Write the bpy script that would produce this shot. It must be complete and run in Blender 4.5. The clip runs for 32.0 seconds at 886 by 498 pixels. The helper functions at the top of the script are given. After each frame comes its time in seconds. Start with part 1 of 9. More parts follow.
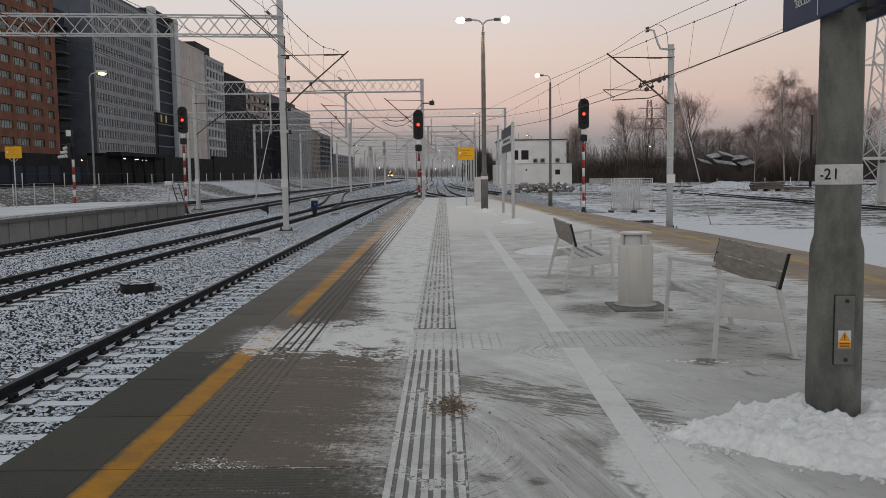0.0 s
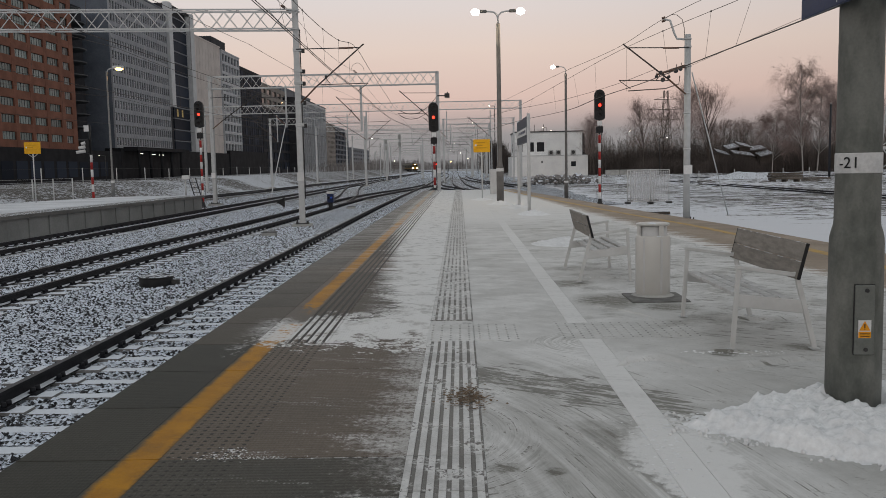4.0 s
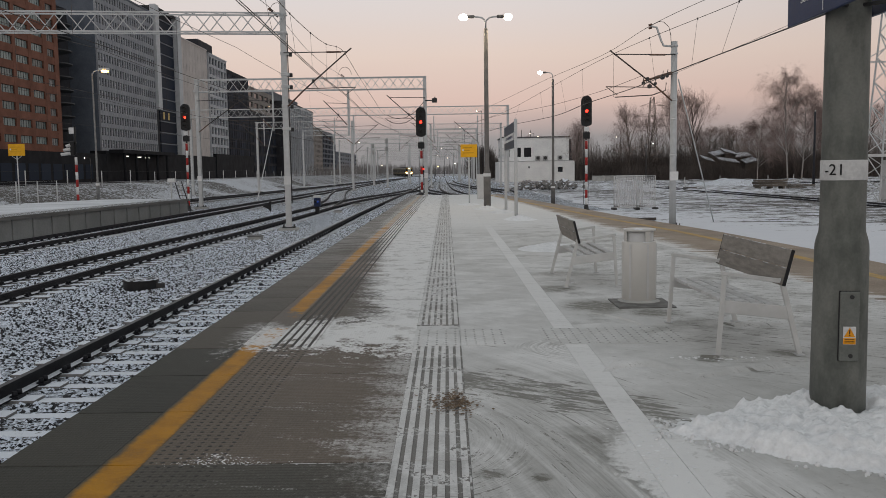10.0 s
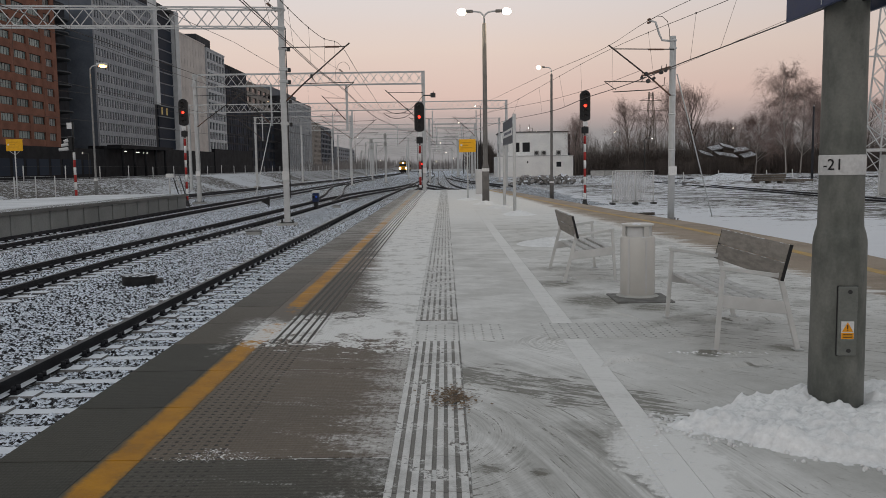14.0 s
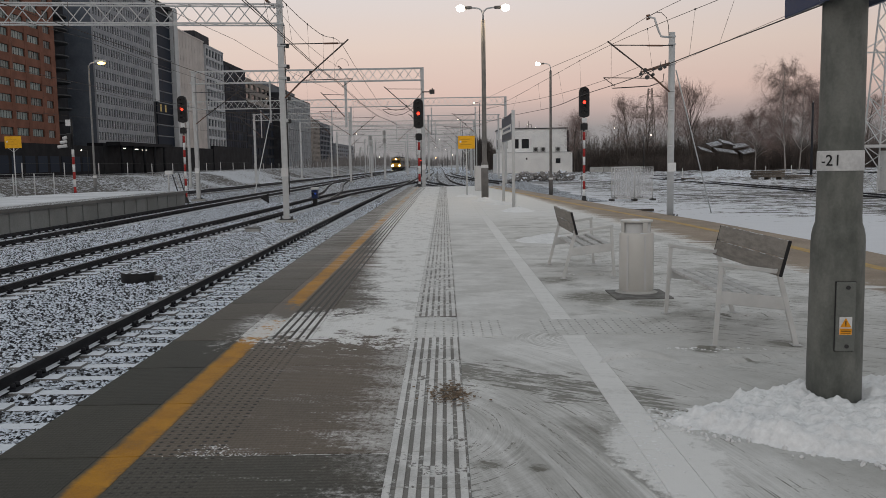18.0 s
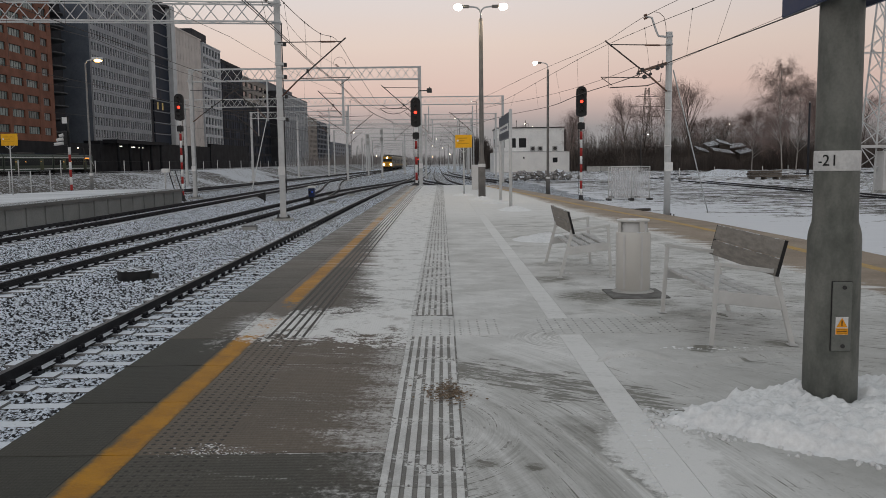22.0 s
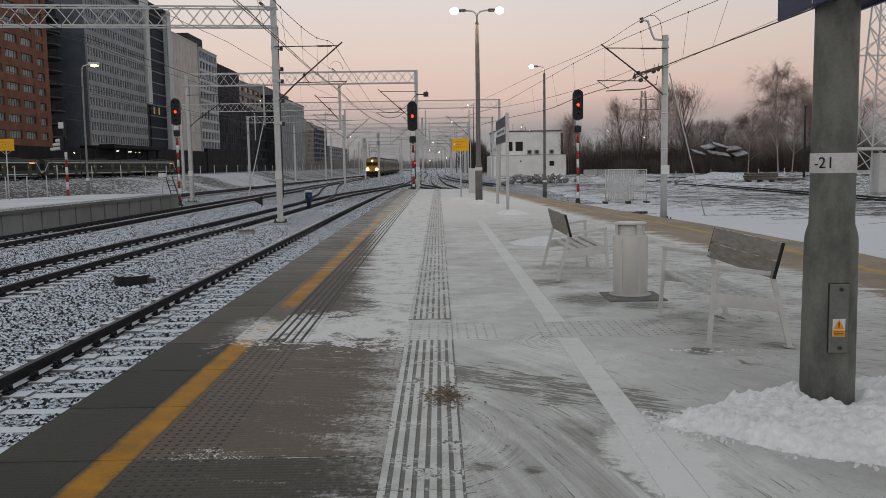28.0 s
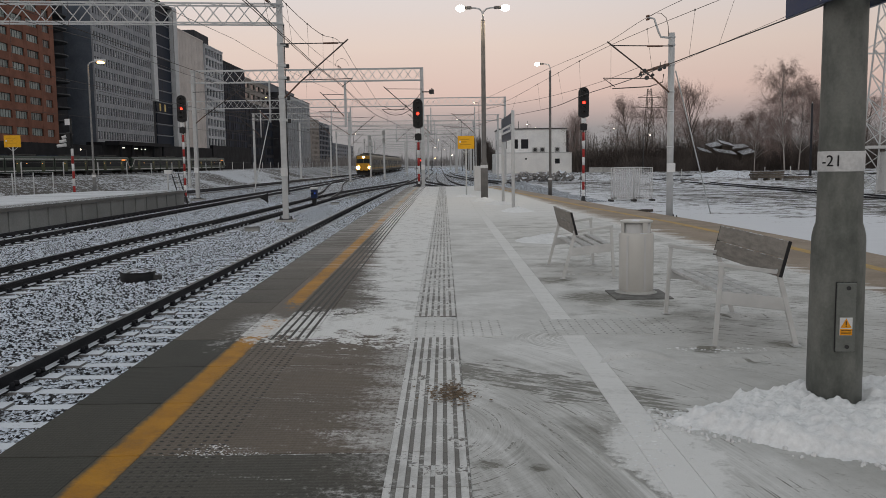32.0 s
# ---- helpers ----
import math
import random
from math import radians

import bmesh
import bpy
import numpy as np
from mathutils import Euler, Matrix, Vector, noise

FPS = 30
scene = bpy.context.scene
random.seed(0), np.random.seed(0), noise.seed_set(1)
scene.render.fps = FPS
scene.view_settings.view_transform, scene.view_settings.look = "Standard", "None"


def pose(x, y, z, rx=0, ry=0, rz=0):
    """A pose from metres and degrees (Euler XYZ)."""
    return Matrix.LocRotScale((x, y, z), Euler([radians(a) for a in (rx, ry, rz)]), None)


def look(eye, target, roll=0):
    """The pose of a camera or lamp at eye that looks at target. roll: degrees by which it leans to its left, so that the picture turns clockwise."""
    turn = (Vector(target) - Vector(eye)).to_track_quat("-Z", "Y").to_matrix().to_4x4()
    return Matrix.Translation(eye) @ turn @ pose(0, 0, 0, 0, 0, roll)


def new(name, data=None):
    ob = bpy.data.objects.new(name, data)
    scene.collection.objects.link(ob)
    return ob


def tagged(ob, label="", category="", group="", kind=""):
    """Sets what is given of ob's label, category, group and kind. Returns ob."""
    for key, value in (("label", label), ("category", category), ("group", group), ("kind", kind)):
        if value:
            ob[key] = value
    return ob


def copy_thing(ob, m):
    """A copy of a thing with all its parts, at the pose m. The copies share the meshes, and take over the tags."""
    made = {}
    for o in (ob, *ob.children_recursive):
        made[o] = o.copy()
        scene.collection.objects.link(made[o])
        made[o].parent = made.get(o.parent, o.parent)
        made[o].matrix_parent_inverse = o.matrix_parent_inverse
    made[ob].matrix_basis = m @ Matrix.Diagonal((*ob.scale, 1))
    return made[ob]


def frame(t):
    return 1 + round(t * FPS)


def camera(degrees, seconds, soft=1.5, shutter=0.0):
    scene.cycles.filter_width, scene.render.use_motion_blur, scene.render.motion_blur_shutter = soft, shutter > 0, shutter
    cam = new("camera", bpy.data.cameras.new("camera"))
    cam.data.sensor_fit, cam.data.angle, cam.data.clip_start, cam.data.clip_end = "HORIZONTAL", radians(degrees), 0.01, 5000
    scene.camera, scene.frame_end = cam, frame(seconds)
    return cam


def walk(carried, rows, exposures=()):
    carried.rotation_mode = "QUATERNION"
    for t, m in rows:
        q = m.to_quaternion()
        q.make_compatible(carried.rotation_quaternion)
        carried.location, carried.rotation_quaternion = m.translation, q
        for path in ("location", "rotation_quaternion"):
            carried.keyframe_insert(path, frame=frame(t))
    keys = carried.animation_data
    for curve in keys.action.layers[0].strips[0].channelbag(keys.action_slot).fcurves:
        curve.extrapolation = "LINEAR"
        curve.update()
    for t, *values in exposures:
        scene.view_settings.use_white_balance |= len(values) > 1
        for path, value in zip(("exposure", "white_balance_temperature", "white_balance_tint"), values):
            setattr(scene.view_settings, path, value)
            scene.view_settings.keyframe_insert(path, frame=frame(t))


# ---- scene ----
cam = camera(55.19, 32.0, soft=0.85)
PATH = [
    (0, pose(0.008, -0.005, 1.468, 84.890, 0.781, 0.072)),
    (0.5, pose(0.006, -0.018, 1.463, 84.757, 0.898, 0.156)),
    (1, pose(0.001, -0.017, 1.461, 84.469, 0.961, 0.335)),
    (1.5, pose(0.005, -0.017, 1.461, 84.265, 1.020, 0.560)),
    (2, pose(0.004, -0.015, 1.465, 84.255, 1.113, 0.767)),
    (2.5, pose(0.007, -0.013, 1.459, 84.248, 1.191, 0.978)),
    (3, pose(0.003, -0.020, 1.465, 84.242, 1.191, 1.075)),
    (3.5, pose(0.002, -0.013, 1.460, 84.307, 1.192, 1.092)),
    (5.5, pose(0.001, -0.016, 1.466, 84.700, 1.076, 1.157)),
    (6, pose(0.005, -0.017, 1.463, 84.741, 0.988, 1.005)),
    (6.5, pose(0.004, -0.015, 1.465, 84.814, 1.044, 0.850)),
    (7, pose(0.004, -0.024, 1.466, 84.910, 1.110, 0.799)),
    (7.5, pose(0.004, -0.020, 1.462, 84.987, 1.146, 0.733)),
    (8, pose(0.007, -0.014, 1.465, 85.052, 1.239, 0.633)),
    (8.5, pose(0.004, -0.014, 1.462, 85.083, 1.127, 0.355)),
    (9, pose(0.006, -0.006, 1.459, 84.911, 0.989, 0.245)),
    (9.5, pose(0.002, -0.001, 1.461, 84.808, 0.932, 0.321)),
    (10, pose(0.001, 0.002, 1.459, 84.723, 0.804, 0.243)),
    (10.5, pose(0.001, 0.001, 1.460, 84.831, 0.840, 0.256)),
    (11, pose(0.006, -0.002, 1.461, 84.855, 0.919, 0.326)),
    (11.5, pose(0.006, -0.010, 1.462, 84.852, 0.948, 0.306)),
    (12, pose(0.008, -0.005, 1.462, 84.805, 0.943, 0.213)),
    (12.5, pose(0.005, -0.009, 1.460, 84.693, 0.947, 0.239)),
    (13, pose(0.002, -0.002, 1.456, 84.591, 0.943, 0.217)),
    (13.5, pose(0.004, -0.003, 1.459, 84.519, 0.904, 0.193)),
    (14, pose(0.002, 0.003, 1.460, 84.383, 0.847, 0.145)),
    (14.5, pose(0.000, 0.002, 1.457, 84.331, 0.794, 0.131)),
    (16.5, pose(0.004, 0.005, 1.459, 84.421, 0.792, 0.017)),
    (17, pose(0.001, 0.002, 1.460, 84.329, 0.880, 0.033)),
    (17.5, pose(0.005, -0.001, 1.459, 84.238, 0.904, 0.144)),
    (18, pose(0.006, 0.000, 1.458, 84.158, 0.918, 0.090)),
    (18.5, pose(0.002, -0.007, 1.457, 84.093, 0.874, 0.022)),
    (19, pose(0.002, -0.000, 1.456, 84.091, 0.814, -0.042)),
    (19.5, pose(0.004, -0.007, 1.458, 84.037, 0.816, -0.039)),
    (20, pose(0.001, -0.002, 1.458, 84.030, 0.788, -0.047)),
    (20.5, pose(0.002, 0.004, 1.457, 84.033, 0.763, -0.024)),
    (21, pose(0.002, -0.002, 1.459, 84.085, 0.791, 0.011)),
    (21.5, pose(0.001, -0.002, 1.459, 84.084, 0.789, -0.046)),
    (22, pose(0.006, 0.003, 1.457, 84.081, 0.729, -0.104)),
    (22.5, pose(-0.002, -0.006, 1.455, 84.074, 0.687, -0.116)),
    (23, pose(-0.002, -0.004, 1.457, 84.073, 0.701, -0.114)),
    (23.5, pose(-0.004, -0.008, 1.457, 84.031, 0.630, -0.124)),
    (24, pose(-0.002, -0.005, 1.455, 83.989, 0.588, -0.162)),
    (24.5, pose(0.005, 0.001, 1.455, 83.969, 0.600, -0.174)),
    (25, pose(0.003, 0.002, 1.454, 84.027, 0.581, -0.194)),
    (25.5, pose(0.002, -0.002, 1.457, 84.107, 0.667, -0.287)),
    (27.5, pose(0.007, 0.002, 1.457, 84.317, 0.916, -0.332)),
    (28, pose(0.003, -0.002, 1.457, 84.325, 0.921, -0.318)),
    (28.5, pose(0.005, 0.000, 1.458, 84.317, 0.924, -0.260)),
    (29, pose(0.001, 0.000, 1.455, 84.280, 0.913, -0.296)),
    (29.5, pose(0.002, -0.002, 1.456, 84.269, 0.922, -0.316)),
    (30, pose(0.004, 0.002, 1.456, 84.272, 0.893, -0.325)),
    (30.5, pose(0.001, -0.005, 1.452, 84.257, 0.853, -0.327)),
    (31, pose(0.003, -0.000, 1.455, 84.156, 0.851, -0.330)),
    (31.5, pose(-0.000, 0.005, 1.454, 84.147, 0.786, -0.257)),
    (32, pose(-0.003, -0.000, 1.456, 84.162, 0.789, 0.041)),
]
walk(cam, PATH, exposures=((0, 0.05), (32, 0.07)))

# world: clear winter dusk, pink band over a grey-blue haze at the horizon
world = bpy.data.worlds.new("dusk_sky")
scene.world = world
world.use_nodes = True
wt = world.node_tree
wt.nodes.clear()
w_out = wt.nodes.new("ShaderNodeOutputWorld")
w_bg = wt.nodes.new("ShaderNodeBackground")
w_ramp = wt.nodes.new("ShaderNodeValToRGB")
w_sep = wt.nodes.new("ShaderNodeSeparateXYZ")
w_tc = wt.nodes.new("ShaderNodeTexCoord")
w_noise = wt.nodes.new("ShaderNodeTexNoise")
w_noise.inputs["Scale"].default_value = 2.5
w_noise.inputs["Detail"].default_value = 4
w_map = wt.nodes.new("ShaderNodeMapping")
w_map.inputs["Scale"].default_value = (1, 1, 9)
w_add = wt.nodes.new("ShaderNodeMath")
w_add.operation = "MULTIPLY_ADD"
w_add.inputs[1].default_value = 0.02
w_sub = wt.nodes.new("ShaderNodeMath")
w_sub.operation = "ADD"
w_sub.inputs[1].default_value = -0.01
wt.links.new(w_tc.outputs["Generated"], w_sep.inputs[0])
wt.links.new(w_tc.outputs["Generated"], w_map.inputs[0])
wt.links.new(w_map.outputs[0], w_noise.inputs[0])
wt.links.new(w_noise.outputs["Fac"], w_add.inputs[0])
wt.links.new(w_sep.outputs["Z"], w_add.inputs[2])
wt.links.new(w_add.outputs[0], w_sub.inputs[0])
wt.links.new(w_sub.outputs[0], w_ramp.inputs[0])
SKY = [(0.0, (0.25, 0.245, 0.25)), (0.034, (0.315, 0.295, 0.293)), (0.054, (0.49, 0.388, 0.364)), (0.080, (0.685, 0.505, 0.443)),
       (0.13, (0.735, 0.597, 0.525)), (0.19, (0.70, 0.645, 0.63)), (0.3, (0.535, 0.54, 0.54)), (0.6, (0.405, 0.425, 0.44)), (1.0, (0.34, 0.365, 0.39))]
el = w_ramp.color_ramp.elements
while len(el) < len(SKY):
    el.new(0.5)
for e, (pos, c) in zip(el, SKY):
    e.position, e.color = pos, (*c, 1)
w_bg.inputs["Strength"].default_value = 1.0
w_side = wt.nodes.new("ShaderNodeMapRange")
w_side.inputs[1].default_value, w_side.inputs[2].default_value, w_side.inputs[3].default_value, w_side.inputs[4].default_value = 0.05, 0.6, 1.0, 0.82
w_mul = wt.nodes.new("ShaderNodeVectorMath")
w_mul.operation = "SCALE"
wt.links.new(w_sep.outputs["X"], w_side.inputs[0])
wt.links.new(w_ramp.outputs[0], w_mul.inputs[0])
wt.links.new(w_side.outputs[0], w_mul.inputs["Scale"])
wt.links.new(w_mul.outputs[0], w_bg.inputs[0])
wt.links.new(w_bg.outputs[0], w_out.inputs[0])

# faint, very soft afterglow of the sun that has not come over the horizon behind the camera
sun = new("sun", bpy.data.lights.new("sun", "SUN"))
sun.data.energy, sun.data.angle, sun.data.color = 0.25, radians(50), (1.0, 0.93, 0.88)
sun.matrix_world = look((0, 0, 30), (8, 40, 0))

# ------------------------------------------------------------------ materials
MATS = {}


def nodes_of(name):
    m = bpy.data.materials.new(name)
    m.use_nodes = True
    nt = m.node_tree
    return m, nt, nt.nodes["Principled BSDF"]


def nd(nt, what, **kw):
    n = nt.nodes.new(what)
    for k, v in kw.items():
        if k == "op":
            n.operation = v
        elif k == "dtype":
            n.data_type = v
        elif k == "blend":
            n.blend_type = v
        elif k == "clamp":
            n.use_clamp = v
    return n


def math_node(nt, op, a, b=None, c=None, clamp=False):
    n = nd(nt, "ShaderNodeMath", op=op, clamp=clamp)
    for i, v in enumerate((a, b, c)):
        if v is None:
            continue
        if isinstance(v, (int, float)):
            n.inputs[i].default_value = v
        else:
            nt.links.new(v, n.inputs[i])
    return n.outputs[0]


def step_node(nt, v, lo, hi):
    n = nd(nt, "ShaderNodeMapRange")
    n.interpolation_type = "SMOOTHSTEP"
    nt.links.new(v, n.inputs[0])
    n.inputs[1].default_value, n.inputs[2].default_value = lo, hi
    return n.outputs[0]


def mix_node(nt, fac, a, b, blend="MIX"):
    n = nd(nt, "ShaderNodeMix", dtype="RGBA", blend=blend)
    for sock, v in ((n.inputs[0], fac), (n.inputs[6], a), (n.inputs[7], b)):
        if isinstance(v, tuple):
            sock.default_value = (*v, 1)
        elif isinstance(v, (int, float)):
            sock.default_value = v
        else:
            nt.links.new(v, sock)
    return n.outputs[2]


def noise_node(nt, vec, scale, detail=4, rough=0.55, stretch=None):
    if stretch:
        mp = nd(nt, "ShaderNodeMapping")
        mp.inputs["Scale"].default_value = stretch
        nt.links.new(vec, mp.inputs[0])
        vec = mp.outputs[0]
    n = nd(nt, "ShaderNodeTexNoise")
    n.inputs["Scale"].default_value, n.inputs["Detail"].default_value, n.inputs["Roughness"].default_value = scale, detail, rough
    nt.links.new(vec, n.inputs[0])
    return n.outputs["Fac"]


def bump_node(nt, bsdf, height, strength, dist=0.02):
    b = nd(nt, "ShaderNodeBump")
    b.inputs["Strength"].default_value, b.inputs["Distance"].default_value = strength, dist
    nt.links.new(height, b.inputs["Height"])
    nt.links.new(b.outputs[0], bsdf.inputs["Normal"])


SNOW = (0.76, 0.80, 0.86)


def mat(name, c1, c2, scale=3.0, fine=40.0, rough=0.7, metal=0.0, bump=0.25, dist=0.01, snow=0.0, world_space=False, vary=0.12, stretch=None, island=False, spec=0.3):
    """Surface with broad stains and fine grain; snow: share of up-facing area that is powdered."""
    if name in MATS:
        return MATS[name]
    m, nt, b = nodes_of(name)
    geo = nd(nt, "ShaderNodeNewGeometry")
    tc = nd(nt, "ShaderNodeTexCoord")
    vec = geo.outputs["Position"] if world_space else tc.outputs["Object"]
    broad = noise_node(nt, vec, scale, 5, 0.6, stretch)
    grain = noise_node(nt, vec, fine, 3, 0.6)
    col = mix_node(nt, step_node(nt, broad, 0.32, 0.68), c1, c2)
    if vary:
        oi = nd(nt, "ShaderNodeObjectInfo")
        rnd = geo.outputs["Random Per Island"] if island else oi.outputs["Random"]
        k = math_node(nt, "MULTIPLY_ADD", rnd, 2 * vary, 1 - vary)
        g = math_node(nt, "MULTIPLY_ADD", grain, 0.5, 0.75)
        k = math_node(nt, "MULTIPLY", k, g)
        hsv = nd(nt, "ShaderNodeHueSaturation")
        nt.links.new(k, hsv.inputs["Value"])
        nt.links.new(col, hsv.inputs["Color"])
        col = hsv.outputs[0]
    if snow:
        sz = nd(nt, "ShaderNodeSeparateXYZ")
        nt.links.new(geo.outputs["Normal"], sz.inputs[0])
        up = step_node(nt, sz.outputs["Z"], 0.45, 0.8)
        sn = noise_node(nt, geo.outputs["Position"], 9, 4, 0.65)
        msk = math_node(nt, "MULTIPLY", up, step_node(nt, sn, 0.62 - 0.3 * snow, 0.72 - 0.3 * snow))
        col = mix_node(nt, msk, col, SNOW)
    nt.links.new(col, b.inputs["Base Color"])
    rr = math_node(nt, "MULTIPLY_ADD", grain, 0.2, rough - 0.1, clamp=True)
    nt.links.new(rr, b.inputs["Roughness"])
    b.inputs["Metallic"].default_value = metal
    b.inputs["Specular IOR Level"].default_value = spec
    if bump:
        bump_node(nt, b, grain, bump, dist)
    MATS[name] = m
    return m


def glow(name, color, strength):
    if name in MATS:
        return MATS[name]
    m, nt, b = nodes_of(name)
    b.inputs["Base Color"].default_value = (*color, 1)
    b.inputs["Emission Color"].default_value = (*color, 1)
    b.inputs["Emission Strength"].default_value = strength
    MATS[name] = m
    return m


def glass(name, tint, rough=0.08, spec=0.4):
    if name in MATS:
        return MATS[name]
    m, nt, b = nodes_of(name)
    tc = nd(nt, "ShaderNodeTexCoord")
    oi = nd(nt, "ShaderNodeObjectInfo")
    n = noise_node(nt, tc.outputs["Object"], 0.7, 2)
    k = math_node(nt, "MULTIPLY_ADD", oi.outputs["Random"], 0.8, 0.5)
    hsv = nd(nt, "ShaderNodeHueSaturation")
    hsv.inputs["Color"].default_value = (*tint, 1)
    nt.links.new(k, hsv.inputs["Value"])
    nt.links.new(hsv.outputs[0], b.inputs["Base Color"])
    nt.links.new(math_node(nt, "MULTIPLY_ADD", n, 0.1, rough), b.inputs["Roughness"])
    b.inputs["Specular IOR Level"].default_value = spec
    MATS[name] = m
    return m


def brush_lines(nt, pos, centre, freq, run):
    """Broken streaks that bend round a centre, as a broom or a shovel leaves them."""
    sub_ = nd(nt, "ShaderNodeVectorMath", op="SUBTRACT")
    nt.links.new(pos, sub_.inputs[0])
    sub_.inputs[1].default_value = (*centre, 0)
    ln = nd(nt, "ShaderNodeVectorMath", op="LENGTH")
    nt.links.new(sub_.outputs[0], ln.inputs[0])
    sp = nd(nt, "ShaderNodeSeparateXYZ")
    nt.links.new(sub_.outputs[0], sp.inputs[0])
    ang = math_node(nt, "ARCTAN2", sp.outputs["Y"], sp.outputs["X"])
    reach = abs(centre[0]) + 1.0
    cv = nd(nt, "ShaderNodeCombineXYZ")
    nt.links.new(math_node(nt, "MULTIPLY", ln.outputs["Value"], freq), cv.inputs[0])
    nt.links.new(math_node(nt, "MULTIPLY", ang, run * reach), cv.inputs[1])
    return noise_node(nt, cv.outputs[0], 1.0, 3, 0.6)


def platform_mat(name, kind):
    """Platform surfaces share one snow cover: scraped film, drifts and bare wet stretches along the left track."""
    if name in MATS:
        return MATS[name]
    m, nt, b = nodes_of(name)
    geo = nd(nt, "ShaderNodeNewGeometry")
    pos = geo.outputs["Position"]
    sep = nd(nt, "ShaderNodeSeparateXYZ")
    nt.links.new(pos, sep.inputs[0])
    X, Y = sep.outputs["X"], sep.outputs["Y"]
    oi = nd(nt, "ShaderNodeObjectInfo")
    rnd = oi.outputs["Random"]
    big = noise_node(nt, pos, 0.9, 5, 0.6)
    mid = noise_node(nt, pos, 4.0, 5, 0.65)
    fine = noise_node(nt, pos, 22.0, 5, 0.75)
    grain = noise_node(nt, pos, 110, 3, 0.7)
    rot = nd(nt, "ShaderNodeMapping")
    rot.inputs["Rotation"].default_value = (0, 0, 0.22)
    nt.links.new(pos, rot.inputs[0])
    smear = noise_node(nt, rot.outputs[0], 2.6, 7, 0.74, (0.34, 1.7, 1))

    def lvl(v, k, o):
        return math_node(nt, "MULTIPLY_ADD", v, k, o)
    ramp = nd(nt, "ShaderNodeValToRGB")
    stops = [(0.0, 0.72), (0.270, 0.74), (0.286, 0.20), (0.322, 0.14), (0.336, 0.60), (0.40, 0.50), (0.6, 0.40), (0.8, 0.30), (1.0, 0.16)]
    cr = ramp.color_ramp.elements
    while len(cr) < len(stops):
        cr.new(0.5)
    for e, (p_, v_) in zip(cr, stops):
        e.position, e.color = p_, (v_, v_, v_, 1)
    yy = math_node(nt, "MULTIPLY", math_node(nt, "ADD", Y, math_node(nt, "ADD", lvl(mid, 2.6, -1.3), lvl(fine, 2.0, -1.0))), 1 / 25.0)
    nt.links.new(yy, ramp.inputs[0])
    bound = lvl(ramp.outputs[0], 3.0, -2.45)
    s = math_node(nt, "ADD", math_node(nt, "SUBTRACT", X, bound), lvl(smear, 2.6, -1.3))
    cover = math_node(nt, "MULTIPLY", step_node(nt, math_node(nt, "ADD", s, lvl(fine, 2.0, -1.0)), -0.35, 0.65), lvl(step_node(nt, math_node(nt, "ADD", mid, lvl(fine, 0.8, -0.4)), 0.36, 0.52), 0.55, 0.45))
    # thin tongue of snow that runs off the shovelled heap
    lx = math_node(nt, "ADD", X, math_node(nt, "ADD", -1.08, math_node(nt, "ADD", lvl(mid, 0.5, -0.25), lvl(fine, 0.3, -0.15))))
    ly = math_node(nt, "MULTIPLY_ADD", Y, 0.4, math_node(nt, "ADD", -1.6, lvl(mid, 0.4, -0.2)))
    lobe = math_node(nt, "SQRT", math_node(nt, "ADD", math_node(nt, "MULTIPLY", lx, lx), math_node(nt, "MULTIPLY", ly, ly)))
    lobe = step_node(nt, lobe, 0.37, 0.20)
    # slab rows differ a little in tone, and carry a fine diamond tread
    row = math_node(nt, "FLOOR", math_node(nt, "MULTIPLY_ADD", Y, 1 / 1.9, -4.156 / 1.9))
    row = math_node(nt, "FRACT", math_node(nt, "MULTIPLY", math_node(nt, "SINE", math_node(nt, "MULTIPLY_ADD", row, 12.9898, 1.7)), 43758.5))
    tread = math_node(nt, "MULTIPLY", math_node(nt, "SINE", math_node(nt, "MULTIPLY_ADD", X, 143.0, math_node(nt, "MULTIPLY", Y, 85.0))), math_node(nt, "SINE", math_node(nt, "MULTIPLY_ADD", X, 143.0, math_node(nt, "MULTIPLY", Y, -85.0))))
    if kind == "edge":
        under = mix_node(nt, math_node(nt, "MULTIPLY_ADD", mid, 0.5, lvl(big, 1.1, -0.32)), (0.022, 0.023, 0.018), (0.066, 0.064, 0.050))
        far_c = math_node(nt, "MULTIPLY", step_node(nt, Y, 8, 24), step_node(nt, math_node(nt, "ADD", smear, lvl(fine, 0.3, -0.15)), 0.44, 0.56))
        near_c = math_node(nt, "MULTIPLY", cover, step_node(nt, X, -2.05, -1.8))
        under = mix_node(nt, lvl(tread, 0.20, 0.20), under, (0.015, 0.015, 0.013))
        under = mix_node(nt, math_node(nt, "MULTIPLY", step_node(nt, rnd, 0.55, 0.8), 0.45), under, (0.105, 0.088, 0.070))
        under = mix_node(nt, math_node(nt, "MULTIPLY", step_node(nt, Y, 7.0, 11.0), lvl(mid, 0.6, 0.45), clamp=True), under, (0.115, 0.103, 0.086))
        c = math_node(nt, "MAXIMUM", math_node(nt, "MULTIPLY", far_c, 0.38), math_node(nt, "MULTIPLY", near_c, 0.8))
    elif kind == "slab":
        under = mix_node(nt, math_node(nt, "MULTIPLY_ADD", row, 0.75, lvl(big, 0.7, -0.22), clamp=True), (0.047, 0.049, 0.041), (0.178, 0.140, 0.107))
        under = mix_node(nt, lvl(tread, 0.11, 0.11), under, (0.02, 0.02, 0.018))
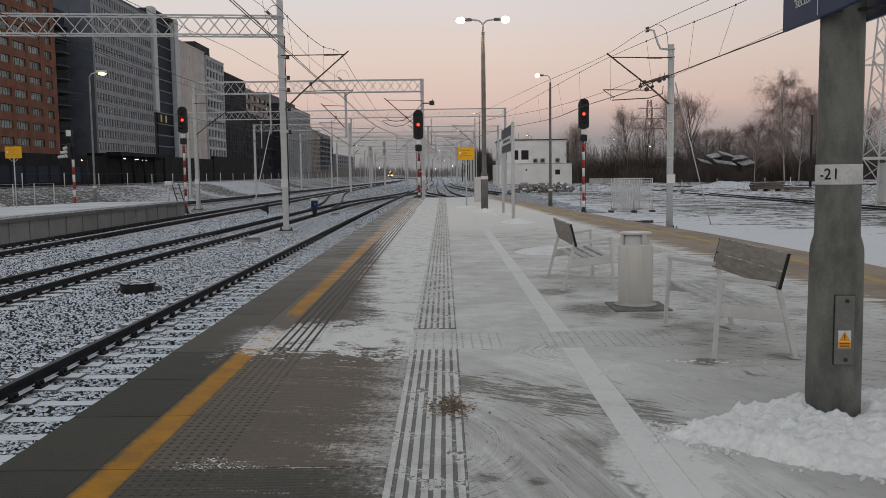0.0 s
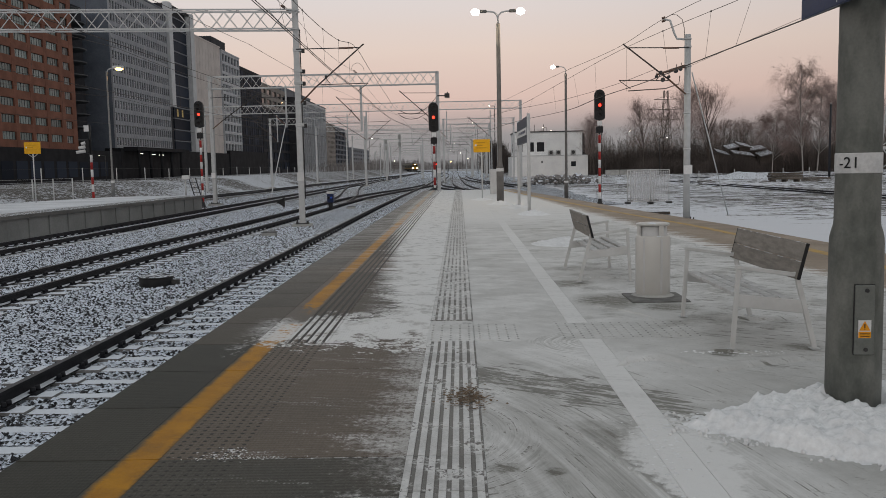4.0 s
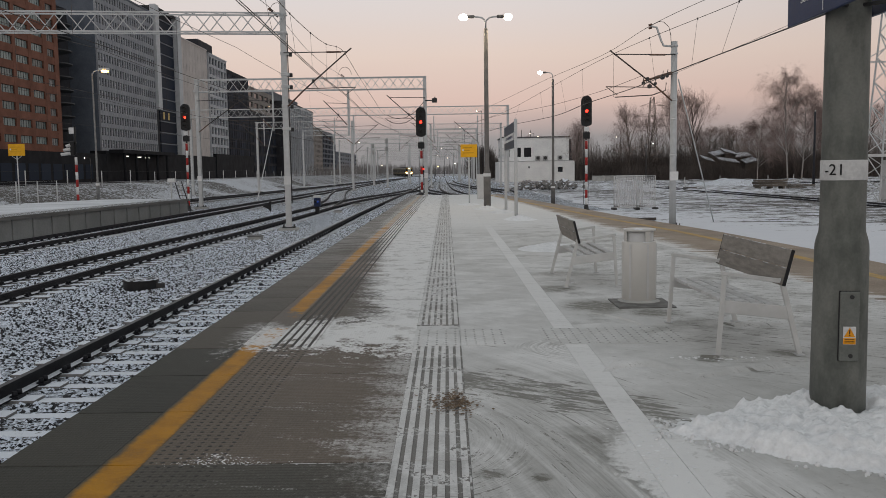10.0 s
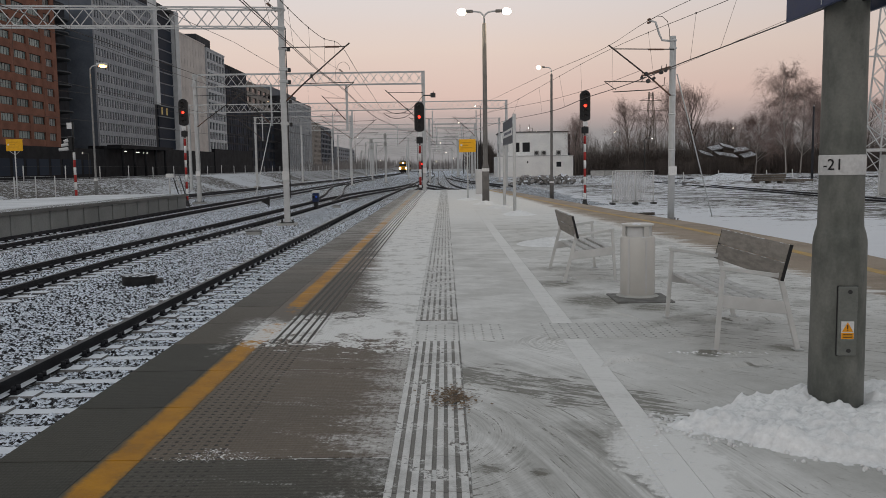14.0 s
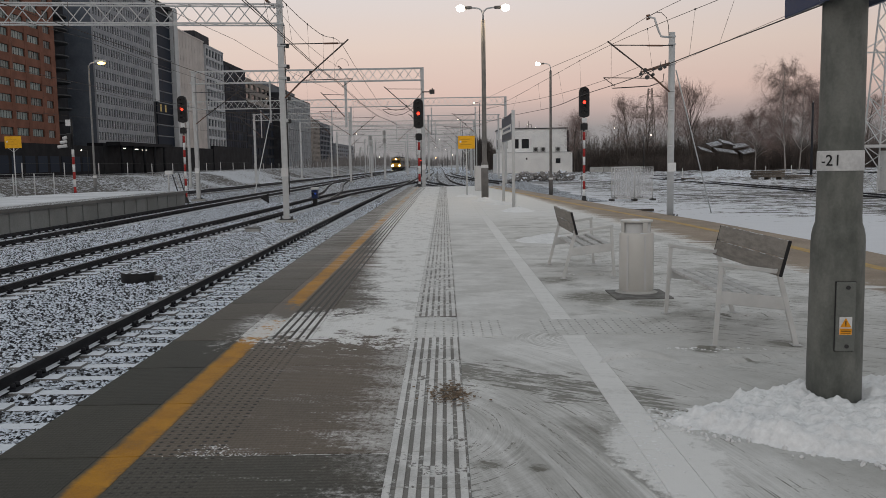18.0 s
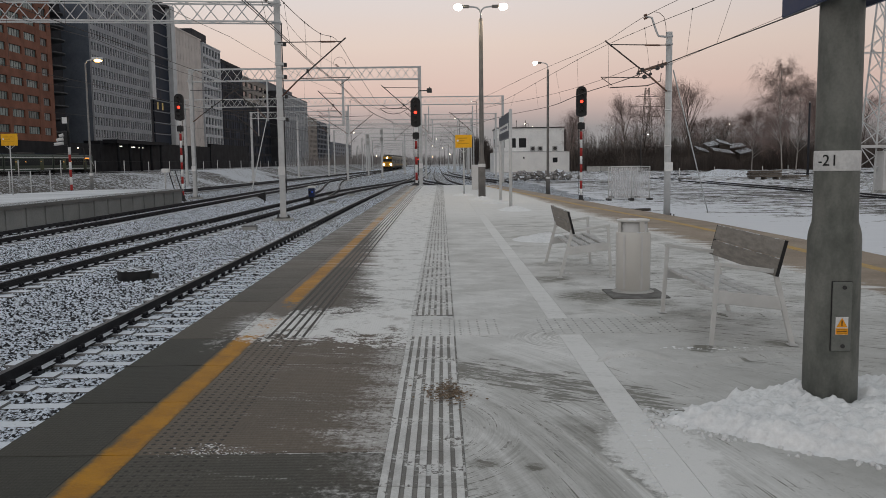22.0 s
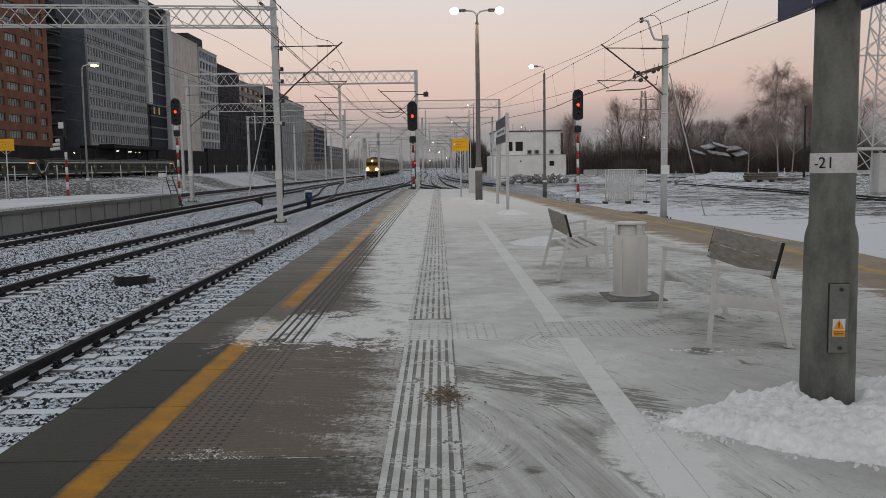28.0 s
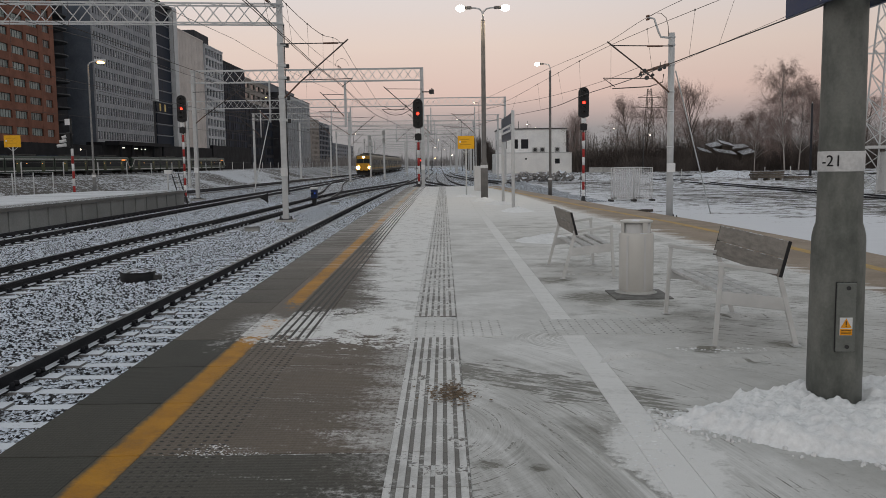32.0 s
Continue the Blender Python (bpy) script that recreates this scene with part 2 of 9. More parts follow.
        dust = math_node(nt, "MULTIPLY", step_node(nt, math_node(nt, "ADD", math_node(nt, "MULTIPLY_ADD", tread, 0.07, smear), lvl(fine, 0.5, -0.25)), 0.59, 0.72), step_node(nt, X, -1.5, -0.4))
        holes = step_node(nt, math_node(nt, "ADD", math_node(nt, "MULTIPLY_ADD", tread, 0.05, fine), lvl(s, 0.12, 0.0)), 0.36, 0.52)
        c = math_node(nt, "MULTIPLY", math_node(nt, "MAXIMUM", math_node(nt, "MULTIPLY", cover, lvl(holes, 0.75, 0.25)), math_node(nt, "MULTIPLY", dust, 0.8)), 0.92)
        solid = math_node(nt, "MULTIPLY", step_node(nt, math_node(nt, "ADD", math_node(nt, "SUBTRACT", X, bound), math_node(nt, "ADD", lvl(smear, 1.1, -0.55), lvl(fine, 0.5, -0.25))), -0.16, 0.20), step_node(nt, yy, 0.262, 0.285))
        c = math_node(nt, "MULTIPLY", c, math_node(nt, "SUBTRACT", 1.0, math_node(nt, "MULTIPLY", math_node(nt, "MULTIPLY", step_node(nt, yy, 0.318, 0.334), step_node(nt, X, -0.85, -1.1)), lvl(step_node(nt, Y, 12, 20), -0.6, 0.95)), clamp=True))
        lee = math_node(nt, "MULTIPLY", step_node(nt, math_node(nt, "ADD", X, math_node(nt, "ADD", lvl(smear, 1.0, -0.5), lvl(fine, 0.8, -0.4))), -0.62, -0.25), step_node(nt, Y, 3.6, 4.4))
        c = math_node(nt, "MAXIMUM", c, math_node(nt, "MULTIPLY", lee, lvl(holes, 0.40, 0.16)))
        c = math_node(nt, "MAXIMUM", c, math_node(nt, "MULTIPLY", solid, lvl(step_node(nt, math_node(nt, "ADD", mid, lvl(fine, 0.5, -0.25)), 0.34, 0.50), 0.36, 0.62)))
    elif kind == "stud":
        # Shade and wet round the studs are both put into this dark tone.
        under = mix_node(nt, mid, (0.030, 0.029, 0.026), (0.055, 0.052, 0.047))
        c = math_node(nt, "MULTIPLY", step_node(nt, math_node(nt, "ADD", cover, lvl(fine, 1.0, -0.5)), 1.05, 1.3), lvl(step_node(nt, Y, 6.8, 7.0), -0.68, 0.8))
    elif kind == "dot":
        # The small shadow at each dot is painted as its dark colour.
        under = mix_node(nt, mid, (0.035, 0.033, 0.030), (0.08, 0.078, 0.072))
        c = math_node(nt, "MULTIPLY", step_node(nt, math_node(nt, "ADD", mid, lvl(fine, 0.8, -0.4)), 0.56, 0.76), 0.45)
    elif kind == "rib":
        under = mix_node(nt, fine, (0.44, 0.44, 0.42), (0.66, 0.66, 0.66))
        c = math_node(nt, "MULTIPLY", step_node(nt, mid, 0.4, 0.6), 0.7)
        bare_c = step_node(nt, math_node(nt, "ADD", mid, lvl(fine, 1.0, -0.5)), 0.60, 0.70)
        under = mix_node(nt, bare_c, under, (0.17, 0.16, 0.15))
        c = math_node(nt, "MULTIPLY", c, math_node(nt, "SUBTRACT", 1.0, bare_c))
    elif kind == "groove":
        under = mix_node(nt, mid, (0.15, 0.145, 0.135), (0.26, 0.25, 0.235))
        c = math_node(nt, "MULTIPLY", step_node(nt, math_node(nt, "ADD", math_node(nt, "MULTIPLY_ADD", step_node(nt, Y, 7.5, 10.0), 0.09, mid), lvl(fine, 0.9, -0.45)), 0.53, 0.66), 0.85)
    elif kind == "band":
        under = mix_node(nt, mid, (0.52, 0.52, 0.51), (0.62, 0.62, 0.61))
        under = mix_node(nt, math_node(nt, "MULTIPLY", step_node(nt, math_node(nt, "ADD", smear, lvl(fine, 0.7, -0.35)), 0.50, 0.36), 0.55), under, (0.24, 0.235, 0.215))
        c = math_node(nt, "MAXIMUM", lvl(math_node(nt, "MULTIPLY_ADD", fine, 0.4, smear), 1.0, 0.12), lobe)
    elif kind == "joint":
        under = mix_node(nt, mid, (0.03, 0.029, 0.026), (0.06, 0.055, 0.048))
        c = math_node(nt, "MULTIPLY", step_node(nt, math_node(nt, "MULTIPLY_ADD", X, 0.10, math_node(nt, "ADD", mid, lvl(fine, 0.9, -0.45))), 0.30, 0.46), 0.85)
    elif kind == "yellow2":
        under = mix_node(nt, step_node(nt, mid, 0.3, 0.7), (0.46, 0.28, 0.05), (0.32, 0.22, 0.09))
        c = math_node(nt, "MULTIPLY", step_node(nt, smear, 0.58, 0.7), 0.5)
    elif kind == "yellow":
        under = mix_node(nt, step_node(nt, math_node(nt, "MULTIPLY_ADD", fine, 0.4, mid), 0.45, 0.95), (0.48, 0.222, 0.003), (0.32, 0.140, 0.005))
        worn = step_node(nt, math_node(nt, "ADD", mid, lvl(fine, 0.6, -0.3)), 0.58, 0.72)
        under = mix_node(nt, math_node(nt, "MULTIPLY", worn, 0.3), under, (0.20, 0.13, 0.05))
        ex = math_node(nt, "ABSOLUTE", math_node(nt, "ADD", X, math_node(nt, "MULTIPLY_ADD", step_node(nt, Y, 7.0, 7.2), -0.048, 1.65)))
        rim = step_node(nt, math_node(nt, "ADD", ex, math_node(nt, "ADD", lvl(fine, 0.05, -0.025), lvl(mid, 0.06, -0.03))), 0.060, 0.112)
        under = mix_node(nt, math_node(nt, "MULTIPLY", math_node(nt, "MULTIPLY", step_node(nt, Y, 14, 30), 0.8), step_node(nt, math_node(nt, "ADD", smear, lvl(fine, 0.5, -0.25)), 0.38, 0.58)), under, (0.15, 0.125, 0.085))
        under = mix_node(nt, rim, under, mix_node(nt, step_node(nt, Y, 7.0, 7.15), (0.055, 0.055, 0.044), (0.14, 0.122, 0.103)))
        farw = step_node(nt, math_node(nt, "MULTIPLY_ADD", smear, 34.0, Y), 28, 42)
        wy = math_node(nt, "ADD", Y, math_node(nt, "ADD", lvl(mid, 1.6, -0.8), math_node(nt, "ADD", lvl(fine, 1.3, -0.65), math_node(nt, "MULTIPLY", X, 0.8))))
        lost = math_node(nt, "MULTIPLY", step_node(nt, wy, 6.25, 6.6), step_node(nt, wy, 7.55, 7.3))
        spot = math_node(nt, "MULTIPLY", step_node(nt, math_node(nt, "ABSOLUTE", math_node(nt, "ADD", wy, -6.3)), 0.28, 0.12), 0.8)
        under = mix_node(nt, math_node(nt, "SUBTRACT", lost, spot, clamp=True), under, (0.13, 0.114, 0.096))
        patch = math_node(nt, "MULTIPLY", math_node(nt, "MULTIPLY", step_node(nt, wy, 5.55, 5.75), step_node(nt, wy, 6.9, 6.6)), step_node(nt, math_node(nt, "ADD", fine, lvl(mid, 0.5, -0.25)), 0.38, 0.50))
        c = math_node(nt, "MAXIMUM", math_node(nt, "MULTIPLY", math_node(nt, "MULTIPLY", farw, step_node(nt, math_node(nt, "ADD", smear, lvl(fine, 0.4, -0.2)), 0.40, 0.56)), 0.55), math_node(nt, "MULTIPLY", patch, 0.9))
    elif kind == "brown":
        under = mix_node(nt, step_node(nt, big, 0.35, 0.65), (0.215, 0.165, 0.118), (0.31, 0.245, 0.18))
        c = math_node(nt, "MULTIPLY", step_node(nt, math_node(nt, "ADD", smear, lvl(fine, 0.3, -0.15)), 0.60, 0.72), 0.5)
        rag = math_node(nt, "ADD", math_node(nt, "MULTIPLY_ADD", Y, 0.05, X), math_node(nt, "ADD", lvl(smear, 2.4, -1.2), lvl(fine, 0.8, -0.4)))
        c = math_node(nt, "MAXIMUM", c, math_node(nt, "MULTIPLY", step_node(nt, rag, 5.35, 5.0), 0.85))
    else:
        under = mix_node(nt, mid, (0.10, 0.098, 0.08), (0.19, 0.185, 0.155))
        brush = brush_lines(nt, pos, (-6.0, 2.4), 52.0, 0.7)
        strokes = brush_lines(nt, pos, (-6.0, 2.4), 8.0, 0.4)
        bow = brush_lines(nt, pos, (-0.5, 4.55), 60.0, 0.9)
        swept = step_node(nt, math_node(nt, "ADD", Y, lvl(mid, 1.5, -0.75)), 7.0, 5.2)
        near = math_node(nt, "MULTIPLY", step_node(nt, X, 0.75, 0.45), step_node(nt, math_node(nt, "ADD", Y, lvl(mid, 0.8, -0.4)), 5.5, 4.9))
        # scraped down to the surface in slanting dashes
        slant = nd(nt, "ShaderNodeMapping")
        slant.inputs["Rotation"].default_value = (0, 0, 0.6)
        nt.links.new(pos, slant.inputs[0])
        dash = noise_node(nt, slant.outputs[0], 7.0, 6, 0.72, (0.42, 2.4, 1))
        off = math_node(nt, "ABSOLUTE", math_node(nt, "ADD", math_node(nt, "MULTIPLY_ADD", X, 0.75, Y), math_node(nt, "ADD", -5.92, lvl(mid, 0.7, -0.35))))
        zone = math_node(nt, "MULTIPLY", step_node(nt, off, 0.62, 0.12), step_node(nt, X, 1.75, 1.2))
        side = math_node(nt, "MULTIPLY", step_node(nt, X, 2.5, 3.0), step_node(nt, Y, 11.0, 7.5))
        spots = None
        for cx, cy, r in ((0.2, 3.97, 0.10), (0.44, 3.92, 0.07), (1.98, 6.36, 0.15), (1.55, 9.0, 0.5), (2.1, 8.5, 0.35), (1.3, 10.3, 0.4), (2.65, 6.55, 0.2)):
            vd = nd(nt, "ShaderNodeVectorMath", op="DISTANCE")
            nt.links.new(pos, vd.inputs[0])
            vd.inputs[1].default_value = (cx, cy, 0)
            sp = step_node(nt, vd.outputs["Value"], r, 0.35 * r)
            spots = sp if spots is None else math_node(nt, "MAXIMUM", spots, sp)
        thr = math_node(nt, "ADD", math_node(nt, "MULTIPLY_ADD", step_node(nt, Y, 7.0, 9.0), -0.03, dash), math_node(nt, "ADD", math_node(nt, "MULTIPLY", zone, 0.18), math_node(nt, "ADD", math_node(nt, "MULTIPLY", side, 0.07), math_node(nt, "MULTIPLY", spots, 0.18))))
        bare2 = math_node(nt, "MULTIPLY", step_node(nt, thr, 0.625, 0.69), lvl(fine, 0.5, 0.55), clamp=True)
        arc = math_node(nt, "MULTIPLY", near, step_node(nt, math_node(nt, "ADD", X, lvl(mid, 0.3, -0.15)), 0.46, 0.34))
        lines = math_node(nt, "ADD", math_node(nt, "MULTIPLY", bow, arc), math_node(nt, "MULTIPLY", brush, math_node(nt, "SUBTRACT", 1.0, arc)))
        scratch = math_node(nt, "MULTIPLY", step_node(nt, math_node(nt, "MULTIPLY_ADD", near, 0.05, lines), 0.57, 0.67), step_node(nt, math_node(nt, "ADD", mid, lvl(fine, 0.7, -0.35)), 0.43, 0.6))
        bare2 = math_node(nt, "MAXIMUM", bare2, math_node(nt, "MULTIPLY", math_node(nt, "MULTIPLY", scratch, swept), 0.9), clamp=True)
        bare2 = math_node(nt, "MAXIMUM", bare2, math_node(nt, "MULTIPLY", math_node(nt, "MULTIPLY", spots, step_node(nt, fine, 0.46, 0.62)), 0.75), clamp=True)
        dirt = math_node(nt, "MULTIPLY", step_node(nt, noise_node(nt, pos, 48, 3, 0.65), 0.60, 0.70), step_node(nt, math_node(nt, "MULTIPLY_ADD", big, 0.5, mid), 0.64, 0.86))
        bare2 = math_node(nt, "MAXIMUM", bare2, math_node(nt, "MULTIPLY", dirt, 0.6), clamp=True)
        film = math_node(nt, "ADD", lvl(mid, 0.55, 0.26), math_node(nt, "MULTIPLY", math_node(nt, "ADD", lvl(strokes, 1.4, -0.70), lvl(lines, 1.0, -0.50)), math_node(nt, "MULTIPLY", lvl(swept, 0.80, 0.20), lvl(step_node(nt, math_node(nt, "ADD", X, math_node(nt, "MULTIPLY", step_node(nt, Y, 5.2, 4.6), -0.5)), 1.2, 0.8), 0.75, 0.25))), clamp=True)
        film = math_node(nt, "MULTIPLY_ADD", film, 0.80, lvl(step_node(nt, Y, 4.6, 6.2), 0.10, 0.18), clamp=True)
        film = math_node(nt, "ADD", film, math_node(nt, "MULTIPLY", step_node(nt, big, 0.45, 0.62), 0.16), clamp=True)
        # round sweeps of a broom beside the crossing of the tactile strips
        vr = nd(nt, "ShaderNodeVectorMath", op="DISTANCE")
        nt.links.new(pos, vr.inputs[0])
        vr.inputs[1].default_value = (1.06, 6.85, 0)
        whorl = brush_lines(nt, pos, (1.06, 6.85), 46.0, 0.5)
        ring = math_node(nt, "MULTIPLY", step_node(nt, math_node(nt, "ADD", vr.outputs["Value"], lvl(mid, 0.24, -0.12)), 0.55, 0.42), step_node(nt, vr.outputs["Value"], 0.05, 0.14))
        film = math_node(nt, "ADD", film, math_node(nt, "MULTIPLY", math_node(nt, "MULTIPLY", ring, step_node(nt, math_node(nt, "ADD", X, lvl(big, 0.5, -0.25)), 1.15, 0.85)), lvl(whorl, 1.7, -0.85)), clamp=True)
        # thinner snow in ragged patches further along, and a wet tongue left of the shovelled bank
        patchy = noise_node(nt, pos, 1.5, 6, 0.66, (1.0, 1.1, 1))
        film = math_node(nt, "MAXIMUM", film, math_node(nt, "MULTIPLY", step_node(nt, Y, 11, 24), 0.95))
        thin = math_node(nt, "MULTIPLY", step_node(nt, math_node(nt, "ADD", patchy, lvl(fine, 0.22, -0.11)), 0.50, 0.64), math_node(nt, "MULTIPLY", step_node(nt, Y, 6.6, 8.2), step_node(nt, Y, 30, 16)))
        film = math_node(nt, "SUBTRACT", film, math_node(nt, "MULTIPLY", math_node(nt, "MULTIPLY", thin, lvl(step_node(nt, X, 0.9, 1.5), 0.6, 0.4)), 0.34), clamp=True)
        film = math_node(nt, "SUBTRACT", film, math_node(nt, "MULTIPLY", math_node(nt, "MULTIPLY", step_node(nt, X, 1.25, 2.4), step_node(nt, Y, 10, 6)), lvl(big, 0.5, -0.06)), clamp=True)
        crumb = math_node(nt, "MULTIPLY", step_node(nt, math_node(nt, "ADD", dash, lvl(fine, 0.24, -0.12)), 0.535, 0.63), math_node(nt, "MULTIPLY", step_node(nt, X, 1.7, 2.3), math_node(nt, "MULTIPLY", step_node(nt, Y, 5.2, 6.0), step_node(nt, Y, 24, 13))))
        bare2 = math_node(nt, "MAXIMUM", bare2, math_node(nt, "MULTIPLY", crumb, 0.85), clamp=True)
        wedge = math_node(nt, "ADD", math_node(nt, "MULTIPLY_ADD", Y, 0.275, X), lvl(mid, 0.10, -0.05))
        wet = math_node(nt, "MULTIPLY", math_node(nt, "MULTIPLY", step_node(nt, wedge, 1.862, 1.885), step_node(nt, wedge, 2.35, 2.05)), step_node(nt, math_node(nt, "ADD", Y, lvl(mid, 0.5, -0.25)), 4.75, 4.5))
        wet = math_node(nt, "MULTIPLY", wet, step_node(nt, math_node(nt, "ADD", Y, lvl(mid, 0.6, -0.3)), 2.6, 3.3))
        film = math_node(nt, "SUBTRACT", film, math_node(nt, "MULTIPLY", wet, 0.34), clamp=True)
        film = math_node(nt, "SUBTRACT", film, math_node(nt, "MULTIPLY", math_node(nt, "MULTIPLY", spots, lvl(mid, 1.6, -0.2)), 0.40), clamp=True)
        c = math_node(nt, "MULTIPLY", film, math_node(nt, "SUBTRACT", 1.0, bare2), clamp=True)
        c = math_node(nt, "MAXIMUM", c, math_node(nt, "MULTIPLY", lobe, 0.98))
    k = math_node(nt, "MULTIPLY", lvl(rnd, 0.10, 0.95) if kind in ("slab", "yellow", "brown") else lvl(rnd, 0.28, 0.86), math_node(nt, "MULTIPLY", lvl(grain, 1.1, 0.45), lvl(fine, 0.9, 0.55)) if kind in ("edge", "slab", "brown") else lvl(grain, 0.7, 0.65))
    hsv = nd(nt, "ShaderNodeHueSaturation")
    nt.links.new(k, hsv.inputs["Value"])
    nt.links.new(under, hsv.inputs["Color"])
    speck = math_node(nt, "MULTIPLY", lvl(grain, 0.5, 0.76), lvl(fine, 0.40, 0.80), clamp=True)
    snowc = mix_node(nt, big, (0.735, 0.735, 0.725), (0.83, 0.83, 0.82))
    cc = math_node(nt, "MULTIPLY", c, speck, clamp=True)
    nt.links.new(mix_node(nt, cc, hsv.outputs[0], snowc), b.inputs["Base Color"])
    nt.links.new(lvl(c, 0.2, 0.55), b.inputs["Roughness"])
    b.inputs["Specular IOR Level"].default_value = 0.22
    h = math_node(nt, "MULTIPLY_ADD", cc, 0.8, math_node(nt, "MULTIPLY", grain, 0.4))
    if kind in ("edge", "slab"):
        h = math_node(nt, "MULTIPLY_ADD", tread, 0.16 if kind == "slab" else 0.10, h)
    bump_node(nt, b, h, 0.45, 0.012)
    MATS[name] = m
    return m


# ------------------------------------------------------------------ mesh helpers
def thing(name, m=None, label="", category="", group="", kind=""):
    ob = new(name)
    ob.empty_display_size = 0.2
    if m is not None:
        ob.matrix_world = m
    return tagged(ob, label, category, group, kind)


def part(name, bm, material, parent, label=""):
    """Link a bmesh (or ready mesh data) as one mesh object under a thing or a part."""
    if isinstance(bm, bpy.types.Mesh):
        me = bm
    else:
        me = bpy.data.meshes.new(name)
        bm.to_mesh(me)
        bm.free()
    if material is not None and not me.materials:
        me.materials.append(material)
    ob = new(name, me)
    if parent is not None:
        ob.parent = parent
    if label:
        ob["label"] = label
    return ob


def mesh_of(name, verts, faces, material=None, smooth=False):
    me = bpy.data.meshes.new(name)
    me.from_pydata([tuple(map(float, v)) for v in verts], [], faces)
    me.update()
    if material is not None:
        me.materials.append(material)
    if smooth:
        me.shade_smooth()
    return me


BOXF = [(0, 3, 2, 1), (4, 5, 6, 7), (0, 1, 5, 4), (1, 2, 6, 5), (2, 3, 7, 6), (3, 0, 4, 7)]


def box(bm, x0, y0, z0, x1, y1, z1, m=None, bevel=0.0):
    vs = [bm.verts.new(c) for c in ((x0, y0, z0), (x1, y0, z0), (x1, y1, z0), (x0, y1, z0), (x0, y0, z1), (x1, y0, z1), (x1, y1, z1), (x0, y1, z1))]
    fs = [bm.faces.new([vs[i] for i in f]) for f in BOXF]
    if m is not None:
        bmesh.ops.transform(bm, matrix=m, verts=vs)
    if bevel:
        bmesh.ops.bevel(bm, geom=list({e for f in fs for e in f.edges}), offset=bevel, segments=2, affect="EDGES", profile=0.5)
    return fs


def bbox(*a, m=None, bevel=0.0):
    bm = bmesh.new()
    box(bm, *a, m=m, bevel=bevel)
    return bm


def frame_axes(d):
    d = d.normalized()
    a = Vector((0, 0, 1)) if abs(d.z) < 0.9 else Vector((1, 0, 0))
    u = d.cross(a).normalized()
    return u, d.cross(u)


def rod(bm, p, q, r, r2=None, n=8, caps=True):
    """Straight tapered bar from p to q."""
    p, q = Vector(p), Vector(q)
    r2 = r if r2 is None else r2
    u, v = frame_axes(q - p)
    a, b = [], []
    for i in range(n):
        t = 2 * math.pi * (i + 0.5) / n
        o = u * math.cos(t) + v * math.sin(t)
        a.append(bm.verts.new(p + o * r))
        b.append(bm.verts.new(q + o * r2))
    for i in range(n):
        f = bm.faces.new((a[i], a[(i + 1) % n], b[(i + 1) % n], b[i]))
        f.smooth = n > 5
    if caps:
        bm.faces.new(a[::-1])
        bm.faces.new(b)


def rods(segs, n=8):
    bm = bmesh.new()
    for s in segs:
        rod(bm, s[0], s[1], s[2], s[3] if len(s) > 3 else None, n)
    return bm


def tube(bm, pts, r, n=6):
    pts = [Vector(p) for p in pts]
    rings = []
    for i, p in enumerate(pts):
        d = pts[min(i + 1, len(pts) - 1)] - pts[max(i - 1, 0)]
        u, v = frame_axes(d)
        rings.append([bm.verts.new(p + u * r * math.cos(2 * math.pi * k / n) + v * r * math.sin(2 * math.pi * k / n)) for k in range(n)])
    for a, b in zip(rings, rings[1:]):
        for k in range(n):
            f = bm.faces.new((a[k], a[(k + 1) % n], b[(k + 1) % n], b[k]))
            f.smooth = True
    bm.faces.new(rings[0][::-1])
    bm.faces.new(rings[-1])


def tubes(pts, r, n=6):
    bm = bmesh.new()
    tube(bm, pts, r, n)
    return bm


def lathe(prof, n=24, bm=None, cx=0, cy=0):
    """Turned body from a profile of (radius, z)."""
    bm = bm or bmesh.new()
    rings = []
    for r, z in prof:
        rings.append([bm.verts.new((cx + r * math.cos(2 * math.pi * k / n), cy + r * math.sin(2 * math.pi * k / n), z)) for k in range(n)])
    for a, b in zip(rings, rings[1:]):
        for k in range(n):
            f = bm.faces.new((a[k], a[(k + 1) % n], b[(k + 1) % n], b[k]))
            f.smooth = True
    bm.faces.new(rings[0][::-1])
    bm.faces.new(rings[-1])
    return bm


def spline(pts, step):
    """Dense points along a smooth line through (x, y) knots in order of y."""
    ys = np.array([p[1] for p in pts], float)
    xs = np.array([p[0] for p in pts], float)
    d = np.gradient(xs, ys)
    out = []
    y = ys[0]
    while y < ys[-1]:
        i = min(np.searchsorted(ys, y, side="right") - 1, len(ys) - 2)
        h = ys[i + 1] - ys[i]
        t = (y - ys[i]) / h
        x = (2 * t**3 - 3 * t**2 + 1) * xs[i] + (t**3 - 2 * t**2 + t) * h * d[i] + (-2 * t**3 + 3 * t**2) * xs[i + 1] + (t**3 - t**2) * h * d[i + 1]
        out.append((float(x), float(y)))
        y += step
    return out


